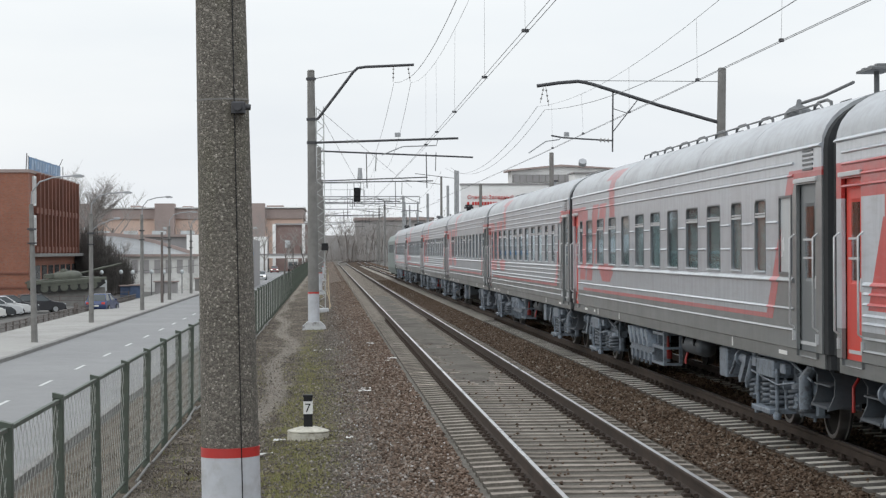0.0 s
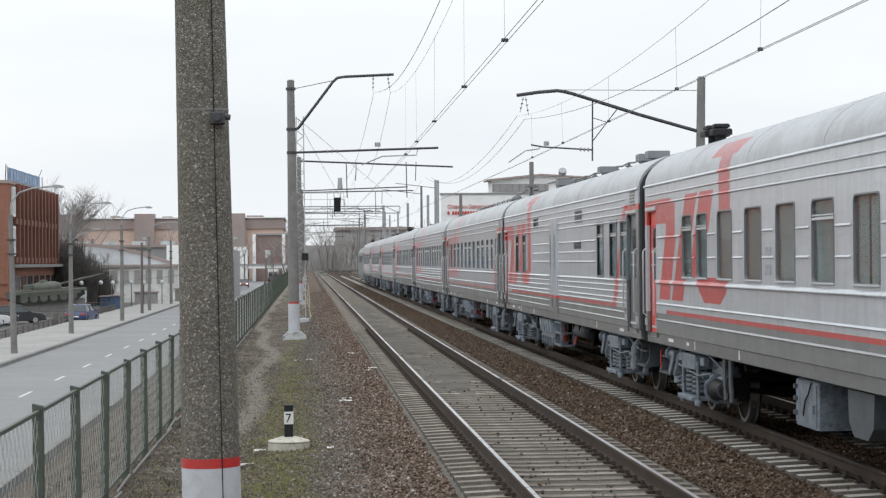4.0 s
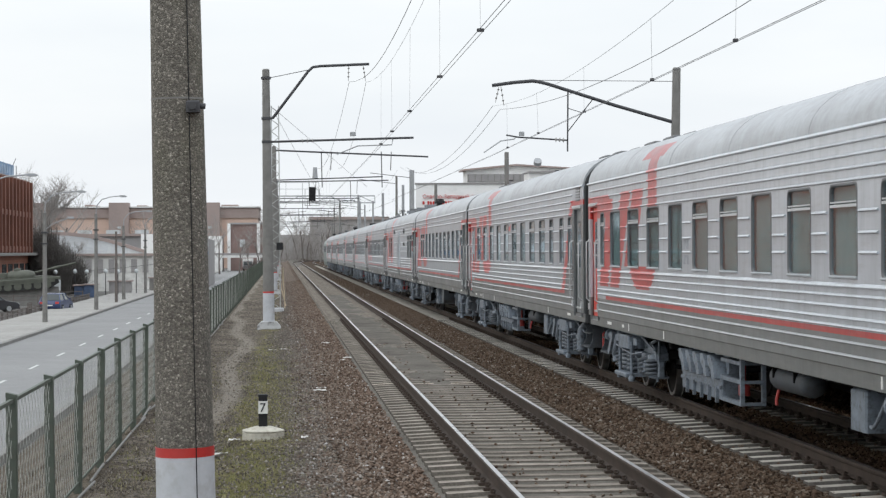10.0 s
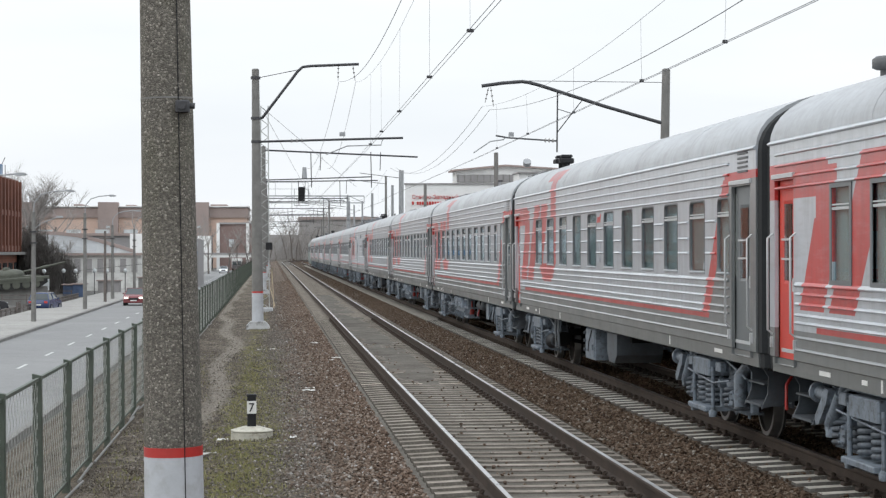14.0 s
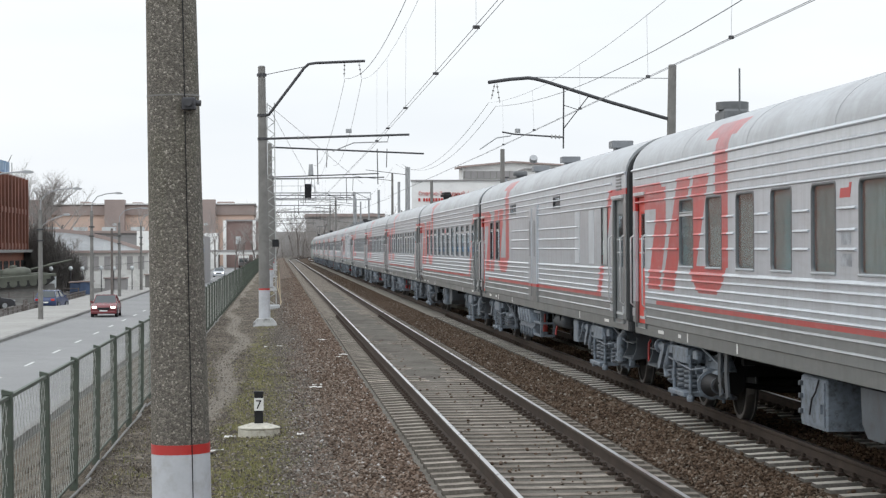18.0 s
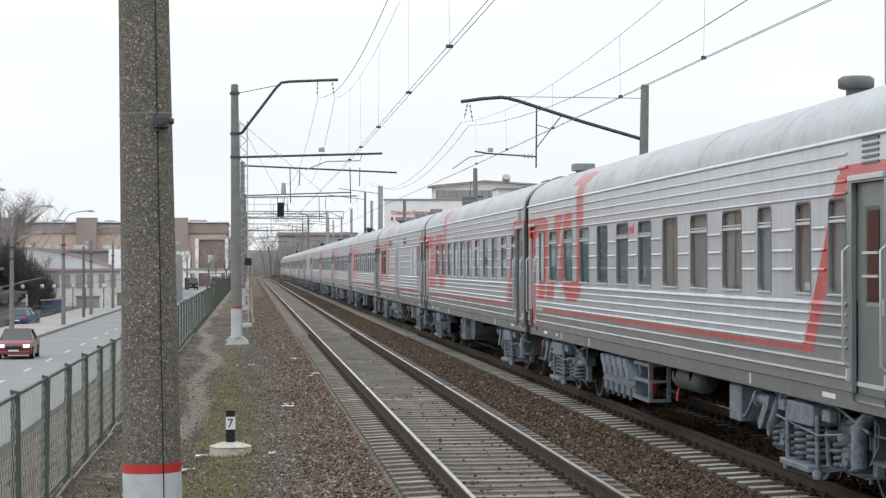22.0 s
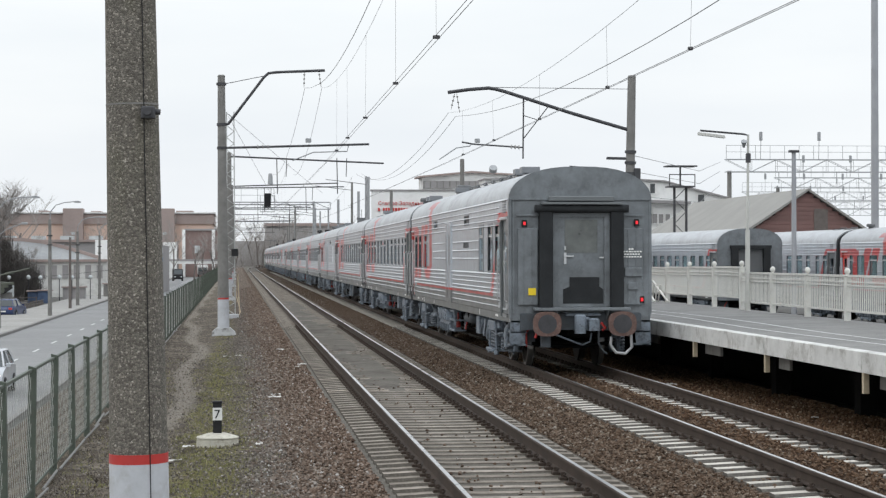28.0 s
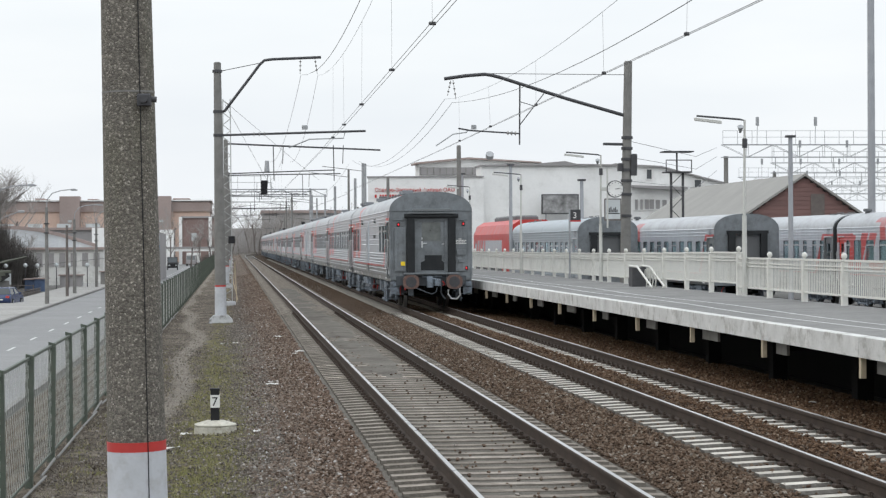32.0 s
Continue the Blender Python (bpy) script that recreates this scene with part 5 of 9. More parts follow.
    # small stencils on the skirt and red cable
    for y, w, z0, z1 in ((-10.0, 0.45, 1.09, 1.14), (9.5, 0.42, 1.09, 1.14), (8.2, 0.18, 1.09, 1.14), (-6.6, 0.05, 1.05, 1.175), (4.6, 0.05, 1.05, 1.175), (7.7, 0.05, 1.05, 1.175)):
        part("stencil", Geo().box(-HALF + 0.026, -HALF + 0.04, y, y + w, z0, z1), M_WHITEMARK, car)


def add_roof(car, kit):
    """Vents, stacks, cables and walkways on the roof; kit lists what the car carries."""
    for what, s in kit:
        y = s - 12.27
        g = Geo()
        if what == "stack":      # double exhaust stack with cowls
            for d, w in ((0, 0.21), (-0.46, 0.16)):
                g.cyl((-0.6, y + d, 4.05), (-0.6, y + d, 4.45), w * 0.55, n=10)
                g.box(-0.6 - w, -0.6 + w, y + d - w, y + d + w, 4.4, 4.5, c=0.02)
                g.box(-0.6 - w * 0.8, -0.6 + w * 0.8, y + d - w * 0.8, y + d + w * 0.8, 4.52, 4.58, c=0.02)
                part("exhaust_pipe", g, M_BLACK, car, "black exhaust pipe with a flat cowl")
                g = Geo()
        elif what == "vent":
            g.cyl((-0.6, y, 4.1), (-0.6, y, 4.38), 0.11, n=12)
            g.lathe([(0.16, 4.36), (0.2, 4.38), (0.2, 4.47), (0.16, 4.5), (0.0, 4.5)], (-0.6, y, 0), 14)
            part("roof_vent", g, M_ROOFKIT, car)
        elif what == "boxvent":
            g.box(-0.68, -0.42, y - 0.13, y + 0.13, 4.05, 4.38)
            g.box(-0.76, -0.34, y - 0.21, y + 0.21, 4.34, 4.48, c=0.012)
            part("roof_vent", g, M_VENT, car)
        elif what == "hatch":
            g.tube([(-0.75, y - 0.5, 4.1), (-0.7, y - 0.5, 4.3), (-0.7, y + 0.5, 4.3), (-0.75, y + 0.5, 4.1)], 0.02, 5)
            g.tube([(-0.4, y - 0.5, 4.2), (-0.35, y - 0.5, 4.38), (-0.35, y + 0.5, 4.38), (-0.4, y + 0.5, 4.2)], 0.02, 5)
            g.box(-0.72, -0.3, y - 0.42, y + 0.42, 4.2, 4.33, c=0.03)
            part("roof_hatch", g, M_ROOFKIT, car)
        elif what == "antenna":
            g.box(-0.5, -0.1, y - 0.35, y + 0.35, 4.25, 4.5, c=0.04)
            g.cyl((-0.3, y - 0.5, 4.3), (-0.3, y - 0.5, 5.1), 0.015, n=5)
            g.cyl((-0.3, y, 4.5), (-0.3, y, 4.62), 0.25, n=12)
            part("roof_antenna", g, M_ROOFKIT, car)
        elif what == "cable":    # high-voltage line on small insulators along the ridge
            pts = []
            for i in range(9):
                yy = y + i * 1.7
                ins = Geo().lathe([(0.04, 4.24), (0.04, 4.33), (0.08, 4.335), (0.075, 4.36), (0.04, 4.37), (0.04, 4.39), (0.08, 4.395), (0.075, 4.42), (0.04, 4.43), (0.03, 4.47)], (-0.35, yy, 0), 8)
                part("insulator", ins, M_ROOFKIT, car)
                pts += [(-0.35, yy, 4.48), (-0.35, yy + 0.85, 4.45)]
            g.tube(pts[:-1], 0.02, 5)
            part("roof_cable", g, M_ROOFKIT, car)
        elif what == "humps":    # low cooling gear and a running rail along the ridge
            for i in range(9):
                yy = y + i * 1.75
                for d in (-0.62, -0.3):
                    part("roof_hoop", Geo().tube([(d, yy, 4.16), (d, yy + 0.08, 4.36), (d, yy + 0.3, 4.4), (d, yy + 0.75, 4.4), (d, yy + 0.97, 4.36), (d, yy + 1.05, 4.16)], 0.022, 6), M_ROOFKIT, car)
                part("roof_cover", Geo().box(-0.6, -0.3, yy + 0.1, yy + 0.95, 4.2, 4.33, c=0.05), M_VENT, car)
            g.tube([(-0.7, y, 4.2), (-0.7, y + 0.4, 4.36), (-0.7, y + 15.2, 4.36), (-0.7, y + 15.5, 4.2)], 0.014, 5)
            part("roof_rail", g, M_ROOFKIT, car)
            part("roof_dome", Geo().lathe([(0.2, 4.2), (0.22, 4.36), (0.14, 4.44), (0.05, 4.48), (0.03, 4.56), (0.0, 4.57)], (-0.5, y + 2.4, 0), 14), M_ROOFKIT, car)
            part("roof_bar", Geo().tube([(-0.5, y + 2.2, 4.5), (-0.5, y + 1.0, 4.5), (-0.5, y - 0.6, 4.56)], 0.022, 6), M_ROOFKIT, car)
        elif what == "aerial":   # flat aerial plate on a short post
            g.cyl((-0.5, y, 4.2), (-0.5, y, 4.62), 0.035, n=8)
            g.box(-0.66, -0.34, y - 0.38, y + 0.38, 4.6, 4.635, c=0.008)
            for d in (-0.3, 0.0, 0.3):
                g.box(-0.6, -0.4, y + d - 0.07, y + d + 0.07, 4.635, 4.67, c=0.01)
            g.box(-0.64, -0.36, y - 0.22, y + 0.22, 4.15, 4.3, c=0.03)
            part("roof_aerial", g, M_ROOFKIT, car)
        elif what == "pole":
            g.box(-0.5, -0.1, y - 0.25, y + 0.25, 4.2, 4.62, c=0.03)
            part("roof_box", g, M_ROOFKIT, car)
        elif what == "grille":
            for i in range(5):
                g.box(-HALF - 0.012, -HALF + 0.02, y, y + 0.5, 3.36 + i * 0.055, 3.385 + i * 0.055)
            part("side_grille", g, M_WINFRAME, car)


def add_signs(car, figures):
    """Small grey stencils and car markings on the side; unreadable ones as bars."""
    for s, z, w, h in figures:
        part("marking", Geo().box(-HALF - 0.003, -HALF + 0.01, s - 12.27, s - 12.27 + w, z, z + h), M_STENCIL, car)


def text_mesh(words, size, name="lettering", depth=0.004):
    cu = bpy.data.curves.new(name, "FONT")
    cu.body, cu.size, cu.extrude = words, size, depth
    ob = bpy.data.objects.new(name, cu)
    scene.collection.objects.link(ob)
    dg = bpy.context.evaluated_depsgraph_get()
    dg.update()
    me = bpy.data.meshes.new_from_object(ob.evaluated_get(dg))
    bpy.data.objects.remove(ob)
    me.name = name
    return me


LETTER_BAG = text_mesh("БАГАЖНЫЙ", 0.19)
LETTER_BAG.materials.append(M_WINFRAME)
BODIES = {}


def coach(kind, kit, under, spin=True, faded=False):
    label = {"sleeper": "grey ribbed passenger coach with red stripes, rolling on the track",
             "car": "grey smooth-sided passenger coach with red stripes, rolling on the track",
             "open": "grey ribbed coach with plain fixed windows and red stripes",
             "mixed": "grey ribbed coach with vented and fixed windows and red stripes",
             "turned": "grey ribbed coach with vented windows and red stripes",
             "older": "grey smooth-sided coach with vented windows and weathered red stripes",
             "baggage": "grey ribbed baggage van with red stripes and wide side door",
             "tail": "grey ribbed baggage van with red stripes and wide side door",
             "mail": "grey ribbed mail van with few windows and red stripes"}[kind]
    car = thing("railway_coach", label, "railway coach", group="coaches of the train")
    high = [(7.65, 8.6, 2, 3.22, 3.42), (15.6, 16.5, 2, 3.22, 3.42)]
    wins = {"sleeper": WINDOWS_SLEEPER, "car": WINDOWS_CAR, "open": WINDOWS_OPEN, "mixed": WINDOWS_MIXED, "turned": WINDOWS_TURNED, "older": WINDOWS_SLEEPER,
            "baggage": [(1.6, 2.33, 3, 2.1, 3.08), (2.87, 3.65, 3, 2.1, 3.08), (4.57, 5.31, 3, 2.1, 3.08), (18.55, 19.15, 3, 2.1, 3.05), (20.3, 20.85, 3, 2.1, 3.05)] + high,
            "tail": [(1.72, 2.45, 3, 2.1, 3.1), (3.0, 3.76, 3, 2.1, 3.1), (4.72, 5.46, 3, 2.1, 3.1), (18.78, 19.48, 3, 2.1, 3.05), (20.7, 21.33, 3, 2.1, 3.05), (22.05, 22.7, 3, 2.1, 3.05)] + high,
            "mail": [(2.2, 2.82, 1, 2.1, 3.1), (8.2, 9.1, 2, 3.22, 3.42), (15.85, 16.8, 2, 3.22, 3.42), (19.43, 20.18, 3, 2.1, 3.05), (20.95, 21.6, 3, 2.1, 3.05)]}[kind]
    bag = kind in ("baggage", "tail", "mail")
    key = (kind, faded)
    if key not in BODIES:
        BODIES[key] = coach_body(wins, "smooth" if kind in ("car", "older") else "ribbed", baggage=bag)
        if faded:
            BODIES[key].materials[0] = M_LIVERY_FADED
        elif bag:
            BODIES[key].materials[0] = M_LIVERY_VAN
    part("body", BODIES[key], None, car)
    add_windows(car, wins)
    add_doors(car)
    part("bellows", BELLOWS, None, car, "black rubber gangway bellows")
    add_bogies(car, spin)
    add_underframe(car, under)
    add_roof(car, kit + [("grille", 0.75)])
    if bag:
        d = Geo()
        d.box(-HALF - 0.03, -HALF + 0.02, 11.58 - 12.27, 13.12 - 12.27, 1.2, 3.34, c=0.01)
        slide = part("sliding_door", d, M_LIVERY, car)
        for a, b in ((11.58, 12.28), (12.42, 13.12)):
            part("door_leaf", Geo().box(-HALF - 0.045, -HALF - 0.03, a + 0.08 - 12.27, b - 0.08 - 12.27, 1.3, 3.28, c=0.006), M_LIVERY, slide)
        for a in (11.88, 12.68):
            w = Geo()
            w.box(-HALF - 0.05, -HALF - 0.044, a - 12.27, a + 0.18 - 12.27, 2.2, 3.0)
            part("slot_window", w, M_DOORGREY, slide)
        if kind == "mail":
            for a in (3.72, 5.46):
                part("blanked_window", Geo().box(-HALF - 0.006, -HALF + 0.01, a - 12.27, a + 0.6 - 12.27, 2.1, 3.08, c=0.003), M_BLANK, car, "window plated over and painted grey")
        if kind in ("baggage", "tail"):
            part("lettering", LETTER_BAG, None, car, "dark stencilled lettering", m=Matrix.Translation((-HALF - 0.006, 8.84 - 12.27, 2.64)) @ Euler((radians(90), 0, radians(-90))).to_matrix().to_4x4())
        add_signs(car, [(4.05, 2.55, 0.3, 0.14), (4.05, 2.3, 0.35, 0.12)])
    else:
        at = {"open": 11.66, "mixed": 11.66, "turned": 12.62}.get(kind, 14.8)
        add_signs(car, [(at + 0.03, 2.42, 0.34, 0.13), (at, 2.2, 0.4, 0.13), (3.05, 2.16, 0.2, 0.08)])
        if at < 14:
            part("emblem", EMBLEM, None, car, "small red painted emblem", m=pose(-HALF - 0.003, at - 12.27, 2.9))
    return car


BELLOWS = bellows_mesh()
em = Geo().prism([(0.06, 0.0), (0.44, 0.0), (0.4, 0.1), (0.1, 0.1), (0.08, 0.15), (0.0, 0.15)], "x", 0.0, 0.01)
EMBLEM = em.mesh("emblem", M_REDPAINT)
HATCHES = [("hatch", 1.3), ("hatch", 3.0)]
FRONT = [("hatch", 20.5), ("hatch", 22.3)]
CONSIST = [
    ("sleeper", [("stack", 22.8)], "battery", True), ("car", [("vent", 22.6)], "boxes", False), ("sleeper", HATCHES + [("vent", 22.6)], "battery", False), ("car", [("stack", 22.8)], "boxes", True),
    ("sleeper", HATCHES + FRONT, "battery", True), ("older", [("humps", 3.4), ("aerial", 1.7)], "battery", True),
    ("baggage", [("cable", 5.3), ("boxvent", 18.0), ("boxvent", 10.4), ("boxvent", 5.1), ("boxvent", 4.0), ("pole", 20.0)], "bare", False),
    ("car", [("stack", 22.8)], "boxes", False), ("turned", HATCHES + FRONT, "battery", False), ("sleeper", HATCHES + FRONT, "battery", False),
    ("mixed", [("stack", 22.6)], "boxes", False),
    ("mail", [("boxvent", 18.6), ("boxvent", 13.4), ("vent", 22.6), ("boxvent", 6.5)], "baggage", False),
    ("open", [("antenna", 22.4)] + HATCHES, "boxes", False), ("turned", [("boxvent", 23.2), ("boxvent", 2.6), ("boxvent", 1.4), ("vent", 4.5)], "battery", False),
    ("tail", [("cable", 5.2), ("boxvent", 17.9), ("pole", 19.8), ("boxvent", 5.0), ("boxvent", 3.9)], "baggage", False),
]
TRAIN = []
for i, (kind, kit, under, fd) in enumerate(CONSIST):
    TRAIN.append(coach(kind, kit, under, spin=i >= 5, faded=fd))
TRAIN[-1]["label"] = "grey baggage van at the train's end, red tail lamps lit"


def tail_end(car):
    """The open end of the last van: gangway, door, lamps, buffers and coupler."""
    for o in [c for c in car.children if c.name.startswith("bellows")]:
        bpy.data.objects.remove(o)
    y = 0.34 - 12.27
    g = Geo()
    ring = [(x * 1.004, z + 0.004) for x, z in PROF] + [(-x * 1.004, z + 0.004) for x, z in PROF[::-1][1:]]
    g.prism(ring, "y", y - 0.12, y + 0.06)
    for x in (-1.1, -0.62, -0.2, 0.2, 0.62, 1.1):
        g.cyl((x, y - 0.13, 4.02 - abs(x) * 0.12), (x, y - 0.14, 4.02 - abs(x) * 0.12), 0.03, n=8)
    g.box(-1.5, 1.5, y - 0.16, y - 0.1, 3.62, 3.66)
    g.box(-1.45, -1.42, y - 0.15, y - 0.1, 1.1, 3.6)
    part("end_wall", g, M_CARGREY, car, "dark grey end wall")
    for x0, x1 in ((-1.35, -0.92), (0.9, 1.33)):
        p = Geo().box(x0, x1, y - 0.2, y - 0.1, 1.4, 3.02, c=0.015)
        for q in (0.28, 0.68):
            p.box(x0 + (x1 - x0) * q - 0.012, x0 + (x1 - x0) * q + 0.012, y - 0.215, y - 0.19, 1.44, 2.99, c=0.004)
        part("side_panel", p, M_CARGREY, car)
        part("lamp_rail", Geo().box(x0 - 0.02, x1 + 0.02, y - 0.17, y - 0.1, 3.28, 3.31, c=0.004), M_CARGREY, car)
        e = -1 if x0 < 0 else 1
        st = Geo().prism([(e * 1.16, 1.06), (e * 1.5, 1.06), (e * 1.52, 0.62), (e * 1.47, 0.52), (e * 1.2, 0.56)], "y", y - 0.12, y - 0.08)
        st.box(min(e * 1.16, e * 1.52), max(e * 1.16, e * 1.52), y - 0.12, y + 0.25, 0.53, 0.56)
        st.box(min(e * 1.16, e * 1.5), max(e * 1.16, e * 1.5), y - 0.12, y + 0.25, 0.8, 0.83)
        part("corner_step", st, M_BOGIE, car)
        part("corner_post", Geo().cyl((e * 1.49, y - 0.1, 1.1), (e * 1.49, y - 0.1, 3.6), 0.03, n=8), M_CARGREY, car)
    b = Geo()
    b.box(0.93, 1.3, y - 0.26, y - 0.18, 2.0, 2.18, c=0.01)
    b.box(1.0, 1.22, y - 0.25, y - 0.18, 1.72, 1.86, c=0.01)
    part("socket_box", b, M_CARGREY, car)
    # gangway frame, hood and door
    f = Geo()
    part("gangway_post", Geo().box(-0.9, -0.62, y - 0.34, y - 0.1, 1.35, 3.4, c=0.02), M_RUBBER, car)
    part("gangway_post", Geo().box(0.62, 0.9, y - 0.34, y - 0.1, 1.35, 3.4, c=0.02), M_RUBBER, car)
    h = Geo()
    h.cyl((-1.0, y - 0.3, 3.43), (1.0, y - 0.3, 3.43), 0.085, n=12)
    part("gangway_roller", h, M_RUBBER, car)
    h = Geo().box(-0.86, 0.86, y - 0.42, y - 0.08, 3.52, 3.56, c=0.008)
    h.box(-0.7, 0.7, y - 0.3, y - 0.1, 3.6, 3.7, c=0.02)
    part("gangway_hood", h, M_DOORGREY, car, "light grey gangway hood")
    d = Geo().box(-0.5, 0.5, y - 0.15, y - 0.1, 1.35, 3.28)
    d.box(-0.62, -0.5, y - 0.2, y - 0.1, 1.35, 3.34)
    d.box(0.5, 0.62, y - 0.2, y - 0.1, 1.35, 3.34)
    d.box(-0.5, 0.5, y - 0.2, y - 0.1, 3.26, 3.34)
    door = part("end_door", d, M_CARGREY, car)
    # panel added to stand in for the sheen on a door without glass
    part("end_window", Geo().box(-0.34, 0.36, y - 0.158, y - 0.15, 2.5, 3.2, c=0.003), M_DOORPANEL, door, "dark panel on the plain end door")
    part("door_stop", Geo().box(0.4, 0.49, y - 0.2, y - 0.15, 2.38, 2.41), M_TRIM, door)
    part("kick_plate", Geo().prism([(-0.38, 1.42), (0.48, 1.42), (0.48, 1.72), (0.4, 1.78), (0.4, 1.98), (-0.24, 1.98), (-0.24, 1.78), (-0.38, 1.72)], "y", y - 0.16, y - 0.15), M_RUBBER, door)
    k = Geo()
    k.cyl((-0.32, y - 0.2, 2.42), (-0.16, y - 0.2, 2.42), 0.02, n=6)
    k.box(-0.36, -0.31, y - 0.18, y - 0.15, 2.26, 2.5)
    k.box(-0.35, -0.32, y - 0.18, y - 0.15, 2.56, 2.64)
    part("door_lever", k, M_TRIM, door)
    for x, z in ((-1.21, 3.12), (1.2, 3.14), (1.31, 1.5)):
        lamp = Geo()
        lamp.box(x - 0.055, x + 0.055, y - 0.2, y - 0.14, z - 0.075, z + 0.075, c=0.008)
        body = part("tail_lamp", lamp, M_BLACK, car)
        part("lens", Geo().box(x - 0.026, x + 0.026, y - 0.215, y - 0.2, z - 0.034, z + 0.034, c=0.006), M_TAIL, body, "glowing red lens")
    part("warning_plate", Geo().box(-1.13, -0.97, y - 0.225, y - 0.2, 1.6, 1.75), M_YELLOW, car, "yellow warning plate")
    t = Geo()
    for i, w in enumerate((0.16, 0.52, 0.36, 0.52)):
        for q in range(int(w / 0.06)):
            t.box(1.1 - w / 2 + q * 0.06, 1.1 - w / 2 + q * 0.06 + 0.045, y - 0.224, y - 0.2, 2.56 - i * 0.055, 2.59 - i * 0.055)
    part("marking", t, M_WHITEMARK, car, "white painted notice, too small to read")
    s = Geo().box(-1.02, 1.02, y - 0.46, y - 0.1, 1.28, 1.34, c=0.012)
    part("end_step", s, M_CARGREY, car)
    for x in (-0.55, 0.55):
        part("step_bracket", Geo().prism([(y - 0.44, 1.29), (y - 0.1, 1.29), (y - 0.1, 0.95)], "x", x - 0.02, x + 0.02), M_CARGREY, car)
    s = Geo().box(-1.3, 1.3, y - 0.2, y + 0.1, 0.86, 1.22, c=0.02)
    part("buffer_beam", s, M_UNDER, car)
    rust = mat("buffer_rust", (0.13, 0.075, 0.062), 0.7, var=0.3, scale=6, dirt=(0.25, 0.2, 0.17))
    for x in (-0.78, 0.82):
        b = Geo()
        b.cyl((x, y - 0.1, 1.0), (x, y - 0.5, 1.0), 0.12, n=14)
        b.prism([(x + 0.3 * math.copysign(abs(math.cos(a)) ** 0.7, math.cos(a)), 1.0 + 0.26 * math.copysign(abs(math.sin(a)) ** 0.7, math.sin(a))) for a in [2 * math.pi * i / 24 for i in range(24)]], "y", y - 0.58, y - 0.5)
        bf = part("buffer", b, rust, car, "rusty oval buffer")
        part("buffer_face", Geo().cyl((x, y - 0.582, 1.0), (x, y - 0.588, 1.0), 0.2, n=18), M_STEEL_DARK, bf)
    c = Geo()
    c.box(-0.1, 0.14, y - 0.55, y - 0.1, 0.86, 1.14, c=0.03)
    c.box(-0.2, 0.02, y - 0.72, y - 0.5, 0.8, 1.2, c=0.03)
    c.box(0.08, 0.3, y - 0.78, y - 0.5, 0.86, 1.12, c=0.03)
    c.box(-0.34, 0.4, y - 0.3, y - 0.2, 1.16, 1.22, c=0.01)
    part("coupler", c, M_BOGIE, car, "grey automatic coupler")
    for pts, r, m in (([(-0.6, 0.78), (-0.2, 0.62), (0.0, 0.55), (0.16, 0.62), (0.2, 0.8)], 0.02, M_BOGIE),
                      ([(1.02, 0.95), (1.06, 0.5), (0.92, 0.36), (0.72, 0.38), (0.6, 0.55), (0.62, 0.72)], 0.035, M_TRIM),
                      ([(0.36, 0.95), (0.34, 0.6), (0.44, 0.42), (0.52, 0.36)], 0.025, M_UNDER),
                      ([(-0.95, 0.9), (-1.0, 0.7)], 0.03, M_REDPAINT), ([(0.4, 1.02), (0.5, 0.9), (0.42, 0.86)], 0.03, M_REDPAINT)):
        part("brake_hose", Geo().tube([(x, y - 0.35, z) for x, z in pts], r, 6), m, car)
    v = Geo().box(-0.86, -0.66, y - 0.3, y - 0.1, 0.5, 0.76, c=0.02)
    part("brake_valve", v, M_UNDER, car)


tail_end(TRAIN[-1])


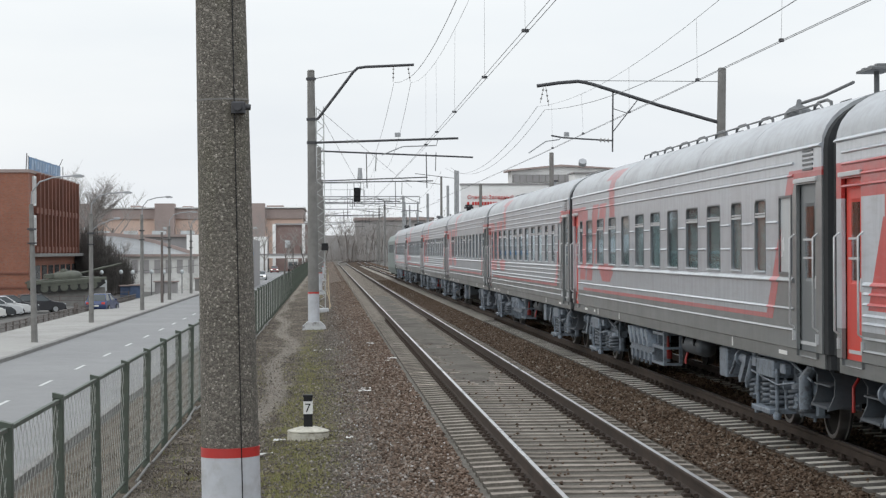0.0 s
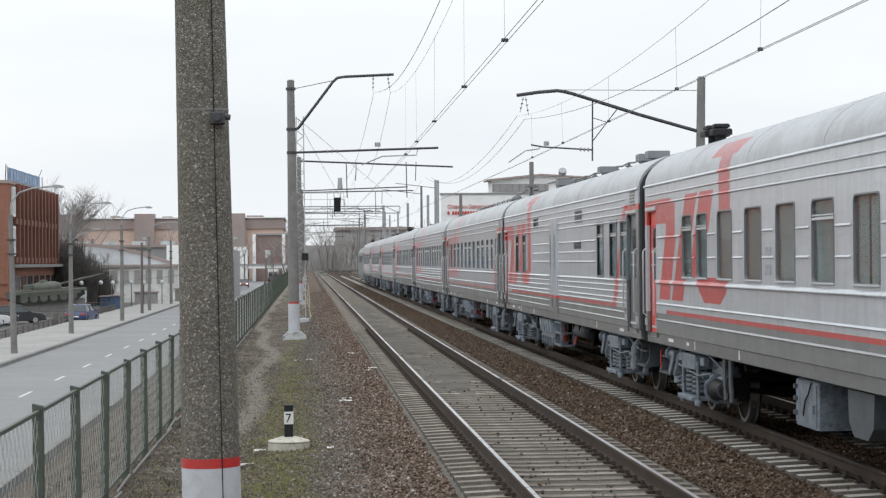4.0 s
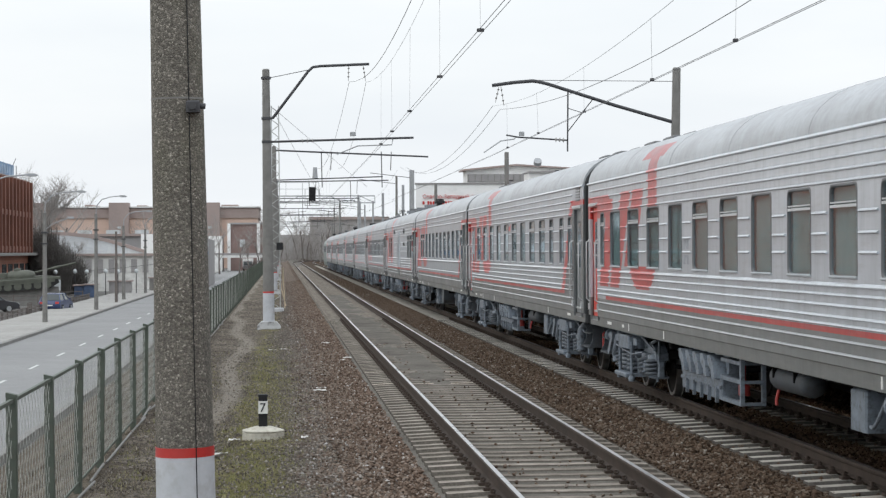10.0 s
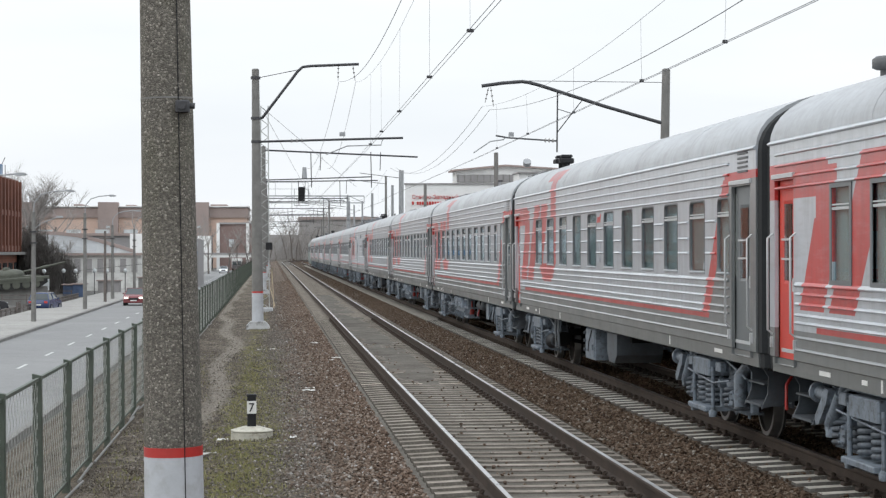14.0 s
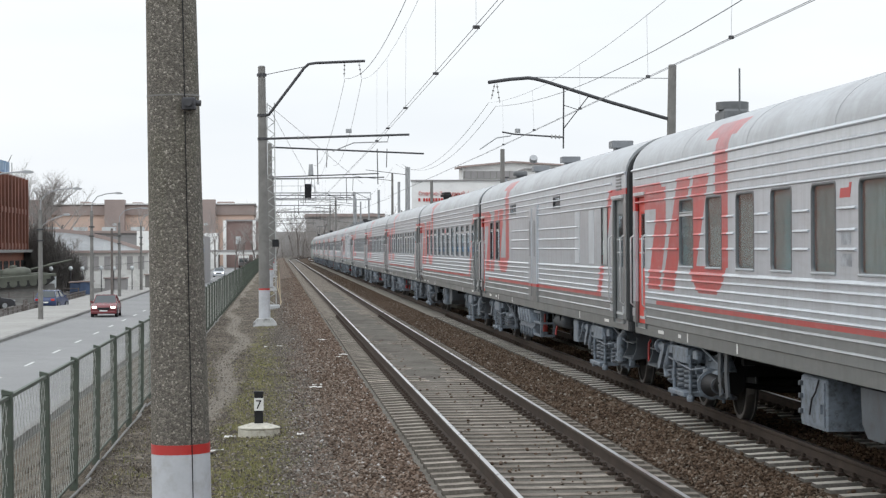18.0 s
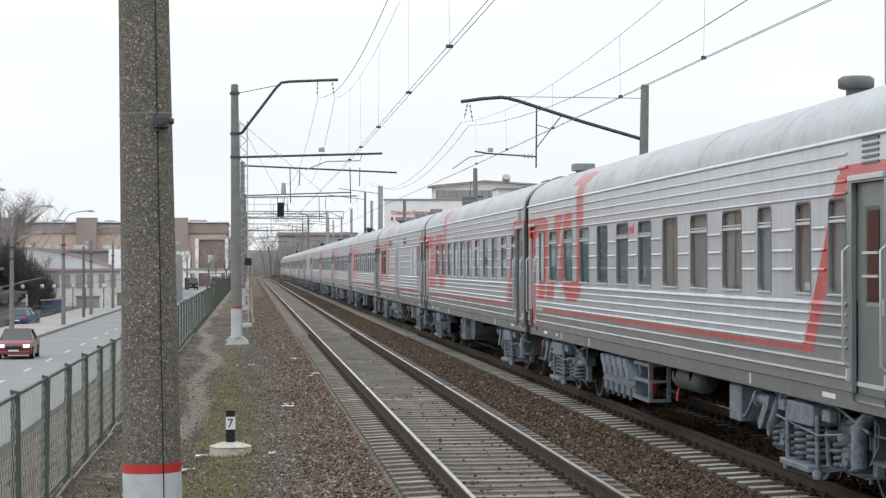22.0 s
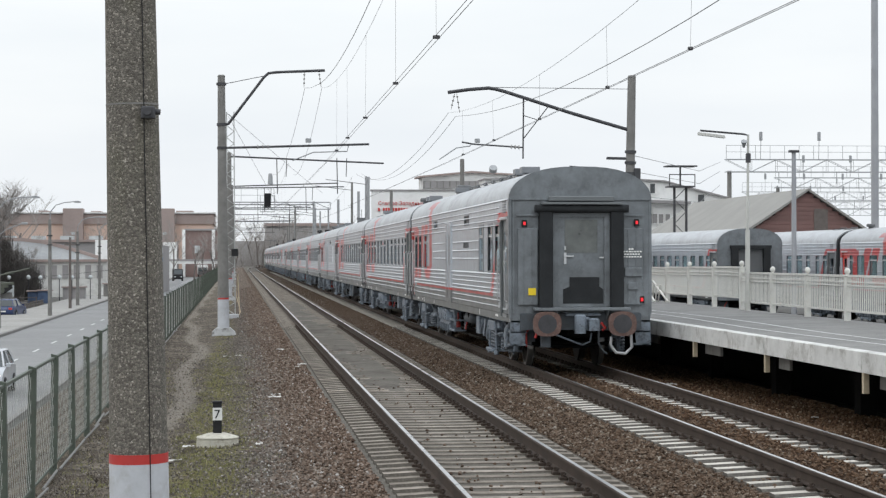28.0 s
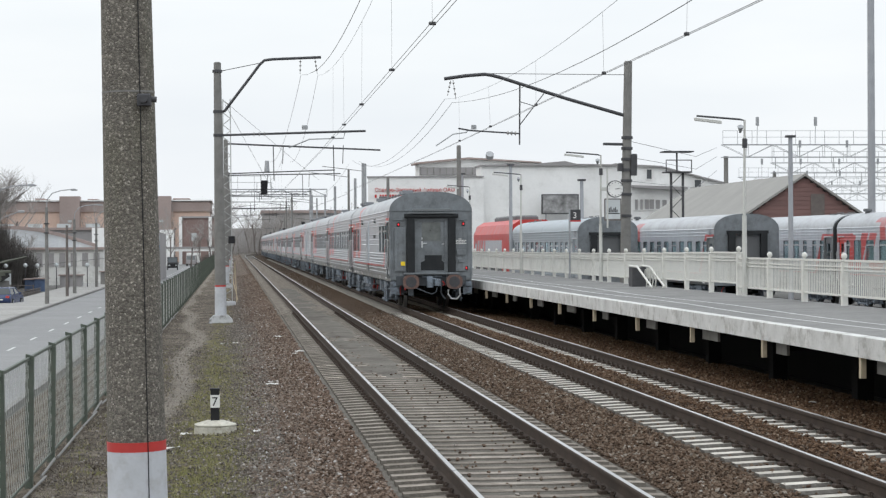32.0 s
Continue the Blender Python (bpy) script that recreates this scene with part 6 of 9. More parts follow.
def locomotive():
    loco = thing("electric_locomotive", "grey-green electric locomotive with a raised pantograph, hauling the train", "locomotive")
    m = mat("loco_paint", (0.2, 0.24, 0.23), 0.5, var=0.2, scale=1, fine=10)
    g = Geo()
    out = [(1.4, 0.5), (1.52, 1.0), (1.52, 3.3), (1.3, 3.75), (0.8, 3.95), (-0.8, 3.95), (-1.3, 3.75), (-1.52, 3.3), (-1.52, 1.0), (-1.4, 0.5)]
    g.prism(out, "y", -10.4, 9.2)
    n = len(out)
    nose = [(x * 0.86, 0.5 + (z - 0.5) * 0.9) for x, z in out]
    v = [(x, 9.2, z) for x, z in out] + [(x, 10.6, z) for x, z in nose]
    g.faces(v, [(i, (i + 1) % n, n + (i + 1) % n, n + i) for i in range(n)])
    g.face(v[n:])
    part("body", g, m, loco)
    for y in (-9.6, 8.2):
        part("cab_window", Geo().box(-1.53, -1.5, y, y + 1.0, 2.3, 3.1), M_WINFRAME, loco)
    for i in range(5):
        part("louvre", Geo().box(-1.535, -1.5, -6.5 + i * 2.6, -4.9 + i * 2.6, 2.3, 3.0), M_UNDER, loco)
    p = Geo()
    p.box(-0.6, 0.6, -8.0, -6.2, 4.0, 4.12)
    p.tube([(-0.5, -6.4, 4.15), (-0.45, -8.4, 5.0), (-0.4, -7.0, 5.85)], 0.035, 5)
    p.tube([(0.5, -6.4, 4.15), (0.45, -8.4, 5.0), (0.4, -7.0, 5.85)], 0.035, 5)
    p.tube([(-0.9, -7.0, 5.8), (-0.6, -7.0, 5.9), (0.6, -7.0, 5.9), (0.9, -7.0, 5.8)], 0.04, 5)
    part("pantograph", p, M_ROOFKIT, loco)
    for y in (-3, 0, 3, 6):
        part("roof_box", Geo().box(-0.7, 0.7, y - 0.6, y + 0.6, 3.95, 4.3, c=0.05), M_ROOFKIT, loco)
    for y in (-6.5, 6.5):
        b = part("bogie", Geo().box(-1.25, 1.25, y - 2.3, y + 2.3, 0.35, 0.9, c=0.1), M_UNDERSHADE, loco)
        for d in (-1.6, 0, 1.6):
            part("wheel", Geo().cyl((-0.87, y + d, 0.6), (-0.73, y + d, 0.6), 0.6, n=20), M_WHEEL, b)
    return loco


LOCO = locomotive()

# ---- masts and overhead line ----
k = Nodes("exposed_aggregate")
cell = k.voronoi(90.0)
sp = k.n.new("ShaderNodeSeparateColor")
k.l.new(cell, sp.inputs[0])
c_ag = k.ramp(sp.outputs[0], [(0.0, (0.085, 0.077, 0.066)), (0.5, (0.14, 0.128, 0.112)), (0.86, (0.195, 0.18, 0.158)), (0.96, (0.3, 0.275, 0.24)), (1.0, (0.42, 0.39, 0.35))])
c_ag = k.mix(0.6, c_ag, k.ramp(k.noise(1.5, 5), [(0.3, (0.7, 0.7, 0.66)), (0.7, (1.12, 1.1, 1.06))]), "MULTIPLY")
c_ag = k.mix(k.math("MULTIPLY", k.ramp(k.noise(2.2, 5, (1, 1, 0.35)), [(0.5, (0,) * 3), (0.68, (1,) * 3)]), 0.35), c_ag, (0.1, 0.1, 0.05))
k.bump(k.math("SUBTRACT", 1.0, k.voronoi(90.0, "Distance")), 0.7, 0.01)
M_AGG = k.end(c_ag, 0.9)


def mast(x, y, top, base, r0=0.21, r1=0.15, label="", band=True, foot=True, n=28, lean=0.0, skin=None, red=True, wash=1.45):
    """Spun-concrete catenary mast, tapering, with a painted foot."""
    t = thing("catenary_mast", label or "grey concrete catenary mast with whitewashed foot", "mast", pose(x, y, 0, 0, lean, 0), group="catenary masts")

    def rad(z):
        return r0 + (r1 - r0) * (z - base) / (top - base)
    g = Geo()
    zb = base + wash if band else base
    g.cyl((0, 0, zb), (0, 0, top), rad(zb), r1, n)
    part("shaft", g, skin or M_CONCRETE, t)
    if band:
        part("painted_foot", Geo().cyl((0, 0, base - 0.5), (0, 0, zb - (0.06 if red else 0.0)), rad(base) + 0.003, rad(zb) + 0.003, n), M_WHITEWASH, t, "whitewashed foot of the mast")
    if band and red:
        part("red_band", Geo().cyl((0, 0, zb - 0.06), (0, 0, zb + 0.005), rad(zb) + 0.004, rad(zb) + 0.004, n), M_REDPAINT, t, "red painted band")
    if foot:
        f = Geo()
        f.prism([(-0.44, -0.85), (0.45, -0.85), (0.46, -0.52), (0.43, -0.44), (0.27, -0.28), (-0.27, -0.28), (-0.43, -0.43), (-0.45, -0.53)], "y", -0.45, 0.45)
        part("foundation", f, M_CHIPPED, t, "chipped whitewashed concrete foundation block")
    part("cap", Geo().cyl((0, 0, top - 0.02), (0, 0, top + 0.04), r1 + 0.01, r1 - 0.03, n), M_CONCRETE, t)
    return t


def collar(t, z, r, m=None):
    part("collar", Geo().cyl((0, 0, z - 0.05), (0, 0, z + 0.05), r, n=16), m or M_STEEL_DARK, t)


def insulator_string(p, q, n=4, wide=0.09):
    p, q = Vector(p), Vector(q)
    g = Geo()
    g.cyl(p, q, 0.012, n=5)
    for i in range(n):
        a = p.lerp(q, (i + 0.6) / (n + 0.6))
        d = (q - p).normalized()
        g.cyl(a - d * 0.02, a + d * 0.03, wide, wide * 0.55, n=8)
    return g


# near mast, close to the camera
M_NEAR = mast(-0.644, 13.9, 9.4, -0.37, 0.2085, 0.1265, "speckled exposed-aggregate concrete mast with white foot and red band", lean=-1.0, n=48, skin=M_AGG)
w = Geo()
for z0, z1 in zip((-0.8, 1.0, 3.0, 5.0, 7.0), (1.0, 3.0, 5.0, 7.0, 9.0)):
    w.cyl(*[(0.085, -math.sqrt((0.2115 - 0.0084 * (z + 0.37)) ** 2 - 0.085 ** 2) - 0.003, z) for z in (z0, z1)], 0.0035, n=5)
part("earth_wire", w, M_BLACK, M_NEAR)
kb = Geo()
kb.cyl((0.11, -0.13, 3.385), (0.11, -0.25, 3.385), 0.026, n=10)
kb.box(0.065, 0.16, -0.21, -0.1, 3.345, 3.425, c=0.01)
kb.cyl((0.135, -0.16, 3.39), (0.195, -0.16, 3.385), 0.02, n=8)
part("bolt", kb, M_STEEL_DARK, M_NEAR)
bandg = Geo().cyl((0, 0, 3.44), (0, 0, 3.452), 0.1785, 0.1784, n=48)
part("strap", bandg, M_CONCRETE, M_NEAR)

# mast beside the line with two arms over the near track
m2 = mast(-0.5, 78, 9.36, -0.36, 0.226, 0.14, lean=-0.47, wash=1.22)
for z in (9.05, 7.5, 6.6):
    collar(m2, z, 0.19)
arm = Geo()
arm.tube([(0.12, 0, 7.5), (0.25, 0, 7.52), (1.2, 0, 8.75), (1.62, 0, 9.3), (1.8, 0, 9.46), (2.1, 0, 9.5), (3.97, 0, 9.57)], 0.055, 8)
part("cantilever", arm, M_STEEL_DARK, m2)
part("stay", Geo().tube([(0.1, 0, 9.05), (1.6, 0, 9.35)], 0.014, 5), M_STEEL_DARK, m2)
bar = Geo()
bar.tube([(0.12, 0, 6.6), (5.65, 0, 6.72)], 0.045, 7)
part("bracket", bar, M_STEEL_DARK, m2)
part("bracket_insulator", insulator_string((1.25, 0, 6.63), (1.95, 0, 6.645), 3), M_PORC, m2)
reg = Geo().tube([(4.85, 0, 6.68), (4.8, 0, 6.45), (3.5, 0.2, 6.43), (2.7, 0.4, 6.12)], 0.022, 6)
part("registration_arm", reg, M_GALV, m2)
for xa, xb in ((3.18, 3.16), (3.74, 3.82)):
    part("hanger", insulator_string((xa, 0, 9.5), (xb, 0, 8.92), 3, 0.045), M_PORC, m2)
part("lamp_box", Geo().box(3.2, 3.42, -0.1, 0.1, 6.8, 6.96, c=0.02), M_GALV, m2)

# farther masts on the same side with long arms over both tracks
for i, y in enumerate((142, 206, 270, 334, 398)):
    mm = mast(-0.5, y, 9.7, -0.5, 0.21, 0.15, n=12)
    a = Geo()
    z0, z1 = ((9.45, 9.0), (9.6, 9.95), (9.4, 9.4), (9.4, 9.4), (9.4, 9.4))[i]
    a.tube([(0.1, 0, z0), (10.8, 0, z1)], 0.06, 6)
    a.tube([(0.1, 0, z0 - 2.2), (8.0, 0, z0 - 2.1)], 0.04, 6)
    part("cantilever", a, M_STEEL_DARK, mm)
    for xx in (3.6, 7.8):
        part("hanger", Geo().tube([(xx - 0.3, 0, z0 - 0.1), (xx - 0.25, 0, z0 - 2.6)], 0.035, 5), M_STEEL_DARK, mm)
        part("hanger", Geo().tube([(xx + 0.4, 0, z0 - 0.1), (xx + 0.35, 0, z0 - 1.4)], 0.03, 5), M_STEEL_DARK, mm)

# mast on the platform side with its arm over the far track
mr = mast(14.42, 74, 9.1, -0.8, 0.21, 0.15, "grey concrete catenary mast behind the platform railing with cable boxes", band=False, foot=False, lean=1.1)
arm = Geo().tube([(-0.1, 0, 7.12), (-2.3, 0, 7.7), (-4.75, 0, 8.42), (-5.1, 0, 8.5), (-5.35, 0, 8.53), (-6.05, 0, 8.46), (-6.85, 0, 8.33)], 0.065, 8)
part("cantilever", arm, M_STEEL_DARK, mr)
part("stay", Geo().tube([(-0.1, 0, 8.63), (-5.2, 0, 8.56)], 0.012, 5), M_STEEL_DARK, mr)
part("hanger", Geo().tube([(-4.04, 0, 8.17), (-4.02, 0, 5.96)], 0.03, 5), M_STEEL_DARK, mr)
part("strut", Geo().tube([(-4.02, 0, 6.69), (-3.1, 0, 7.92)], 0.02, 5), M_STEEL_DARK, mr)
part("strut", Geo().tube([(-4.02, 0, 7.55), (-3.5, 0, 7.4)], 0.015, 5), M_STEEL_DARK, mr)
part("bracket", Geo().tube([(-4.0, 0, 6.37), (-5.85, 0, 6.45), (-6.3, 0, 6.52)], 0.03, 6), M_STEEL_DARK, mr)
part("registration_arm", Geo().tube([(-5.95, 0, 6.45), (-6.0, 0, 6.38), (-6.5, 0, 6.3), (-7.12, 0, 5.86)], 0.022, 6), M_GALV, mr)
part("lamp_box", Geo().box(-5.82, -5.64, -0.1, 0.1, 6.5, 6.66, c=0.02), M_GALV, mr)
part("bracket_insulator", insulator_string((-4.1, 0, 6.375), (-4.6, 0, 6.395), 3), M_PORC, mr)
part("hanger", insulator_string((-6.6, 0, 8.28), (-6.72, 0, 7.71), 3, 0.045), M_PORC, mr)
part("hanger", insulator_string((-6.52, 0, 8.29), (-6.4, 0, 7.59), 3, 0.045), M_PORC, mr)
for z in (6.3, 5.9, 5.5, 5.1, 4.7, 4.2, 3.4):
    collar(mr, z, 0.215)
boxes = Geo()
boxes.box(0.12, 0.36, -0.2, 0.12, 4.9, 5.7, c=0.03)
boxes.box(-0.34, -0.15, -0.15, 0.1, 5.05, 5.35, c=0.03)
part("cable_box", boxes, M_STEEL_DARK, mr)
part("floodlight", Geo().box(-0.9, -0.1, -0.05, 0.05, 6.0, 6.1, c=0.02), M_STEEL_DARK, mr)
for i, y in enumerate((138, 202)):
    mm = mast(15.4, y, 9.1, -0.8, 0.2, 0.15, band=False, foot=False, n=12)

# ---- wires ----
def wire(name, label, pts, r):
    g = Geo().tube(pts, r, 4)
    return whole(name, g, M_WIRE, label, "overhead wire", group="overhead wires")


def catenary(x0, sup, zs, contact_z, off, sagd):
    """Messenger wire sagging between supports, contact wire pair below and droppers."""
    for j, (ya, yb) in enumerate(zip(sup, sup[1:])):
        n = 14
        line = []
        for i in range(n + 1):
            u = i / n
            y = ya + (yb - ya) * u
            line.append((x0 + bend(y) + off * (1 - 2 * ((j + u) % 2 if (j + u) % 2 < 1 else 2 - (j + u) % 2)), y, zs - 4 * sagd * u * (1 - u)))
        wire("messenger_wire", "thin dark messenger wire of the overhead line", line, 0.0075)
        con = [(p[0], p[1], contact_z) for p in (line[0], line[n // 2], line[-1])]
        for d in (-0.02, 0.02):
            wire("contact_wire", "dark copper contact wire above the track", [(p[0] + d, p[1], p[2]) for p in con], 0.006)
        for i in (2, 4, 6, 8, 10, 12):
            p = line[i]
            part("dropper", Geo().tube([p, (p[0], p[1], contact_z)], 0.003, 3), M_WIRE, None)
            ob = bpy.context.scene.collection.objects[-1]
            tagged(ob, "thin dropper wire between messenger and contact wire", "dropper wire", "droppers")
            if i % 4 == 0:
                whole("wire_clamp", Geo().box(p[0] - 0.04, p[0] + 0.04, p[1] - 0.05, p[1] + 0.05, contact_z - 0.01, contact_z + 0.05), M_STEEL_DARK, "small clamp on the contact wire", "clamp", group="wire clamps")


def sagging(a, b, sag, n=18):
    a, b = Vector(a), Vector(b)
    return [a.lerp(b, i / n) - Vector((0, 0, 4 * sag * (i / n) * (1 - i / n))) for i in range(n + 1)]


def near_span(head, light, run_wire, gap, drops):
    """One span over the camera: heavy messenger, light second wire, twin contact wire and slanting droppers."""
    for (a, b, sag), r, words in ((head, 0.0085, "dark stranded messenger wire of the overhead line"), (light, 0.0045, "thin auxiliary wire of the overhead line")):
        wire("messenger_wire", words, sagging(a, b, sag), r)
        wire("messenger_wire", words, sagging((a[0], a[1] - 64, a[2]), a, sag), r)
    a, b = Vector(run_wire[0]), Vector(run_wire[1])
    for d in (-gap, gap):
        o = Vector((d, 0, 0))
        wire("contact_wire", "dark copper contact wire above the track", [a + o - (b - a), a + o, b + o], 0.0058)
    up = sagging(*light, 64)
    for y in drops:
        q = a.lerp(b, (y - a.y) / (b.y - a.y))
        p = min(up[8:], key=lambda v: abs(v.x / v.y - q.x / q.y))
        whole("dropper", Geo().tube([p, q], 0.003, 3), M_WIRE, "thin dropper wire between messenger and contact wire", "dropper wire", group="droppers")
        whole("wire_clamp", Geo().box(q.x - gap - 0.015, q.x + gap + 0.015, q.y - 0.04, q.y + 0.04, q.z - 0.012, q.z + 0.045, c=0.008), M_STEEL_DARK, "small clamp on the contact wire", "clamp", group="wire clamps")


near_span(((2.69, 14, 9.2), (3.0, 78, 9.0), 1.254), ((2.87, 14, 9.2), (3.54, 78, 8.99), 1.08), ((3.33, 14, 6.14), (3.51, 78, 6.14)), 0.045, (24.5, 34.3, 43.5, 54.3, 63.5, 71))
near_span(((7.81, 10, 7.6), (8.02, 74, 7.585), 1.067), ((6.145, 10, 7.7), (7.75, 74, 7.71), 1.049), ((7.45, 10, 5.86), (7.64, 74, 5.86)), 0.025, (24.0, 33.1, 40.8, 50.3, 59.6, 68))
# jumpers at the hangers and the next span of each track
wire("jumper", "slack jumper between the hangers", [(3.0, 78, 9.0), (2.85, 78, 8.93), (2.64, 78, 8.92)], 0.0085)
wire("jumper", "slack jumper between the hangers", [(3.54, 78, 8.99), (3.4, 78, 8.93), (3.28, 78, 8.92)], 0.005)
for a, b, sag in (((2.62, 78, 8.92), (2.55, 142, 8.2), 1.0), ((3.27, 78, 8.92), (3.95, 142, 8.2), 1.0), ((8.02, 74, 7.585), (8.5, 138, 8.1), 1.2), ((7.75, 74, 7.71), (8.1, 138, 8.1), 1.2)):
    wire("messenger_wire", "thin dark messenger wire of the overhead line", sagging(a, b, sag), 0.0085)
catenary(X1 + 0.36, [142, 206, 270, 334, 398, 470, 540], 9.0, 6.15, 0.15, 0.85)
catenary(X2 + 0.35, [138, 202, 266, 330, 400, 470, 540], 7.9, 5.88, 0.25, 1.17)
for x, y in ((3.51, 78), (7.64, 74)):
    for d in (-0.025, 0.025):
        wire("contact_wire", "dark copper contact wire above the track", [(x + d, y, 5.86 if x > 5 else 6.14), (x - 0.1 + d, y + 64, 5.88 if x > 5 else 6.15)], 0.0058)
wire("stay_wire", "slack stay wire between masts", [(-0.3, 78, 7.9), (3.5, 110, 6.8), (6.0, 142, 6.9)], 0.008)
wire("stay_wire", "slack stay wire between masts", [(-0.3, 78, 7.8), (2.0, 120, 6.2), (4.0, 160, 5.6)], 0.008)
for z, x in ((7.2, 15.0), (6.6, 15.2), (5.7, 15.5)):
    wire("yard_wire", "thin cable from the mast to the yard gantries", [(14.5, 74, z - 1.0), (22, 95, z - 0.7), (31.5, 130, z + 1.4)], 0.012)

M_LATTICE = mat("pale_lattice_paint", (0.42, 0.43, 0.42), 0.6, var=0.15, scale=3)
M_CREAMSTEEL = mat("cream_steel", (0.6, 0.5, 0.36), 0.6, var=0.15, scale=3)
# ---- lattice signal mast, cross gantry and signals down the line ----
lat = thing("lattice_mast", "white-painted steel lattice mast beside the line", "lattice mast", pose(-0.3, 100, -0.4, 0, 0, 0))
for sx in (-0.27, 0.27):
    for sy in (-0.27, 0.27):
        part("leg", Geo().tube([(sx * 0.86, sy * 0.86, 0), (sx * 0.66, sy * 0.66, 9.95)], 0.026, 5), M_LATTICE, lat)
lac = Geo()
for i in range(33):
    z, s = 0.3 * i, 0.232 - 0.0016 * i
    e = 1 if i % 2 else -1
    for sy in (-1, 1):
        lac.tube([(-e * s, sy * s, z), (e * s, sy * s, z + 0.3)], 0.013, 4)
        lac.tube([(sy * s, -e * s, z), (sy * s, e * s, z + 0.3)], 0.013, 4)
part("lacing", lac, M_LATTICE, lat)
part("relay_box", Geo().box(0.05, 0.38, -0.4, -0.2, 2.87, 3.23, c=0.03), M_BLACK, lat)
part("foundation", Geo().box(-0.4, 0.4, -0.4, 0.4, -0.4, 0.02, c=0.03), M_WHITEWASH, lat)
part("guy_frame", Geo().tube([(0.45, 0, 0), (0.36, 0, 2.0), (0.3, 0, 0.9), (0.5, 0, 0.1)], 0.025, 5), M_CREAMSTEEL, lat)


def gantry(x0, x1, y, z0, z1, name="signal_gantry", label="galvanised lattice gantry across the tracks", legs=(True, True), base=-0.8, step=1.4):
    t = thing(name, label, "gantry", pose(0, y, 0), group="gantries")
    ch = Geo()
    for z in (z0, z1):
        for d in (-0.35, 0.35):
            ch.box(x0, x1, d - 0.045, d + 0.045, z - 0.045, z + 0.045)
    part("chord", ch, M_GALV, t)
    lace = Geo()
    n = max(2, int((x1 - x0) / step))
    for i in range(n):
        a, b = x0 + (x1 - x0) * i / n, x0 + (x1 - x0) * (i + 1) / n
        e = i % 2
        for d in (-0.35, 0.35):
            lace.tube([(a, d, z0 if e else z1), (b, d, z1 if e else z0)], 0.03, 4)
            lace.tube([(b, d, z0), (b, d, z1)], 0.025, 4)
    part("lacing", lace, M_GALV, t)
    for on, x in zip(legs, (x0 + 0.4, x1 - 0.4)):
        if on:
            part("leg", Geo().cyl((x, 0, base), (x, 0, z0 + 0.1), 0.26, 0.22, n=12), M_CONCRETE, t)
    return t


def railing(t, x0, x1, z):
    g = Geo()
    for h in (0.7, 1.35):
        g.box(x0, x1, -0.38, -0.34, z + h - 0.02, z + h + 0.02)
    n = int((x1 - x0) / 1.5)
    for i in range(n + 1):
        x = x0 + (x1 - x0) * i / n
        g.box(x - 0.02, x + 0.02, -0.38, -0.34, z, z + 1.35)
    part("railing", g, M_GALV, t)


sg = gantry(-1.2, 9.5, 206.5, 7.3, 8.0, legs=(True, False))
railing(sg, -1.2, 3.8, 8.0)
sig = thing("railway_signal", "dark colour-light signal hanging on the gantry", "signal", pose(3.12, 206, 1.4))
part("signal_head", Geo().box(-0.34, 0.34, -0.2, 0.2, 6.1, 7.5, c=0.06), M_BLACK, sig)
part("cage", Geo().box(-0.75, 0.75, 0.25, 0.3, 5.6, 5.66).box(-0.75, -0.7, -0.3, 0.3, 5.6, 7.3).box(0.7, 0.75, -0.3, 0.3, 5.6, 7.3), M_GALV, sig)
for z in (6.35, 6.8, 7.25):
    part("hood", Geo().cyl((0, -0.2, z), (0, -0.5, z), 0.16, n=10), M_BLACK, sig)
part("top_lamp", Geo().cyl((0.3, 0, 8.4), (0.3, 0, 9.5), 0.28, 0.2, n=10), M_GALV, sig)
ms = thing("railway_signal", "mast signal showing a green light between the tracks", "signal", pose(10.6, 235, -0.8))
part("post", Geo().cyl((0, 0, 0), (0, 0, 9.0), 0.1, n=10), M_GALV, ms)
part("signal_head", Geo().box(-0.4, 0.4, -0.2, 0.2, 4.6, 6.4, c=0.06), M_BLACK, ms)
part("green_lens", Geo().cyl((0, -0.2, 5.0), (0, -0.22, 5.0), 0.16, n=10), glow("signal_green", (0.1, 0.9, 0.55), 1.5), ms)
# tangle of far masts and arms
rnd = random.Random(11)
for i in range(16):
    y = 250 + i * 22
    x = rnd.choice([-0.8, 11.5, 13.5, 15.5, 19.0]) + rnd.uniform(-0.6, 0.6)
    h = rnd.uniform(8.5, 14)
    ft = thing("far_mast", "distant grey mast by the railway", "mast", pose(x, y, -0.8), group="far masts")
    part("shaft", Geo().cyl((0, 0, 0), (0, 0, h), 0.2, 0.14, n=8), M_CONCRETE if i % 2 else M_GALV, ft)
    part("arm", Geo().tube([(0, 0, h - 1), ((5 if x < 5 else -5), 0, h - 0.4)], 0.05, 4), M_STEEL_DARK, ft)

# ---- street side ----
M_FENCEWIRE = mat("fence_wire", (0.4, 0.41, 0.385), 0.7, var=0.2, scale=3)
M_FENCEPOST = mat("fence_green", (0.075, 0.092, 0.072), 0.65, var=0.25, scale=3, dirt=(0.1, 0.085, 0.07))


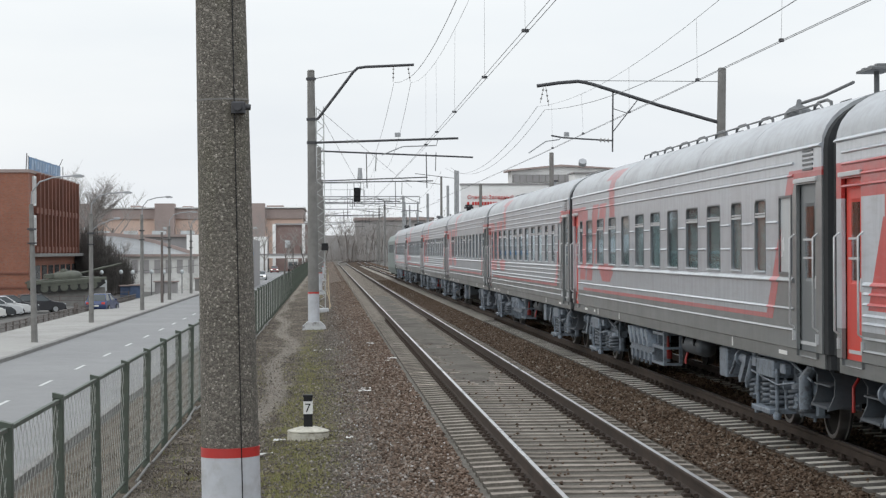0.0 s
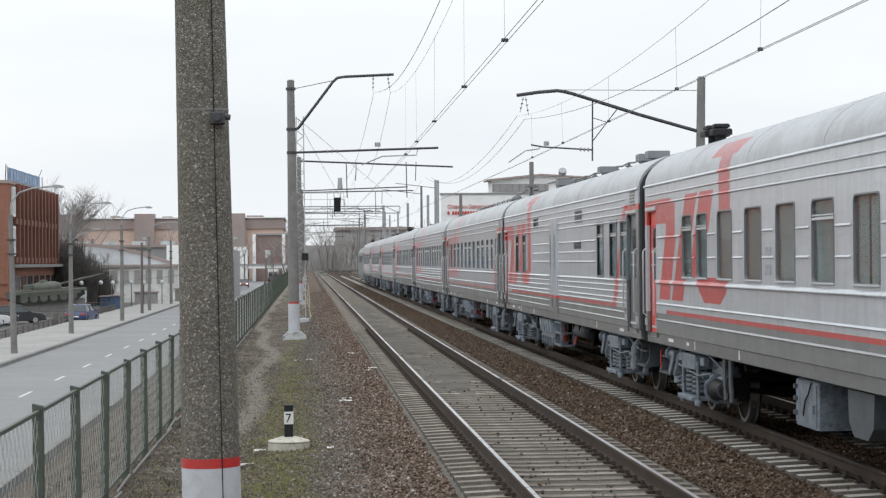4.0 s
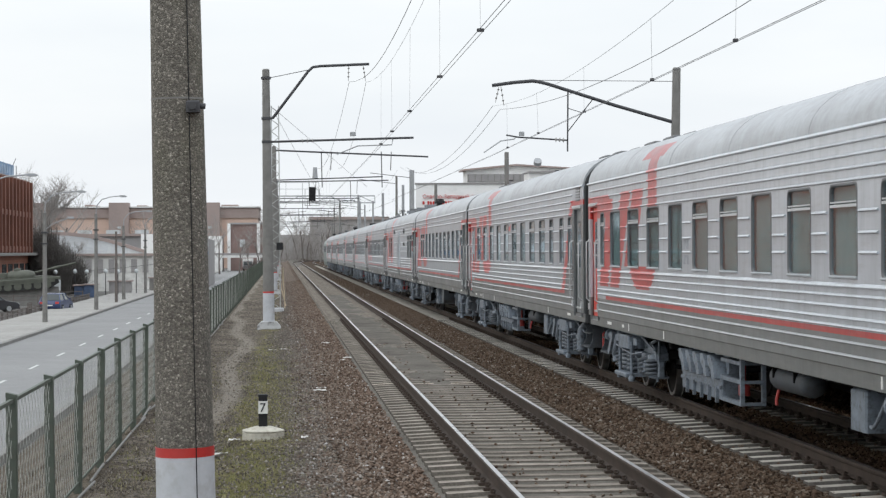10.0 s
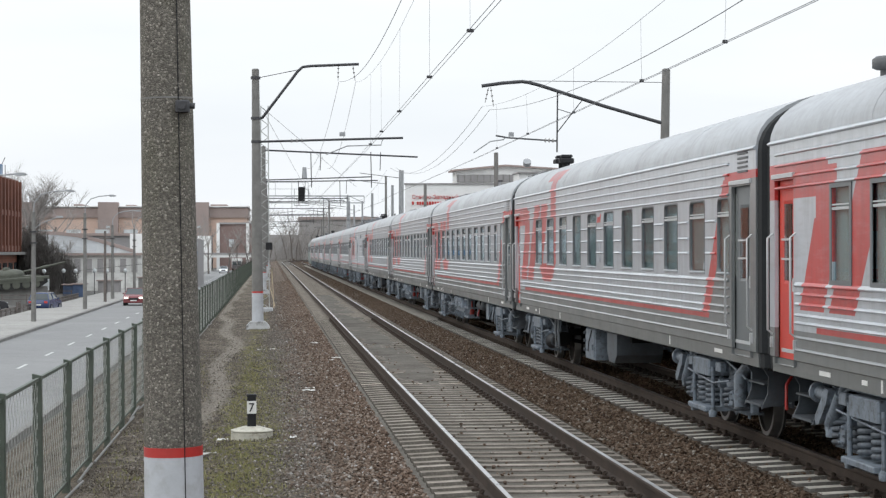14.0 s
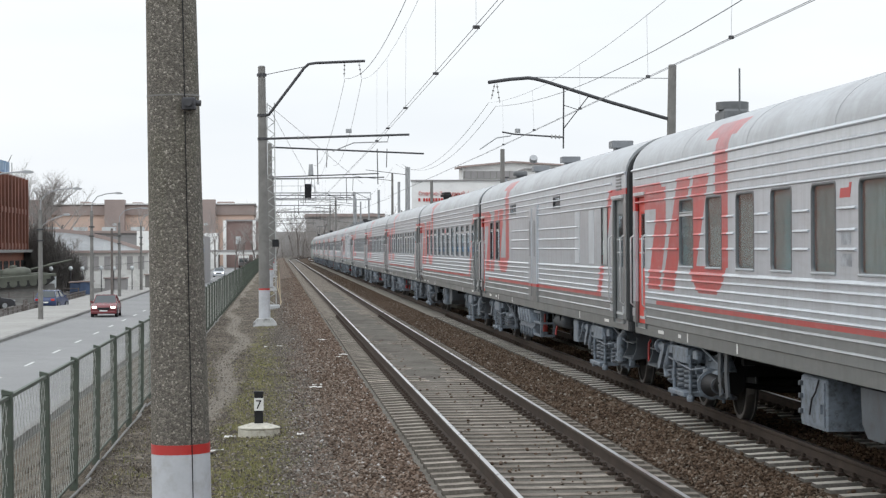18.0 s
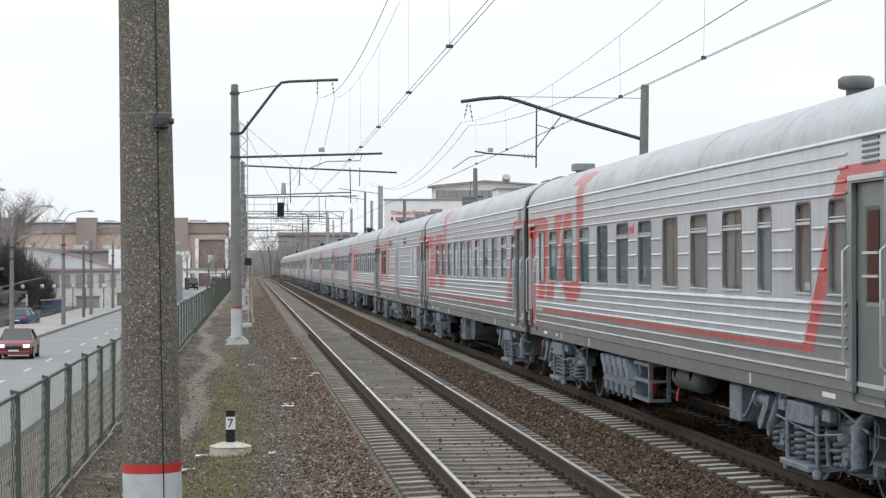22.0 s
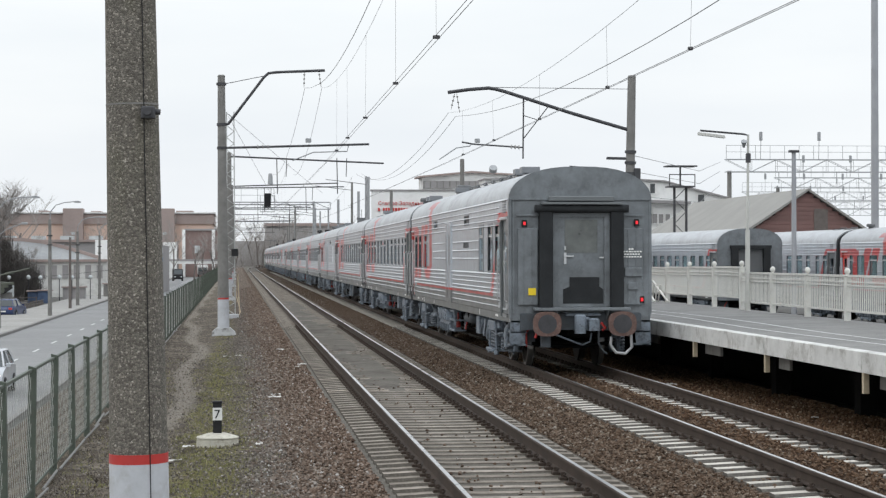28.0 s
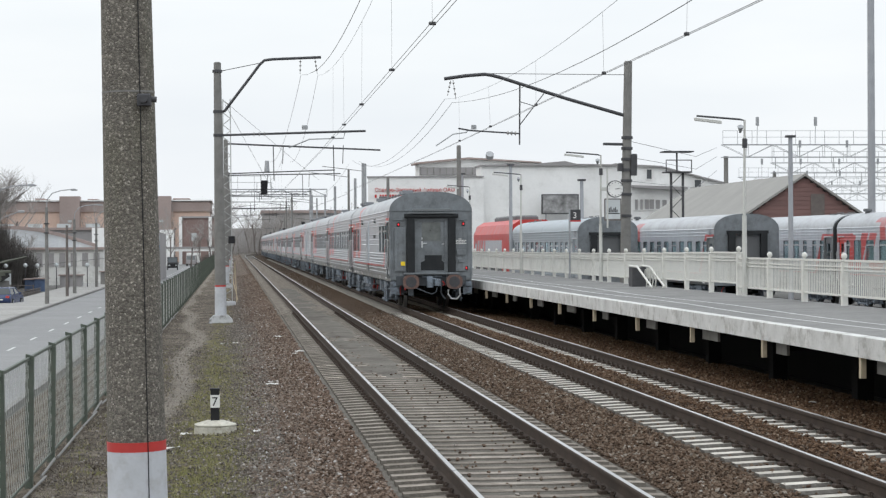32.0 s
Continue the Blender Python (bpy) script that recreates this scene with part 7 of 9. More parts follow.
def brick_mat(name, c1, c2, scale=1.0):
    k = Nodes(name)
    br = k.n.new("ShaderNodeTexBrick")
    mp = k.n.new("ShaderNodeMapping")
    mp.inputs["Rotation"].default_value = (radians(90), 0, 0)
    k.l.new(k.co, mp.inputs["Vector"])
    k.l.new(mp.outputs["Vector"], br.inputs["Vector"])
    br.inputs["Color1"].default_value, br.inputs["Color2"].default_value, br.inputs["Mortar"].default_value = (*c1, 1), (*c2, 1), (0.2, 0.17, 0.15, 1)
    br.inputs["Scale"].default_value = 1.0 * scale
    br.inputs["Brick Width"].default_value, br.inputs["Row Height"].default_value, br.inputs["Mortar Size"].default_value = 0.26, 0.077, 0.008
    col = k.mix(0.7, br.outputs["Color"], k.ramp(k.noise(0.35, 5), [(0.3, (0.8,) * 3), (0.7, (1.1,) * 3)]), "MULTIPLY")
    return k.end(col, 0.9)


M_BRICK = brick_mat("red_brick", (0.25, 0.088, 0.05), (0.31, 0.115, 0.068))
M_BRICKDARK = mat("brown_brick", (0.17, 0.07, 0.048), 0.85, var=0.2, scale=0.6, fine=14)
# far brick and greys are paled: distance haze put into the colour
M_FACTORY = mat("hazed_orange_brick", (0.6, 0.445, 0.37), 0.9, var=0.12, scale=0.08, fine=3)
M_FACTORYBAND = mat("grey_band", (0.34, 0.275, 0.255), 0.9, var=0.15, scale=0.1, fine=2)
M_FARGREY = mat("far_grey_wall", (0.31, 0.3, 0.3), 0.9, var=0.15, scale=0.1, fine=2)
M_WHITEWALL = mat("white_wall", (0.8, 0.8, 0.79), 0.85, var=0.08, scale=0.15, fine=3, dirt=(0.35, 0.34, 0.32), dirt_amount=0.3)
M_SILVERROOF = mat("silver_roof", (0.3, 0.31, 0.315), 0.45, 0.1, var=0.18, scale=0.25, fine=2)
M_DARKWIN = mat("dark_window", (0.06, 0.065, 0.07), 0.15, var=0.15, scale=0.5)
M_BLUE = mat("blue_sheet", (0.12, 0.23, 0.39), 0.5, var=0.25, scale=0.6, fine=3)
M_BARK = mat("bark", (0.15, 0.13, 0.12), 0.9, var=0.25, scale=2)
# paled so that distant crowns look hazy
M_TWIG = mat("hazed_twigs", (0.31, 0.29, 0.275), 0.9, var=0.2, scale=1)
M_BUSH = mat("dark_bush", (0.115, 0.105, 0.097), 0.95, var=0.3, scale=1)
M_SIGNPALE = mat("faded_sign_lettering", (0.3, 0.4, 0.53), 0.6, var=0.35, scale=0.8, fine=4)
M_KIOSK = mat("kiosk_blue", (0.07, 0.11, 0.2), 0.6, var=0.3, scale=1.5)
M_TANK = mat("tank_green", (0.095, 0.1, 0.08), 0.7, var=0.25, scale=1.5, fine=10)
M_TYRE = mat("tyre", (0.02, 0.02, 0.02), 0.8, var=0.2)
M_CARGLASS = mat("car_glass", (0.05, 0.06, 0.065), 0.06, var=0.1)

# fence along the top of the bank
fence = thing("mesh_fence", "dark green steel post fence with wire mesh along the embankment", "fence")
FX = -2.55
ys = [19.45 + 3.12 * i for i in range(-2, 95)]
post = Geo()
post.box(-0.05, 0.05, -0.05, 0.05, -0.75, 1.02, c=0.008)
post.prism([(-0.05, 1.02), (0.05, 1.02), (0.05, 1.05), (-0.05, 1.075)], "y", -0.05, 0.05)
post_me = post.mesh("post", M_FENCEPOST)
panel = Geo()
panel.box(-0.018, 0.018, 0.05, 3.07, 0.985, 1.02)
panel.box(-0.012, 0.012, 0.05, 3.07, -0.5, -0.47)
panel_me = panel.mesh("rail", M_FENCEPOST)
mesh = Geo()
step = 0.12
n = int(3.02 / step)
for i in range(n + 1):
    y = 0.06 + i * step
    zig = [(0.0, y + (0.058 if (j + i) % 2 else -0.058), -0.47 + j * 0.145) for j in range(11)]
    mesh.tube(zig, 0.0028, 3)
mesh_me = mesh.mesh("wire_mesh", M_FENCEWIRE)
for i, y in enumerate(ys):
    part("post", post_me, None, fence, m=pose(FX, y, RND.uniform(-0.02, 0.01), RND.uniform(-0.8, 0.8), RND.uniform(-0.8, 0.8), 0))
    part("rail", panel_me, None, fence, m=pose(FX, y, 0))
    if i < 48:
        part("wire_mesh", mesh_me, None, fence, m=pose(FX, y, 0))
for i in range(30):
    y = 17 + i * 2.4
    part("footing", Geo().tube([(FX + 0.06, y, -0.58), (FX + 0.08 + 0.05 * (i % 2), y + RND.uniform(1.6, 2.5), -0.56 + 0.03 * (i % 3))], 0.02, 6), M_KERB, fence)

# kilometre post on its white disc
kp = thing("distance_post", "short black and white picket post on a white concrete disc", "distance post", pose(-0.305, 32.4, -0.545))
disc = Geo().lathe([(0.335, -0.1), (0.34, -0.03), (0.335, 0.07), (0.315, 0.078), (0.315, 0.088), (0.34, 0.095), (0.33, 0.11), (0.14, 0.165), (0.0, 0.17)], (0, 0, 0), 15, smooth=False)
part("disc", disc, mat("disc_wash", (0.52, 0.5, 0.43), 0.9, var=0.2, scale=4, fine=22, bump=0.5, dist=0.01, dirt=(0.22, 0.19, 0.15), dirt_amount=0.8), kp, "chipped cream-washed concrete disc")
part("post", Geo().box(-0.07, 0.07, -0.07, 0.07, 0.1, 0.64, c=0.008), M_BLACK, kp)
part("post_cap", Geo().box(-0.078, 0.078, -0.078, 0.078, 0.64, 0.675, c=0.01), M_BLACK, kp)
part("white_plate", Geo().box(-0.074, 0.074, -0.076, 0.074, 0.37, 0.57), M_WHITEMARK, kp, "white number plate")
seven = text_mesh("7", 0.2, "numeral")
seven.materials.append(M_BLACK)
part("numeral", seven, None, kp, "black numeral", m=pose(-0.055, -0.08, 0.4, 90, 0, 0))


def street_lamp(x, y, reach=2.3, h=8.7):
    t = thing("street_lamp", "tall grey concrete street lamp with a curved arm", "street lamp", pose(x, y, -2.1), group="street lamps")
    part("pole", Geo().cyl((0, 0, 0), (0, 0, h - 1.3), 0.17, 0.11, n=12), M_CONCRETE, t)
    part("arm", Geo().tube([(0, 0, h - 1.4), (0.05, 0, h - 0.7), (0.45, 0, h - 0.2), (1.1, 0, h), (reach, 0, h + 0.08)], 0.04, 6), M_GALV, t)
    head = Geo()
    head.prism([(reach - 0.15, h + 0.04), (reach + 0.05, h - 0.03), (reach + 0.4, h - 0.02), (reach + 0.5, h + 0.05), (reach + 0.3, h + 0.13), (reach, h + 0.13)], "y", -0.14, 0.14)
    part("lamp_head", head, M_GALV, t)
    part("clamp", Geo().box(-0.2, 0.2, -0.2, 0.2, h - 2.6, h - 2.5), M_STEEL_DARK, t)
    part("clamp", Geo().box(-0.2, 0.2, -0.2, 0.2, h - 3.3, h - 3.22), M_STEEL_DARK, t)
    return t


lamp0 = street_lamp(-14.6, 102.3, 2.2, 8.25)
lamp0.matrix_basis = pose(-14.6, 102.3, -2.1, 0, -1.2, 0)
second = street_lamp(-15.05, 130.7, 2.15, 8.3)
part("arm", Geo().tube([(0, 0, 5.9), (0.5, 0, 6.3), (1.5, 0, 6.68)], 0.03, 6), M_GALV, second)
part("lamp_head", Geo().box(1.45, 1.85, -0.1, 0.1, 6.62, 6.76, c=0.03), M_GALV, second)
street_lamp(-14.3, 158.2, 1.9, 8.75)
for y, x in ((192, -14.8), (221, -14.7), (250, -14.7), (280, -14.6), (310, -14.6)):
    copy_thing(lamp0, pose(x, y, -2.1))
for y in (181, 240, 285):
    pl = thing("utility_pole", "dark wooden utility pole by the street", "pole", pose(-14.6, y, -2.1), group="utility poles")
    part("shaft", Geo().cyl((0, 0, 0), (0, 0, 6.3), 0.14, 0.1, n=10), M_BARK, pl)
    part("crossbar", Geo().box(-0.5, 0.5, -0.05, 0.05, 5.6, 5.7), M_BARK, pl)

# low guard rail between footway and car park
gr = thing("guard_rail", "low rusty guard rail beside the footway", "railing")
for i in range(40):
    y = 96 + i * 2.6
    part("post", Geo().box(-18.72, -18.64, y, y + 0.08, -2.3, -1.65), M_BARK, gr)
    g = Geo()
    for z in (-1.7, -1.95):
        g.box(-18.7, -18.66, y, y + 2.6, z, z + 0.05)
    for q in range(8):
        g.box(-18.69, -18.67, y + q * 0.32, y + q * 0.32 + 0.03, -2.2, -1.7)
    part("rail", g, M_BARK, gr)
for x0, y0, x1, y1 in ((-19, 178, -40, 178), (-19, 196, -30, 200), (-18.5, 150, -18.5, 152)):
    g = Geo()
    d = Vector((x1 - x0, y1 - y0, 0))
    n = max(2, int(d.length / 2))
    for i in range(n + 1):
        p = Vector((x0, y0, 0)) + d * (i / n)
        g.box(p.x - 0.05, p.x + 0.05, p.y - 0.05, p.y + 0.05, -2.35, -1.3)
    for z in (-1.4, -1.75):
        g.tube([(x0, y0, z), (x1, y1, z)], 0.04, 4)
    whole("pipe_railing", g, M_BARK, "low pipe railing at the car park edge", "railing", group="pipe railings")


def passenger_car(colour, name="parked_car", label="", lights=False, kind="hatch"):
    t = thing(name, label, "car")
    m = mat(name + "_paint", colour, 0.22, 0.0, var=0.06, scale=1, fine=5, spec=0.6)
    g = Geo()
    L, W = 4.3, 0.86
    low = [(-2.15, 0.35), (-2.12, 0.75), (-2.0, 0.92), (-0.95, 0.98), (1.0, 0.95), (1.9, 0.82), (2.12, 0.66), (2.15, 0.35), (1.75, 0.22), (-1.8, 0.22)]
    n = len(low)
    v = []
    for x in (-W, -W * 0.93, W * 0.93, W):
        s = 1 if abs(x) < W else 0.97
        v += [(x, y * s, 0.2 + (z - 0.2) * (1 if abs(x) < W else 0.97)) for y, z in low]
    f = []
    for j in range(3):
        f += [(j * n + i, j * n + (i + 1) % n, (j + 1) * n + (i + 1) % n, (j + 1) * n + i) for i in range(n)]
    g.faces(v, f, 0, True)
    g.face(v[:n][::-1])
    g.face(v[3 * n:])
    part("body", g, m, t)
    c = Geo()
    back = -1.95 if kind == "estate" else (-1.75 if kind == "hatch" else -1.25)
    a = [(-0.8, back, 0.95), (0.8, back, 0.95), (0.8, 1.0, 0.94), (-0.8, 1.0, 0.94)]
    b = [(-0.62, back + 0.45, 1.42), (0.62, back + 0.45, 1.42), (0.62, 0.25, 1.44), (-0.62, 0.25, 1.44)]
    c.faces(a + b, [(0, 1, 5, 4), (1, 2, 6, 5), (2, 3, 7, 6), (3, 0, 4, 7)], 0)
    part("glasshouse", c, M_CARGLASS, t)
    r = Geo()
    r.faces([(x * 1.02, y, z) for x, y, z in b] + [(x * 0.92, y * 0.95, z + 0.05) for x, y, z in b], [(4, 5, 6, 7), (0, 1, 5, 4), (1, 2, 6, 5), (2, 3, 7, 6), (3, 0, 4, 7)], 0)
    for x in (-0.72, 0.72):
        r.tube([(x * 1.1, back + 0.02, 0.96), (x * 0.88, back + 0.45, 1.42), (x * 0.88, 0.25, 1.45), (x * 1.1, 1.0, 0.95)], 0.035, 5)
        r.tube([(x * 1.13, -0.45, 0.95), (x * 0.9, -0.4, 1.43)], 0.035, 5)
    part("roof", r, m, t)
    for y in (-1.3, 1.3):
        for x in (-0.8, 0.8):
            w = part("wheel", Geo().cyl((x - 0.1, y, 0.31), (x + 0.1, y, 0.31), 0.31, n=18), M_TYRE, t)
            e = -1 if x < 0 else 1
            part("rim", Geo().cyl((x + e * 0.1, y, 0.31), (x + e * 0.11, y, 0.31), 0.2, n=12), M_GALV, w)
    for x in (-0.62, 0.62):
        part("headlight", Geo().box(x - 0.16, x + 0.16, 2.05, 2.13, 0.6, 0.74, c=0.02), M_HEAD if lights else M_FROST, t)
        part("tail_light", Geo().box(x - 0.14, x + 0.14, -2.15, -2.1, 0.68, 0.84, c=0.02), M_REDPAINT, t)
    part("grille", Geo().box(-0.4, 0.4, 2.1, 2.16, 0.5, 0.66, c=0.02), M_BLACK, t)
    part("number_plate", Geo().box(-0.26, 0.26, 2.15, 2.17, 0.38, 0.48), M_WHITEMARK, t)
    part("number_plate", Geo().box(-0.26, 0.26, -2.17, -2.15, 0.5, 0.6), M_WHITEMARK, t)
    part("bumper", Geo().box(-0.84, 0.84, 2.05, 2.19, 0.26, 0.42, c=0.04), m, t)
    for x in (-0.92, 0.92):
        part("mirror", Geo().box(x - 0.08, x + 0.08, 0.75, 0.85, 0.95, 1.07, c=0.02), m, t)
    return t


M_HEAD = glow("headlight_lit", (1.0, 0.95, 0.85), 2.2)
# parked cars in the yard, nose-in row
for i, (col, word) in enumerate((((0.62, 0.62, 0.6), "white"), ((0.05, 0.055, 0.06), "black"), ((0.55, 0.56, 0.57), "silver"), ((0.6, 0.6, 0.6), "white"), ((0.06, 0.06, 0.065), "dark grey"), ((0.04, 0.04, 0.045), "black"))):
    c = passenger_car(col, "parked_car", word + " car parked in the yard beside the brick building", kind="hatch")
    c.matrix_basis = pose(-25.2 + i * 0.16 if i < 5 else -22.9, 146.5 + i * 3.1, -2.34, 0, 0, -72)
    c["group"] = "parked cars"
blue = passenger_car((0.03, 0.05, 0.13), "parked_car", "dark blue estate car parked at the footway", kind="estate")
blue.matrix_basis = pose(-17.9, 163, -2.34, 0, 0, -8)
van = thing("dark_van", "dark van pulling out of a side street", "van", pose(-11.4, 400, -2.2))
part("body", Geo().prism([(-2.5, 0.35), (2.5, 0.35), (2.5, 1.2), (1.9, 1.4), (1.3, 2.3), (-2.4, 2.35), (-2.5, 2.2)], "x", -0.95, 0.95), M_BLACK, van)
part("windscreen", Geo().prism([(1.93, 1.38), (1.38, 2.22), (1.34, 2.2), (1.88, 1.37)], "x", -0.8, 0.8), M_CARGLASS, van)
for x in (-0.62, 0.62):
    part("headlight", Geo().box(x - 0.16, x + 0.16, 2.48, 2.53, 0.75, 0.95, c=0.02), M_FROST, van)
for x in (-0.9, 0.9):
    for y in (-1.6, 1.6):
        part("wheel", Geo().cyl((x - 0.1, y, 0.35), (x + 0.1, y, 0.35), 0.35, n=14), M_TYRE, van)
truck = thing("box_truck", "white box truck coming down the street", "truck", pose(-8.8, 450, -2.2))
part("box", Geo().box(-1.2, 1.2, -3.2, 1.4, 0.75, 2.9, c=0.04), M_WHITEMARK, truck)
part("cab", Geo().prism([(1.5, 0.5), (3.2, 0.5), (3.2, 1.3), (2.8, 2.3), (1.5, 2.35)], "x", -1.05, 1.05), M_FARGREY, truck)
part("windscreen", Geo().prism([(3.18, 1.36), (2.84, 2.2), (2.8, 2.18), (3.14, 1.35)], "x", -0.95, 0.95), M_CARGLASS, truck)
for x in (-0.95, 0.95):
    for y in (-2.0, 2.3):
        part("wheel", Geo().cyl((x - 0.12, y, 0.42), (x + 0.12, y, 0.42), 0.42, n=14), M_TYRE, truck)

# ---- brick office with ribbed street front ----
def brick_office():
    t = thing("brick_building", "three-storey red brick building with ribbed facade and rooftop sign", "building")
    x, y0, y1, z0, z1 = -27.62, 190, 225, -2.4, 9.88
    g = Geo()
    g.box(x - 40, x, y0, y1, z0, z1)
    part("wall", g, M_BRICK, t)
    part("parapet", Geo().box(x - 40.1, x + 0.12, y0 - 0.12, y1 + 0.1, z1, z1 + 0.3), M_FACTORYBAND, t)
    for i in range(1, 13):
        y = y0 + 1.6 + i * 2.7
        part("rib", Geo().box(x, x + 0.5, y, y + 0.55, 2.35, z1 + 0.1), M_BRICKDARK, t)
    for z in (2.65, 6.35):
        part("spandrel", Geo().box(x, x + 0.35, y0 + 3, y1, z - 0.2, z + 0.35), M_BRICKDARK, t)
    for i in range(12):
        for z in (3.25, 6.85):
            y = y0 + 2.3 + i * 2.75
            part("window", Geo().box(x, x + 0.1, y, y + 1.9, z, z + 2.4), M_DARKWIN, t)
    for z in (3.35, 7.05):
        w = part("window", Geo().box(x + 0.02, x + 0.14, y0 + 1.9 + 0.3, y0 + 3.6, z, z + 2.6), M_DARKWIN, t)
        fr = Geo()
        for a, b, c, d in ((2.1, 2.35, 0, 2.4), (3.45, 3.7, 0, 2.4), (2.1, 3.7, 2.4, 2.6), (2.1, 3.7, -0.2, 0.0), (2.8, 2.95, 0, 2.4)):
            fr.box(x + 0.02, x + 0.2, y0 + a, y0 + b, z + c, z + d)
        part("window_frame", fr, M_WHITEWALL, w)
    part("ledge", Geo().box(x - 0.1, x + 1.0, y0 + 0.5, y1, 2.05, 2.35), M_KERB, t)
    for i in range(7):
        part("ground_window", Geo().box(x, x + 0.08, y0 + 4 + i * 4.6, y0 + 7 + i * 4.6, -1.6, 1.2), M_DARKWIN, t)
    for z in (0.4, -0.9):
        part("ledge", Geo().box(x - 30, x, y0 - 0.08, y0, z, z + 0.18), M_BRICKDARK, t)
    for i in range(6):
        part("sign_post", Geo().box(x - 0.5, x - 0.4, y0 + 3 + i * 5, y0 + 3.1 + i * 5, z1, z1 + 1.7), M_GALV, t)
    b = Geo().box(x - 0.38, x - 0.3, y0 + 3, y0 + 25, z1 + 0.25, z1 + 1.6)
    sb = part("sign_board", b, M_BLUE, t, "weathered blue rooftop sign")
    for i in range(11):
        part("sign_bar", Geo().box(x - 0.3, x - 0.27, y0 + 4 + i * 1.9, y0 + 5.2 + i * 1.9, z1 + 0.4 + 0.12 * (i % 3), z1 + 1.4), M_SIGNPALE, sb)
    part("aerial", Geo().cyl((x - 0.6, y0 + 2.5, z1), (x - 0.5, y0 + 2.5, z1 + 1.9), 0.05, n=5), M_STEEL_DARK, t)
    part("aerial", Geo().cyl((x - 1, y0 + 24, z1), (x - 0.2, y0 + 26, z1 + 2.4), 0.04, n=5), M_STEEL_DARK, t)


brick_office()


def tank_monument():
    t = thing("tank_monument", "green battle tank monument on a grey concrete plinth", "monument", pose(-23.4, 184, -2.7, 0, 0, -72))
    # x across, y ahead (gun side)
    p = Geo()
    p.prism([(-3.2, 0), (3.4, 0), (3.2, 2.0), (-3.0, 1.5)], "x", -1.4, 1.4)
    part("plinth", p, M_KERB, t)
    part("plinth_base", Geo().box(-2.2, 2.2, -4.2, 4.4, 0.0, 0.25), M_CONCRETE, t)
    k = Matrix.Translation((0, 0, 1.72)) @ Euler((radians(4), 0, 0)).to_matrix().to_4x4()
    for e in (-1, 1):
        tr = Geo()
        tr.prism([(-3.1, 0.25), (-2.6, 0.0), (2.4, 0.0), (3.2, 0.45), (3.1, 0.8), (-3.0, 0.8)], "x", e * 1.65 - 0.28, e * 1.65 + 0.28)
        b = part("track_run", tr, M_TYRE, t, m=k)
        for i in range(6):
            part("road_wheel", Geo().cyl((e * 1.92, -2.3 + i * 0.88, 0.36), (e * 1.97, -2.3 + i * 0.88, 0.36), 0.35, n=14), M_TANK, b)
        sk = Geo().box(e * 1.7 - 0.34, e * 1.7 + 0.34, -3.3, 3.3, 0.78, 1.0, c=0.03)
        sk.box(e * 1.98 - 0.02, e * 1.98 + 0.02, -2.6, 2.8, 0.55, 0.85)
        part("fender", sk, M_TANK, t, m=k)
    hull = Geo()
    hull.prism([(-3.3, 0.45), (2.6, 0.35), (3.5, 0.8), (2.4, 1.12), (-3.2, 1.12)], "x", -1.4, 1.4)
    part("hull", hull, M_TANK, t, m=k)
    tur = Geo().lathe([(1.35, 1.1), (1.4, 1.3), (1.2, 1.58), (0.75, 1.74), (0.0, 1.78)], (0, 0.1, 0), 18)
    tur.box(-0.45, 0.45, -1.9, -1.0, 1.2, 1.6, c=0.05)
    tur.lathe([(0.32, 1.7), (0.34, 1.92), (0.0, 1.98)], (0.45, -0.2, 0), 10)
    part("turret", tur, M_TANK, t, m=k)
    part("gun_barrel", Geo().cyl((0, 1.2, 1.42), (0, 5.2, 2.05), 0.09, 0.075, n=10).cyl((0, 3.0, 1.7), (0, 3.7, 1.81), 0.13, n=10), M_TANK, t, m=k)


tank_monument()

# ---- vaulted hall, white annex, far factory ----
hall = thing("vaulted_hall", "low white hall with a curved silver metal roof", "hall")
g = Geo()
M_HALL = mat("hall_render", (0.66, 0.66, 0.64), 0.85, var=0.15, scale=0.3, fine=3, dirt=(0.22, 0.21, 0.19), dirt_amount=0.5)
g.box(-31, -15.5, 246, 285, -2.4, 2.05)
part("wall", g, M_HALL, hall)
arc = [(-33, 4.35), (-29, 4.45), (-26, 4.4), (-23.5, 4.1), (-21, 3.5), (-18.6, 2.8), (-16.6, 2.15)]
r = Geo()
for (xa, za), (xb, zb) in zip(arc, arc[1:]):
    r.face([(xa, 246, 1.95), (xb, 246, 1.95), (xb, 250, zb), (xa, 250, za)], 0, True)
part("roof", r, M_SILVERROOF, hall)
e = Geo()
for (xa, za), (xb, zb) in zip(arc, arc[1:]):
    e.prism([(xa, za - 0.02), (xb, zb - 0.02), (xb, zb + 0.42), (xa, za + 0.42)], "y", 250, 251)
part("roof_edge", e, M_FACTORYBAND, hall)
part("eave", Geo().box(-31.2, -15.4, 245.6, 246.2, 1.9, 2.2), M_FACTORYBAND, hall)
for i in range(11):
    part("window", Geo().box(-30.2 + i * 1.35, -29.5 + i * 1.35, 245.9, 246.05, -0.1, 1.5), M_FARGREY, hall)
an = thing("white_annex", "white annex with blue striped glazing", "building")
part("wall", Geo().box(-17.5, -14.6, 255, 290, -2.4, 4.6), M_WHITEWALL, an)
part("glazed_wall", Geo().box(-14.6, -9.5, 262, 290, -2.4, 4.0), M_FARGREY, an)
for i in range(5):
    part("glazing_band", Geo().box(-14.6, -9.4, 261.8, 262.0, -1.6 + i * 1.15, -1.0 + i * 1.15), M_BLUE if i % 2 else M_FROST, an)
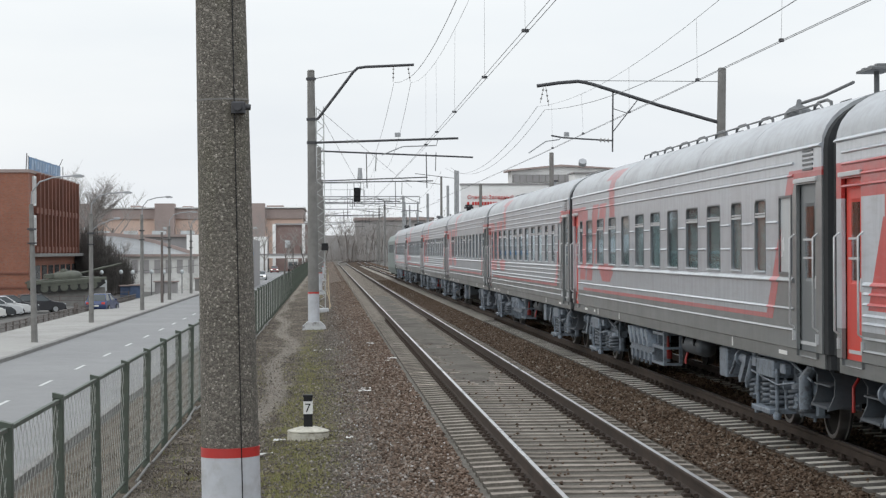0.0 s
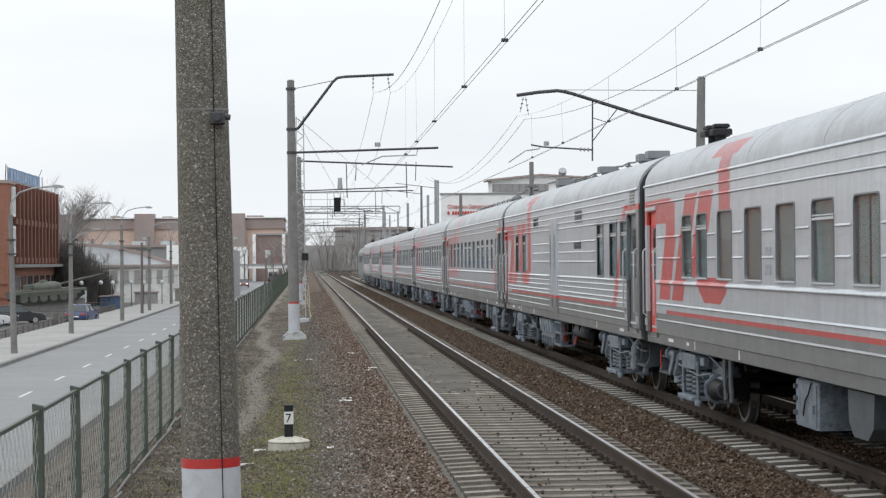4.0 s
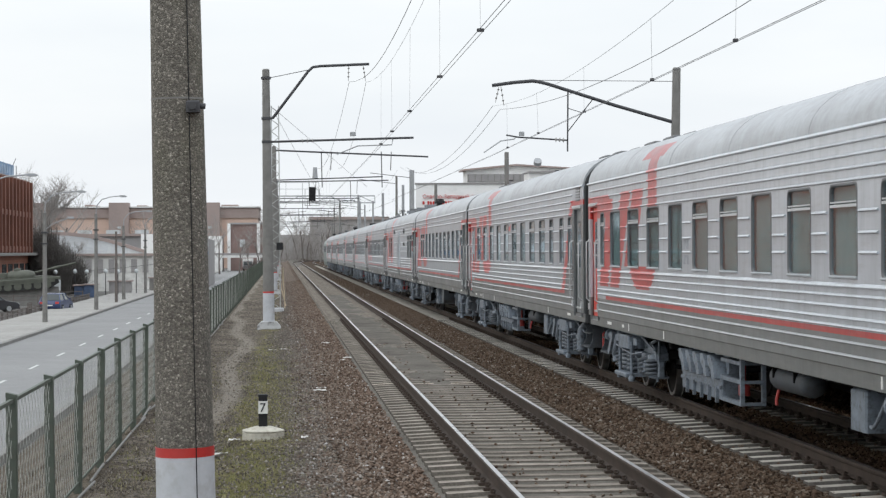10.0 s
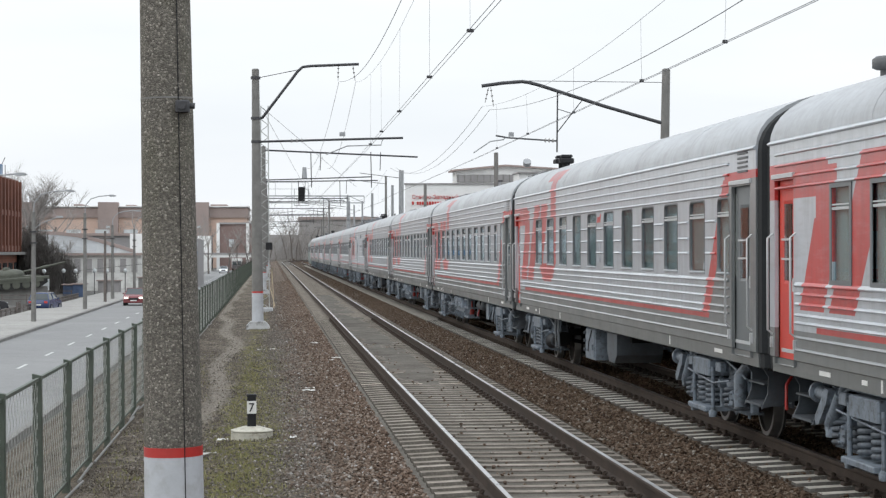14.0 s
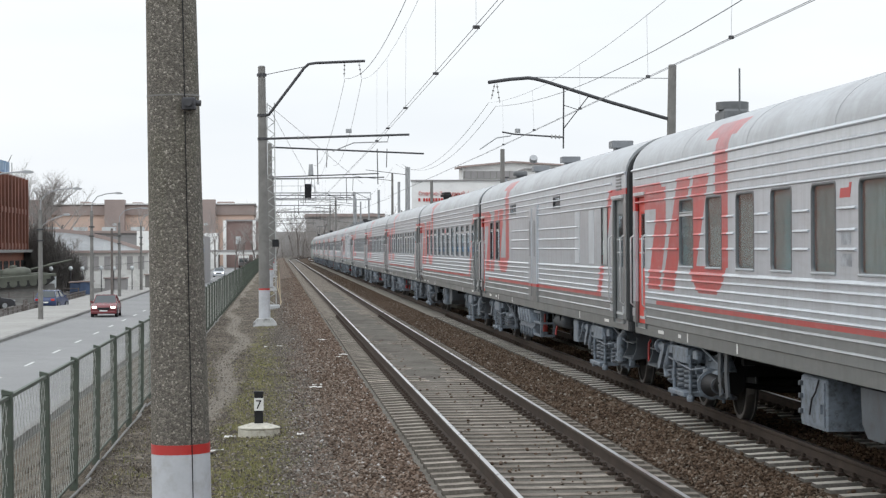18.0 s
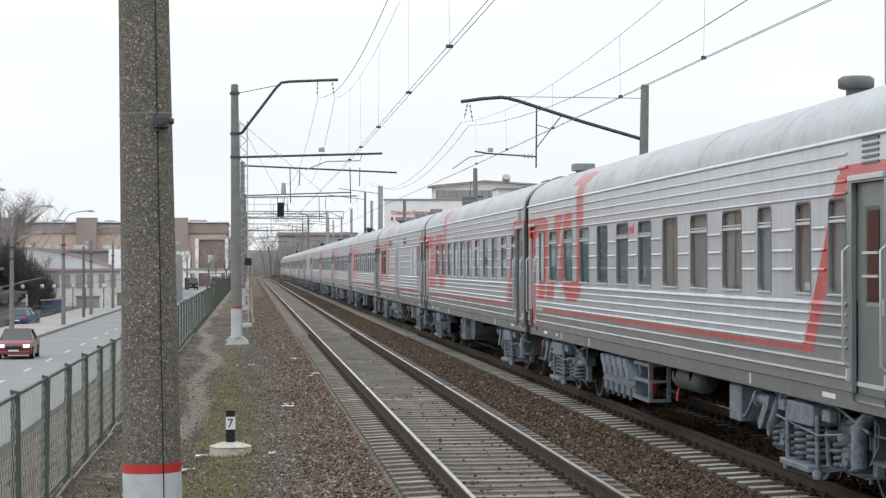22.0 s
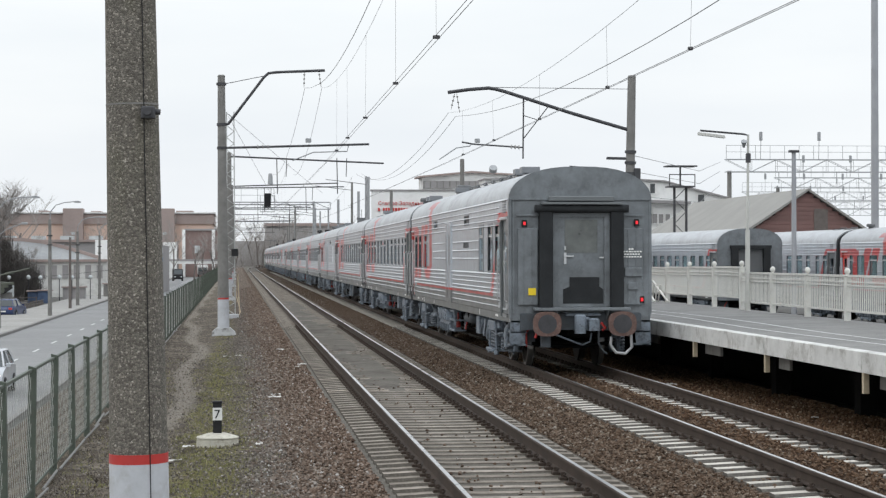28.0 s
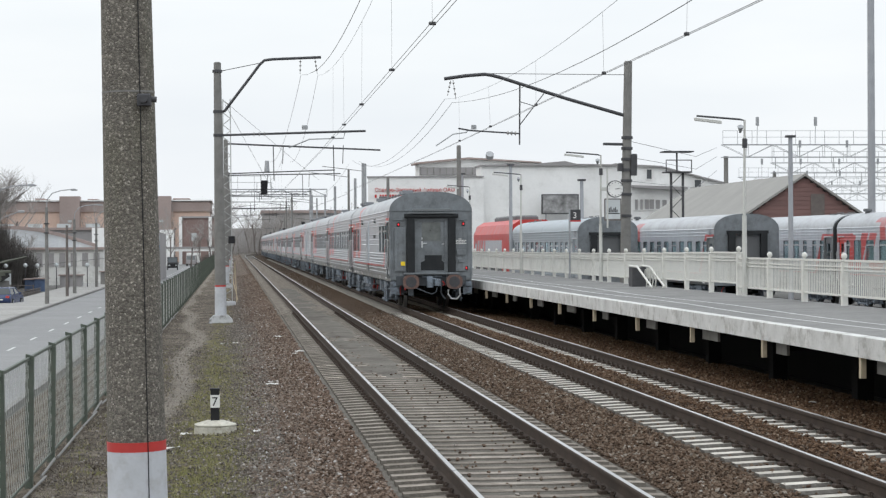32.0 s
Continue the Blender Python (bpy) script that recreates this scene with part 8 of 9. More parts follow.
for i in range(4):
    part("mullion", Geo().box(-17.2 + i * 0.7, -17.0 + i * 0.7, 254.8, 255, -2.4, 2.0), M_FARGREY, an)
fac = thing("long_factory", "long orange-brick factory with a grey attic band", "factory", Matrix.Translation((0, 0, 2.41)) @ Matrix.Scale(1.32, 4) @ Matrix.Translation((0, 0, -2.41)))
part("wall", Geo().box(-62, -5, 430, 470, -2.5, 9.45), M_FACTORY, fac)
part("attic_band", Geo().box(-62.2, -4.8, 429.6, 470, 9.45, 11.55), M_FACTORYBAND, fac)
part("cornice", Geo().box(-62.5, -4.5, 429.2, 470, 11.65, 11.9), M_WHITEWALL, fac)
for x0, x1, z in ((-41.4, -39.6, 12.35), (-30.5, -28.5, 12.2), (-12.7, -9.2, 12.3)):
    part("roof_house", Geo().box(x0, x1, 432, 462, 11.9, z), M_FACTORYBAND, fac)
for x in (-50.3, -33.9, -15.0):
    tw = part("stair_tower", Geo().box(x - 2.05, x + 2.05, 427, 432, -2.5, 12.65), M_FACTORYBAND, fac)
    for z in (2.0, 4.6, 7.2):
        part("window", Geo().box(x - 0.35, x + 0.45, 426.9, 427, z, z + 0.5), M_FROST, tw)
for i in range(9):
    part("window", Geo().box(-50 + i * 5.7, -48.4 + i * 5.7, 429.8, 430, 3.0, 4.2), M_DARKWIN, fac)
lowb = thing("workshop", "grey flat-roofed workshop in front of the factory", "building")
part("wall", Geo().box(-45, -13.5, 330, 360, -2.4, 4.9), M_FARGREY, lowb)
part("roof", Geo().box(-45.3, -13.2, 329.6, 360, 4.9, 5.3), M_FACTORYBAND, lowb)
for i in range(6):
    part("roof_light", Geo().box(-42 + i * 4.6, -40 + i * 4.6, 330, 334, 5.3, 5.9), M_FROST, lowb)
bro = thing("brown_depot", "brown brick depot with a white pier and a small white window", "building")
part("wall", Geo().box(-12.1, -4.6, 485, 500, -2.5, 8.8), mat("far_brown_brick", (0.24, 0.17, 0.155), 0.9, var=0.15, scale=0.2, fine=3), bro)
part("roof", Geo().box(-12.4, -4.4, 484.5, 500, 8.8, 9.2), M_FARGREY, bro)
for x in (-12.1, -5.1):
    part("pier", Geo().box(x - 0.75, x, 484, 485, -2.5, 9.0), M_WHITEWALL, bro)
part("window", Geo().box(-9.9, -8.7, 484.8, 485, 3.4, 5.2), M_FROST, bro)
via = thing("road_bridge", "pale concrete road bridge far down the street", "bridge")
part("deck", Geo().box(-30, -1.6, 462, 472, 0.95, 1.6), M_WHITEWALL, via)
for x in (-26, -20, -4.0):
    part("pier", Geo().box(x - 0.4, x + 0.4, 464, 470, -2.4, 0.95), M_FARGREY, via)
part("parapet", Geo().box(-30, -1.6, 461.8, 462, 1.6, 2.0), M_FARGREY, via)
tankb = thing("white_tank", "white storage block by the street", "building")
part("wall", Geo().box(-17.3, -14.0, 480, 495, -2.4, 6.0), M_WHITEWALL, tankb)
# kiosk clutter
for x, y, w, h, m, lab in ((-24.0, 205, 1.1, 1.3, M_FROST, "white notice board on posts"), (-22.6, 205, 1.1, 1.3, M_FROST, "white notice board on posts"), (-19.9, 214, 1.3, 1.2, M_KIOSK, "small dark blue street kiosk"), (-21.2, 216, 1.1, 1.1, M_KIOSK, "small dark blue street kiosk"), (-17.6, 224, 2.4, 1.4, M_FARGREY, "small grey street kiosk"), (-14.0, 236, 2.4, 1.6, M_KERB, "low grey roadside shed")):
    b = thing("kiosk" if h != 1.3 else "notice_board", lab, "kiosk" if h != 1.3 else "notice board", pose(x, y, -2.36), group="street furniture")
    if h == 1.3:
        part("board", Geo().box(-w / 2, w / 2, -0.04, 0.04, 0.7, 0.7 + h, c=0.01), m, b)
        part("post", Geo().box(-0.05, 0.05, -0.05, 0.05, 0, 0.7), M_GALV, b)
    else:
        part("body", Geo().box(-w / 2, w / 2, -0.8, 0.8, 0, h + 0.1, c=0.03), m, b)
        part("roof", Geo().box(-w / 2 - 0.15, w / 2 + 0.15, -0.95, 0.95, h + 0.1, h + 0.22), M_FACTORYBAND, b)
for i in range(6):
    gl = thing("globe_lamp", "white globe park lamp", "lamp", pose(-24 + i * 1.65, 218 + (i % 2) * 4, -2.36), group="globe lamps")
    part("post", Geo().cyl((0, 0, 0), (0, 0, 2.5), 0.05, n=6), M_STEEL_DARK, gl)
    part("globe", Geo().lathe([(0.04, -0.24), (0.17, -0.17), (0.24, 0.0), (0.17, 0.17), (0.04, 0.24)], (0, 0, 2.65), 14), M_FROST, gl)
wire("street_cable", "cable hanging along the street", [(-40, 232, 1.0), (-22, 230, 0.2), (-10, 232, 1.4)], 0.03)


# ---- bare trees ----
def bare_tree(h, seed, bushy=False):
    rr = random.Random(seed)
    tr, cr = Geo(), Geo()

    def grow(g, p, d, length, r, depth):
        pts = [p]
        q = p
        for i in range(3):
            d = (d + Vector((rr.uniform(-0.2, 0.2), rr.uniform(-0.2, 0.2), rr.uniform(-0.02, 0.12)))).normalized()
            q = q + d * length / 3
            pts.append(q)
        g.tube(pts, [r, r * 0.85, r * 0.7, r * 0.5], 4 if depth else 7)
        if depth >= 4:
            return
        n = (12, 8, 6, 5)[depth] if bushy else (5, 4, 4, 3)[depth]
        for i in range(n):
            u = rr.uniform(0.35, 1.0) if depth else rr.uniform(0.3, 1.0)
            o = pts[0].lerp(pts[-1], u)
            a = rr.uniform(0, 2 * math.pi)
            side = Vector((math.cos(a), math.sin(a), rr.uniform(0.25, 0.9)))
            grow(cr, o, (d * 0.55 + side).normalized(), length * rr.uniform(0.45, 0.65), r * 0.42, depth + 1)
    grow(tr, Vector((0, 0, 0)), Vector((0, 0, 1)), h * 0.62, h * 0.018, 0)
    return tr.mesh("trunk", M_BARK), cr.mesh("crown", M_TWIG)


KINDS = [bare_tree(h, s) for h, s in ((11, 1), (9, 2), (13, 3), (7, 4))]
KINDS.append(bare_tree(13, 9, bushy=True))


def tree(x, y, k, z=-2.4, s=1.0, turn=0):
    t = thing("bare_tree", "leafless grey-brown tree in early spring", "tree", pose(x, y, z, 0, 0, turn) @ Matrix.Scale(s, 4), group="bare trees")
    part("trunk", KINDS[k][0], None, t)
    part("crown", KINDS[k][1], None, t)


rnd = random.Random(3)
for x, y, k, s in ((-29.6, 238, 4, 1.06), (-28.5, 262, 2, 1.0), (-26.0, 236, 1, 0.75), (-25.2, 228, 3, 1.0), (-23.6, 232, 3, 0.9), (-27.2, 240, 0, 0.8), (-24.2, 240, 3, 1.05)):
    tree(x, y, k, s=s, turn=rnd.uniform(0, 360))
for i in range(16):
    tree(-36 + i * 2.4 + rnd.uniform(-1, 1), 405 + rnd.uniform(-12, 15), rnd.choice((0, 1, 2)), s=rnd.uniform(0.75, 1.15), turn=rnd.uniform(0, 360))
for i in range(44):
    tree(rnd.uniform(-9, 40), 560 + rnd.uniform(0, 130), rnd.choice((0, 1, 2)), z=-1.5, s=rnd.uniform(0.9, 1.5), turn=rnd.uniform(0, 360))
for i in range(10):
    tree(rnd.uniform(-1.8, 0.2) - 1.5, 330 + i * 24, rnd.choice((0, 1, 3)), z=-1.2, s=rnd.uniform(0.7, 1.1), turn=rnd.uniform(0, 360))


def thicket(x, y, w, h, seed, z=-2.4, n=420, m=None):
    rr = random.Random(seed)
    g = Geo()
    for i in range(n):
        a, u = rr.uniform(0, 2 * math.pi), rr.random() ** 0.5
        p = Vector((w * u * math.cos(a) * 0.5, w * u * math.sin(a) * 0.5, 0))
        q = p + Vector((rr.uniform(-0.7, 0.7), rr.uniform(-0.7, 0.7), h * rr.uniform(0.55, 1.0) * (1.1 - 0.5 * u)))
        mid = p.lerp(q, 0.5) + Vector((rr.uniform(-0.2, 0.2), rr.uniform(-0.2, 0.2), 0))
        g.tube([p, mid, q], [0.045, 0.032, 0.012], 3)
        for b in range(3):
            o = p.lerp(q, rr.uniform(0.3, 0.9))
            g.tube([o, o + Vector((rr.uniform(-0.8, 0.8), rr.uniform(-0.8, 0.8), rr.uniform(0.2, 0.9)))], [0.025, 0.008], 3)
    t = thing("thicket", "dense dark leafless thicket", "bush", pose(x, y, z), group="thickets")
    part("brush", g, m or M_BUSH, t)


thicket(-25.8, 226, 5, 8.6, 1, n=1100)
thicket(-24.2, 232, 4.0, 6.0, 2, n=600)
thicket(-28.0, 232, 5, 9.0, 3, n=900)
thicket(-3.5, 300, 2.5, 3, 4, z=-1.5, n=160)
# far thickets take the paled twig colour instead of the dark one, for haze
for i in range(9):
    thicket(-3 + i * 5, 540 + (i % 3) * 20, 9, 6 + (i % 3) * 2, 20 + i, z=-1.5, n=110, m=M_TWIG)
farb = thing("far_block", "grey industrial block behind the trees at the end of the line", "building")
# wall colour lightened to carry the haze at the end of the line
M_HAZE = mat("hazed_far_wall", (0.38, 0.37, 0.365), 0.9, var=0.12, scale=0.1, fine=1.5)
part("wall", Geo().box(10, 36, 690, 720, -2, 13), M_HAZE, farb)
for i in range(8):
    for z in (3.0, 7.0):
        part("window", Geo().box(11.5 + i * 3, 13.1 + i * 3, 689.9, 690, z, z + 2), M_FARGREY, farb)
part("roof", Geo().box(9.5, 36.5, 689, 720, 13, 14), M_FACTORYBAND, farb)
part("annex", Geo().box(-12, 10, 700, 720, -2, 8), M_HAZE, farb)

# ---- station side ----
M_DECK = ground_mat("platform_asphalt", [(0.35, (0.22, 0.22, 0.215)), (0.65, (0.34, 0.335, 0.325))], 0.5, 30, 0.8, 0.1, 0.004)
M_FASCIA = mat("platform_fascia", (0.6, 0.6, 0.585), 0.85, var=0.16, scale=1.2, fine=12, dirt=(0.2, 0.185, 0.16), dirt_amount=0.85, bump=0.4, dist=0.012)
M_CREAM = mat("cream_railing", (0.64, 0.635, 0.595), 0.6, var=0.1, scale=2, fine=20, dirt=(0.35, 0.32, 0.26), dirt_amount=0.3)
M_SHEDWALL = mat("shed_boards", (0.2, 0.115, 0.105), 0.8, var=0.2, scale=0.6, fine=6, stretch=(0.3, 0.3, 3))
M_SHEDROOF = mat("shed_roof", (0.27, 0.265, 0.25), 0.85, var=0.12, scale=0.3, fine=3)
M_POLE = mat("grey_pole", (0.33, 0.34, 0.36), 0.6, var=0.1, scale=1)
M_POSTCREAM = mat("lamp_post_cream", (0.52, 0.52, 0.49), 0.55, var=0.1, scale=3)
M_WOODPOST = mat("pale_timber", (0.45, 0.38, 0.27), 0.8, var=0.2, scale=3)

PX0, PX1, PZ = 9.2, 13.6, 1.0
plat = thing("platform", "high concrete station platform with whitewashed edge", "platform", kind="structure")
for i in range(45):
    y = -10 + i * 5.6
    g = Geo()
    g.box(PX0 + 0.03, PX1, y, y + 5.58, PZ - 0.2, PZ, c=0.012)
    part("deck_slab", g, M_DECK, plat)
    f = Geo()
    f.box(PX0, PX0 + 0.22, y + 0.01, y + 5.58, PZ - 0.31, PZ + 0.004, c=0.012)
    part("edge_beam", f, M_FASCIA, plat, "whitewashed platform edge beam")
    # concrete supports coloured near-black: shade under the deck as paint
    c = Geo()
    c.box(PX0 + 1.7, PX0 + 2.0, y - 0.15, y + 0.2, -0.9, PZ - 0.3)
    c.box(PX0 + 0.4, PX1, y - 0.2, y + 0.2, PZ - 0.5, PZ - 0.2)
    part("support", c, M_UNDERSHADE, plat)
    p = Geo().box(PX0 + 0.02, PX0 + 0.1, y - 0.06, y + 0.04, 0.38, PZ - 0.31)
    part("edge_post", p, M_WOODPOST, plat)
    w = Geo().box(PX0 + 0.25, PX0 + 0.3, y - 1.4 + (i % 3) * 0.3, y - 0.1, 0.45, 0.64)
    part("board", w, M_CONCRETE, plat)
    # dark wall added where there is only shade behind the supports
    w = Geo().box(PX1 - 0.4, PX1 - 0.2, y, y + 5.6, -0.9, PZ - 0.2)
    part("back_wall", w, M_UNDERSHADE, plat)
line = Geo()
for x in (10.2, 10.95):
    n = 80
    for i in range(n):
        y0, y1 = i * 2.8, (i + 1) * 2.8
        a, b = 0.13 * math.sin(y0 * 0.35 + x), 0.13 * math.sin(y1 * 0.35 + x)
        line.face([(x + a - 0.035, y0, PZ + 0.004), (x + a + 0.035, y0, PZ + 0.004), (x + b + 0.035, y1, PZ + 0.004), (x + b - 0.035, y1, PZ + 0.004)])
tagged(part("platform_line", line, M_LANE), "wavy worn white lines along the platform edge", kind="structure")

# railing of posts with ball caps, rails and close-set bars
FXR = 13.3
FY = [30.8 + 3.1 * i for i in range(44)]
rl = thing("platform_railing", "cream concrete-and-steel platform railing with ball-capped posts", "railing")
pg = Geo()
pg.box(-0.065, 0.065, -0.065, 0.065, 0.0, 1.13, c=0.012)
pg.box(-0.08, 0.08, -0.08, 0.08, 1.13, 1.16, c=0.01)
post_r = pg.mesh("post", M_CREAM)
ball = Geo().lathe([(0.02, 0.0), (0.04, 0.02), (0.065, 0.05), (0.07, 0.085), (0.055, 0.125), (0.025, 0.15), (0.0, 0.155)], (0, 0, 1.16), 12).mesh("ball", M_CREAM)
rails_r = [Geo().box(-0.022, 0.022, 0.06, 3.04, z, z + h).mesh("rail", M_CREAM) for z, h in ((1.1, 0.05), (0.98, 0.026), (0.9, 0.026))]
foot_r = Geo().box(-0.022, 0.022, 0.06, 3.04, 0.0, 0.045).mesh("rail", M_CREAM)
NBAR = 22
bar_r = {z: Geo().box(-0.011, 0.011, -0.011, 0.011, 0, z).mesh("baluster", M_CREAM) for z in (0.78, 0.8)}
bar_far = Geo()
for i, y in enumerate(FY):
    up = -0.14 if y < 51.5 else -0.006 * min(y - 52, 18) - 0.0018 * max(0, y - 70)
    low = 0.2 if y < 51.5 else 0.3 + up
    p = part("post", post_r, None, rl, m=pose(FXR, y, PZ - 0.01 + up))
    part("ball", ball, None, p)
    for one in rails_r:
        part("rail", one, None, rl, m=pose(FXR, y, PZ + up))
    part("rail", foot_r, None, rl, m=pose(FXR, y, PZ + low))
    for j in range(NBAR):
        q = y + 0.17 + j * 2.78 / (NBAR - 1)
        if i < 13:
            part("baluster", bar_r[0.78 if y < 51.5 else 0.8], None, rl, m=pose(FXR, q, PZ + low))
        else:
            bar_far.box(FXR - 0.011, FXR + 0.011, q - 0.011, q + 0.011, PZ + low, PZ + low + 0.8)
tagged(part("baluster", bar_far, M_CREAM, rl, "far balusters of the railing"), kind="stuff")
# low white stair guards on the platform
for y in (63.0,):
    b = thing("stair_guard", "white tubular guard beside a platform stair", "guard", pose(12.75, y, PZ, 0, 0, 180))
    part("panel", Geo().box(-0.35, 0.1, -1.2, -0.6, 0.0, 0.62, c=0.01), M_STEEL_DARK, b)
    t = Geo().tube([(-0.3, -1.1, 0.66), (-0.3, 0.2, 0.64), (-0.3, 2.4, 0.05)], 0.035, 6)
    part("handrail", t, M_CREAM, b)
    part("handrail", Geo().tube([(0.1, -1.1, 0.66), (0.1, 0.2, 0.64), (0.1, 2.4, 0.05)], 0.035, 6), M_CREAM, b)
    for q in range(5):
        part("strut", Geo().tube([(-0.3, -0.8 + q * 0.45, 0.0), (-0.3, -0.5 + q * 0.45, 0.55)], 0.025, 5), M_CREAM, b)


def platform_lamp(y):
    t = thing("platform_lamp", "cream steel platform lamp post with a twin-tube lantern", "lamp", pose(13.2, y, PZ), group="platform lamps")
    part("base", Geo().cyl((0, 0, 0), (0, 0, 2.1), 0.072, 0.06, n=10), M_POSTCREAM, t)
    part("pole", Geo().cyl((0, 0, 2.1), (0.02, 0, 4.58), 0.038, 0.03, n=8), M_POSTCREAM, t)
    part("arm", Geo().tube([(0.02, 0, 4.3), (0.02, 0, 4.56), (-0.1, 0, 4.59), (-1.25, 0, 4.68)], 0.026, 6), M_STEEL_DARK, t)
    part("lantern", Geo().prism([(-1.3, 4.56), (-0.6, 4.48), (-0.62, 4.55), (-1.3, 4.63)], "y", -0.09, 0.09), M_POSTCREAM, t)
    part("loudspeaker", Geo().cyl((-0.1, 0, 4.25), (-0.12, -0.12, 4.4), 0.03, 0.08, n=10), M_GALV, t)
    part("bracket", Geo().box(-0.04, 0.08, -0.06, 0.06, 3.85, 4.1, c=0.02), M_STEEL_DARK, t)


for y in (51.5, 72.2, 92.6, 113, 134, 155):
    platform_lamp(y)
ck = thing("platform_clock", "round white platform clock on a bracket", "clock", pose(13.68, 71.9, 4.34))
part("case", Geo().cyl((0, 0.06, 0), (0, -0.06, 0), 0.31, n=28), M_STEEL_DARK, ck)
face = part("dial", Geo().cyl((0, -0.062, 0), (0, -0.066, 0), 0.28, n=28), M_WHITEMARK, ck, "white clock dial")
tk = Geo()
for i in range(12):
    a = math.pi / 6 * i
    tk.cyl((0.22 * math.sin(a), -0.069, 0.22 * math.cos(a)), (0.26 * math.sin(a), -0.069, 0.26 * math.cos(a)), 0.012, n=4)
part("hour_marks", tk, M_BLACK, face)
part("pointer", Geo().tube([(0, -0.072, 0), (0.19, -0.072, 0.03)], 0.01, 4).tube([(0, -0.073, 0), (0.1, -0.073, 0.01)], 0.014, 4), M_BLACK, face)
part("bracket", Geo().box(-0.48, -0.2, -0.03, 0.33, -0.06, 0.06).tube([(-0.28, 0, -1.4), (-0.28, 0, 0.75)], 0.03, 6), M_POSTCREAM, ck)
pb = thing("picture_board", "framed picture panel hanging under the platform clock", "panel", pose(13.6, 71.95, 3.6))
part("panel_frame", Geo().box(-0.31, 0.31, -0.03, 0.03, -0.4, 0.4, c=0.02), M_BARK, pb)
part("picture", Geo().box(-0.27, 0.27, -0.036, -0.03, -0.34, 0.36), M_FROST, pb)
sk = Geo()
for i in range(7):
    sk.box(-0.2 + i * 0.055, -0.16 + i * 0.055, -0.04, -0.036, -0.1, 0.0 + 0.05 * (i % 3))
sk.box(-0.24, 0.24, -0.04, -0.036, -0.16, -0.12)
part("drawing", sk, M_STEEL_DARK, pb)
ns = thing("platform_number_sign", "dark platform number sign with a white 3 on a grey post", "sign", pose(13.35, 78.8, PZ))
part("post", Geo().cyl((-0.18, 0, 0), (-0.18, 0, 2.75), 0.04, n=8), M_GALV, ns)
pl = part("plate", Geo().box(-0.16, 0.26, -0.03, 0.03, 2.3, 2.72, c=0.01), M_STEEL_DARK, ns)
part("red_strip", Geo().box(-0.16, 0.26, -0.035, -0.03, 2.24, 2.3), M_REDPAINT, pl)
three = text_mesh("3", 0.34, "numeral")
three.materials.append(M_WHITEMARK)
part("numeral", three, None, pl, m=pose(-0.06, -0.036, 2.38, 90, 0, 0))
for y, x, h in ((85, 23.82, 7.83), (105, 18.2, 6.6), (120, 16.5, 8.0), (150, 17.0, 8.5)):
    cp = thing("concrete_pole", "plain grey concrete pole in the yard", "pole", pose(x, y, -0.85), group="yard poles")
    part("shaft", Geo().cyl((0, 0, 0), (0, 0, h), 0.125, 0.09, n=12), M_POLE, cp)
    part("top", Geo().box(-0.2, 0.2, -0.15, 0.15, h - 0.1, h), M_STEEL_DARK, cp)
bb = thing("billboard", "grey weathered hoarding on the station building", "hoarding", pose(40.6, 250, 0))
part("frame", Geo().box(-2.35, 2.35, -0.06, 0.1, 6.0, 8.5, c=0.02), M_STEEL_DARK, bb)
part("panel", Geo().box(-2.2, 2.2, -0.1, -0.06, 6.15, 8.35, c=0.02), mat("hoarding_picture", (0.3, 0.3, 0.3), 0.5, var=0.6, scale=0.9, fine=3), bb)
for x in (-1.8, 1.8):
    part("post", Geo().box(x - 0.1, x + 0.1, 0, 0.2, -0.85, 6.1), M_GALV, bb)

# standing coaches in the yard
M_BLUEGREY = mat("old_coach_paint", (0.33, 0.37, 0.4), 0.45, var=0.12, scale=0.8, fine=6)


def standing(src, x, y, label, drop=-0.62, plain=False):
    c = copy_thing(src, pose(x, y, drop))
    c["label"], c["group"] = label, "standing coaches"
    for o in c.children:
        if plain and (o.name.startswith("body") or o.name.startswith("door")):
            o.data = o.data.copy()
            o.data.materials[0] = M_BLUEGREY
    return c


def end_wall(c):
    """Dark arched end of a standing coach with its gangway."""
    for o in [o for o in c.children if o.name.startswith("bellows")]:
        bpy.data.objects.remove(o)
    y = 0.34 - 12.27
    prof = [(a * 0.99, b) for a, b in PROF] + [(-a * 0.99, b) for a, b in PROF[::-1][1:]]
    part("end_wall", Geo().prism(prof, "y", y - 0.12, y), M_CARGREY, c, "dark grey arched end wall")
    for x0, x1, z0, z1 in ((-0.9, -0.6, 1.3, 3.4), (0.6, 0.9, 1.3, 3.4), (-0.95, 0.95, 3.4, 3.55)):
        part("gangway_post", Geo().box(x0, x1, y - 0.4, y - 0.12, z0, z1), M_RUBBER, c)
    part("end_door", Geo().box(-0.55, 0.55, y - 0.16, y - 0.12, 1.3, 3.3), M_WINFRAME, c)


for n, (x, y0, count) in enumerate(((18.7, 100, 1), (23.5, 91, 3), (29.0, 66.06, 4))):
    for i in range(count):
        src = TRAIN[(9, 1, 2, 8)[(i + n) % 4]]
        c = standing(src, x, y0 + 12.3 + 24.54 * i, "dull blue-grey passenger coach standing in the yard" if n == 0 else "grey passenger coach with red stripes standing in the yard", plain=n == 0)
        if i == 0 and n < 2:
            end_wall(c)
rl2 = thing("red_locomotive", "red and grey locomotive standing in the yard", "locomotive", pose(18.9, 134, -0.6))
g = Geo()
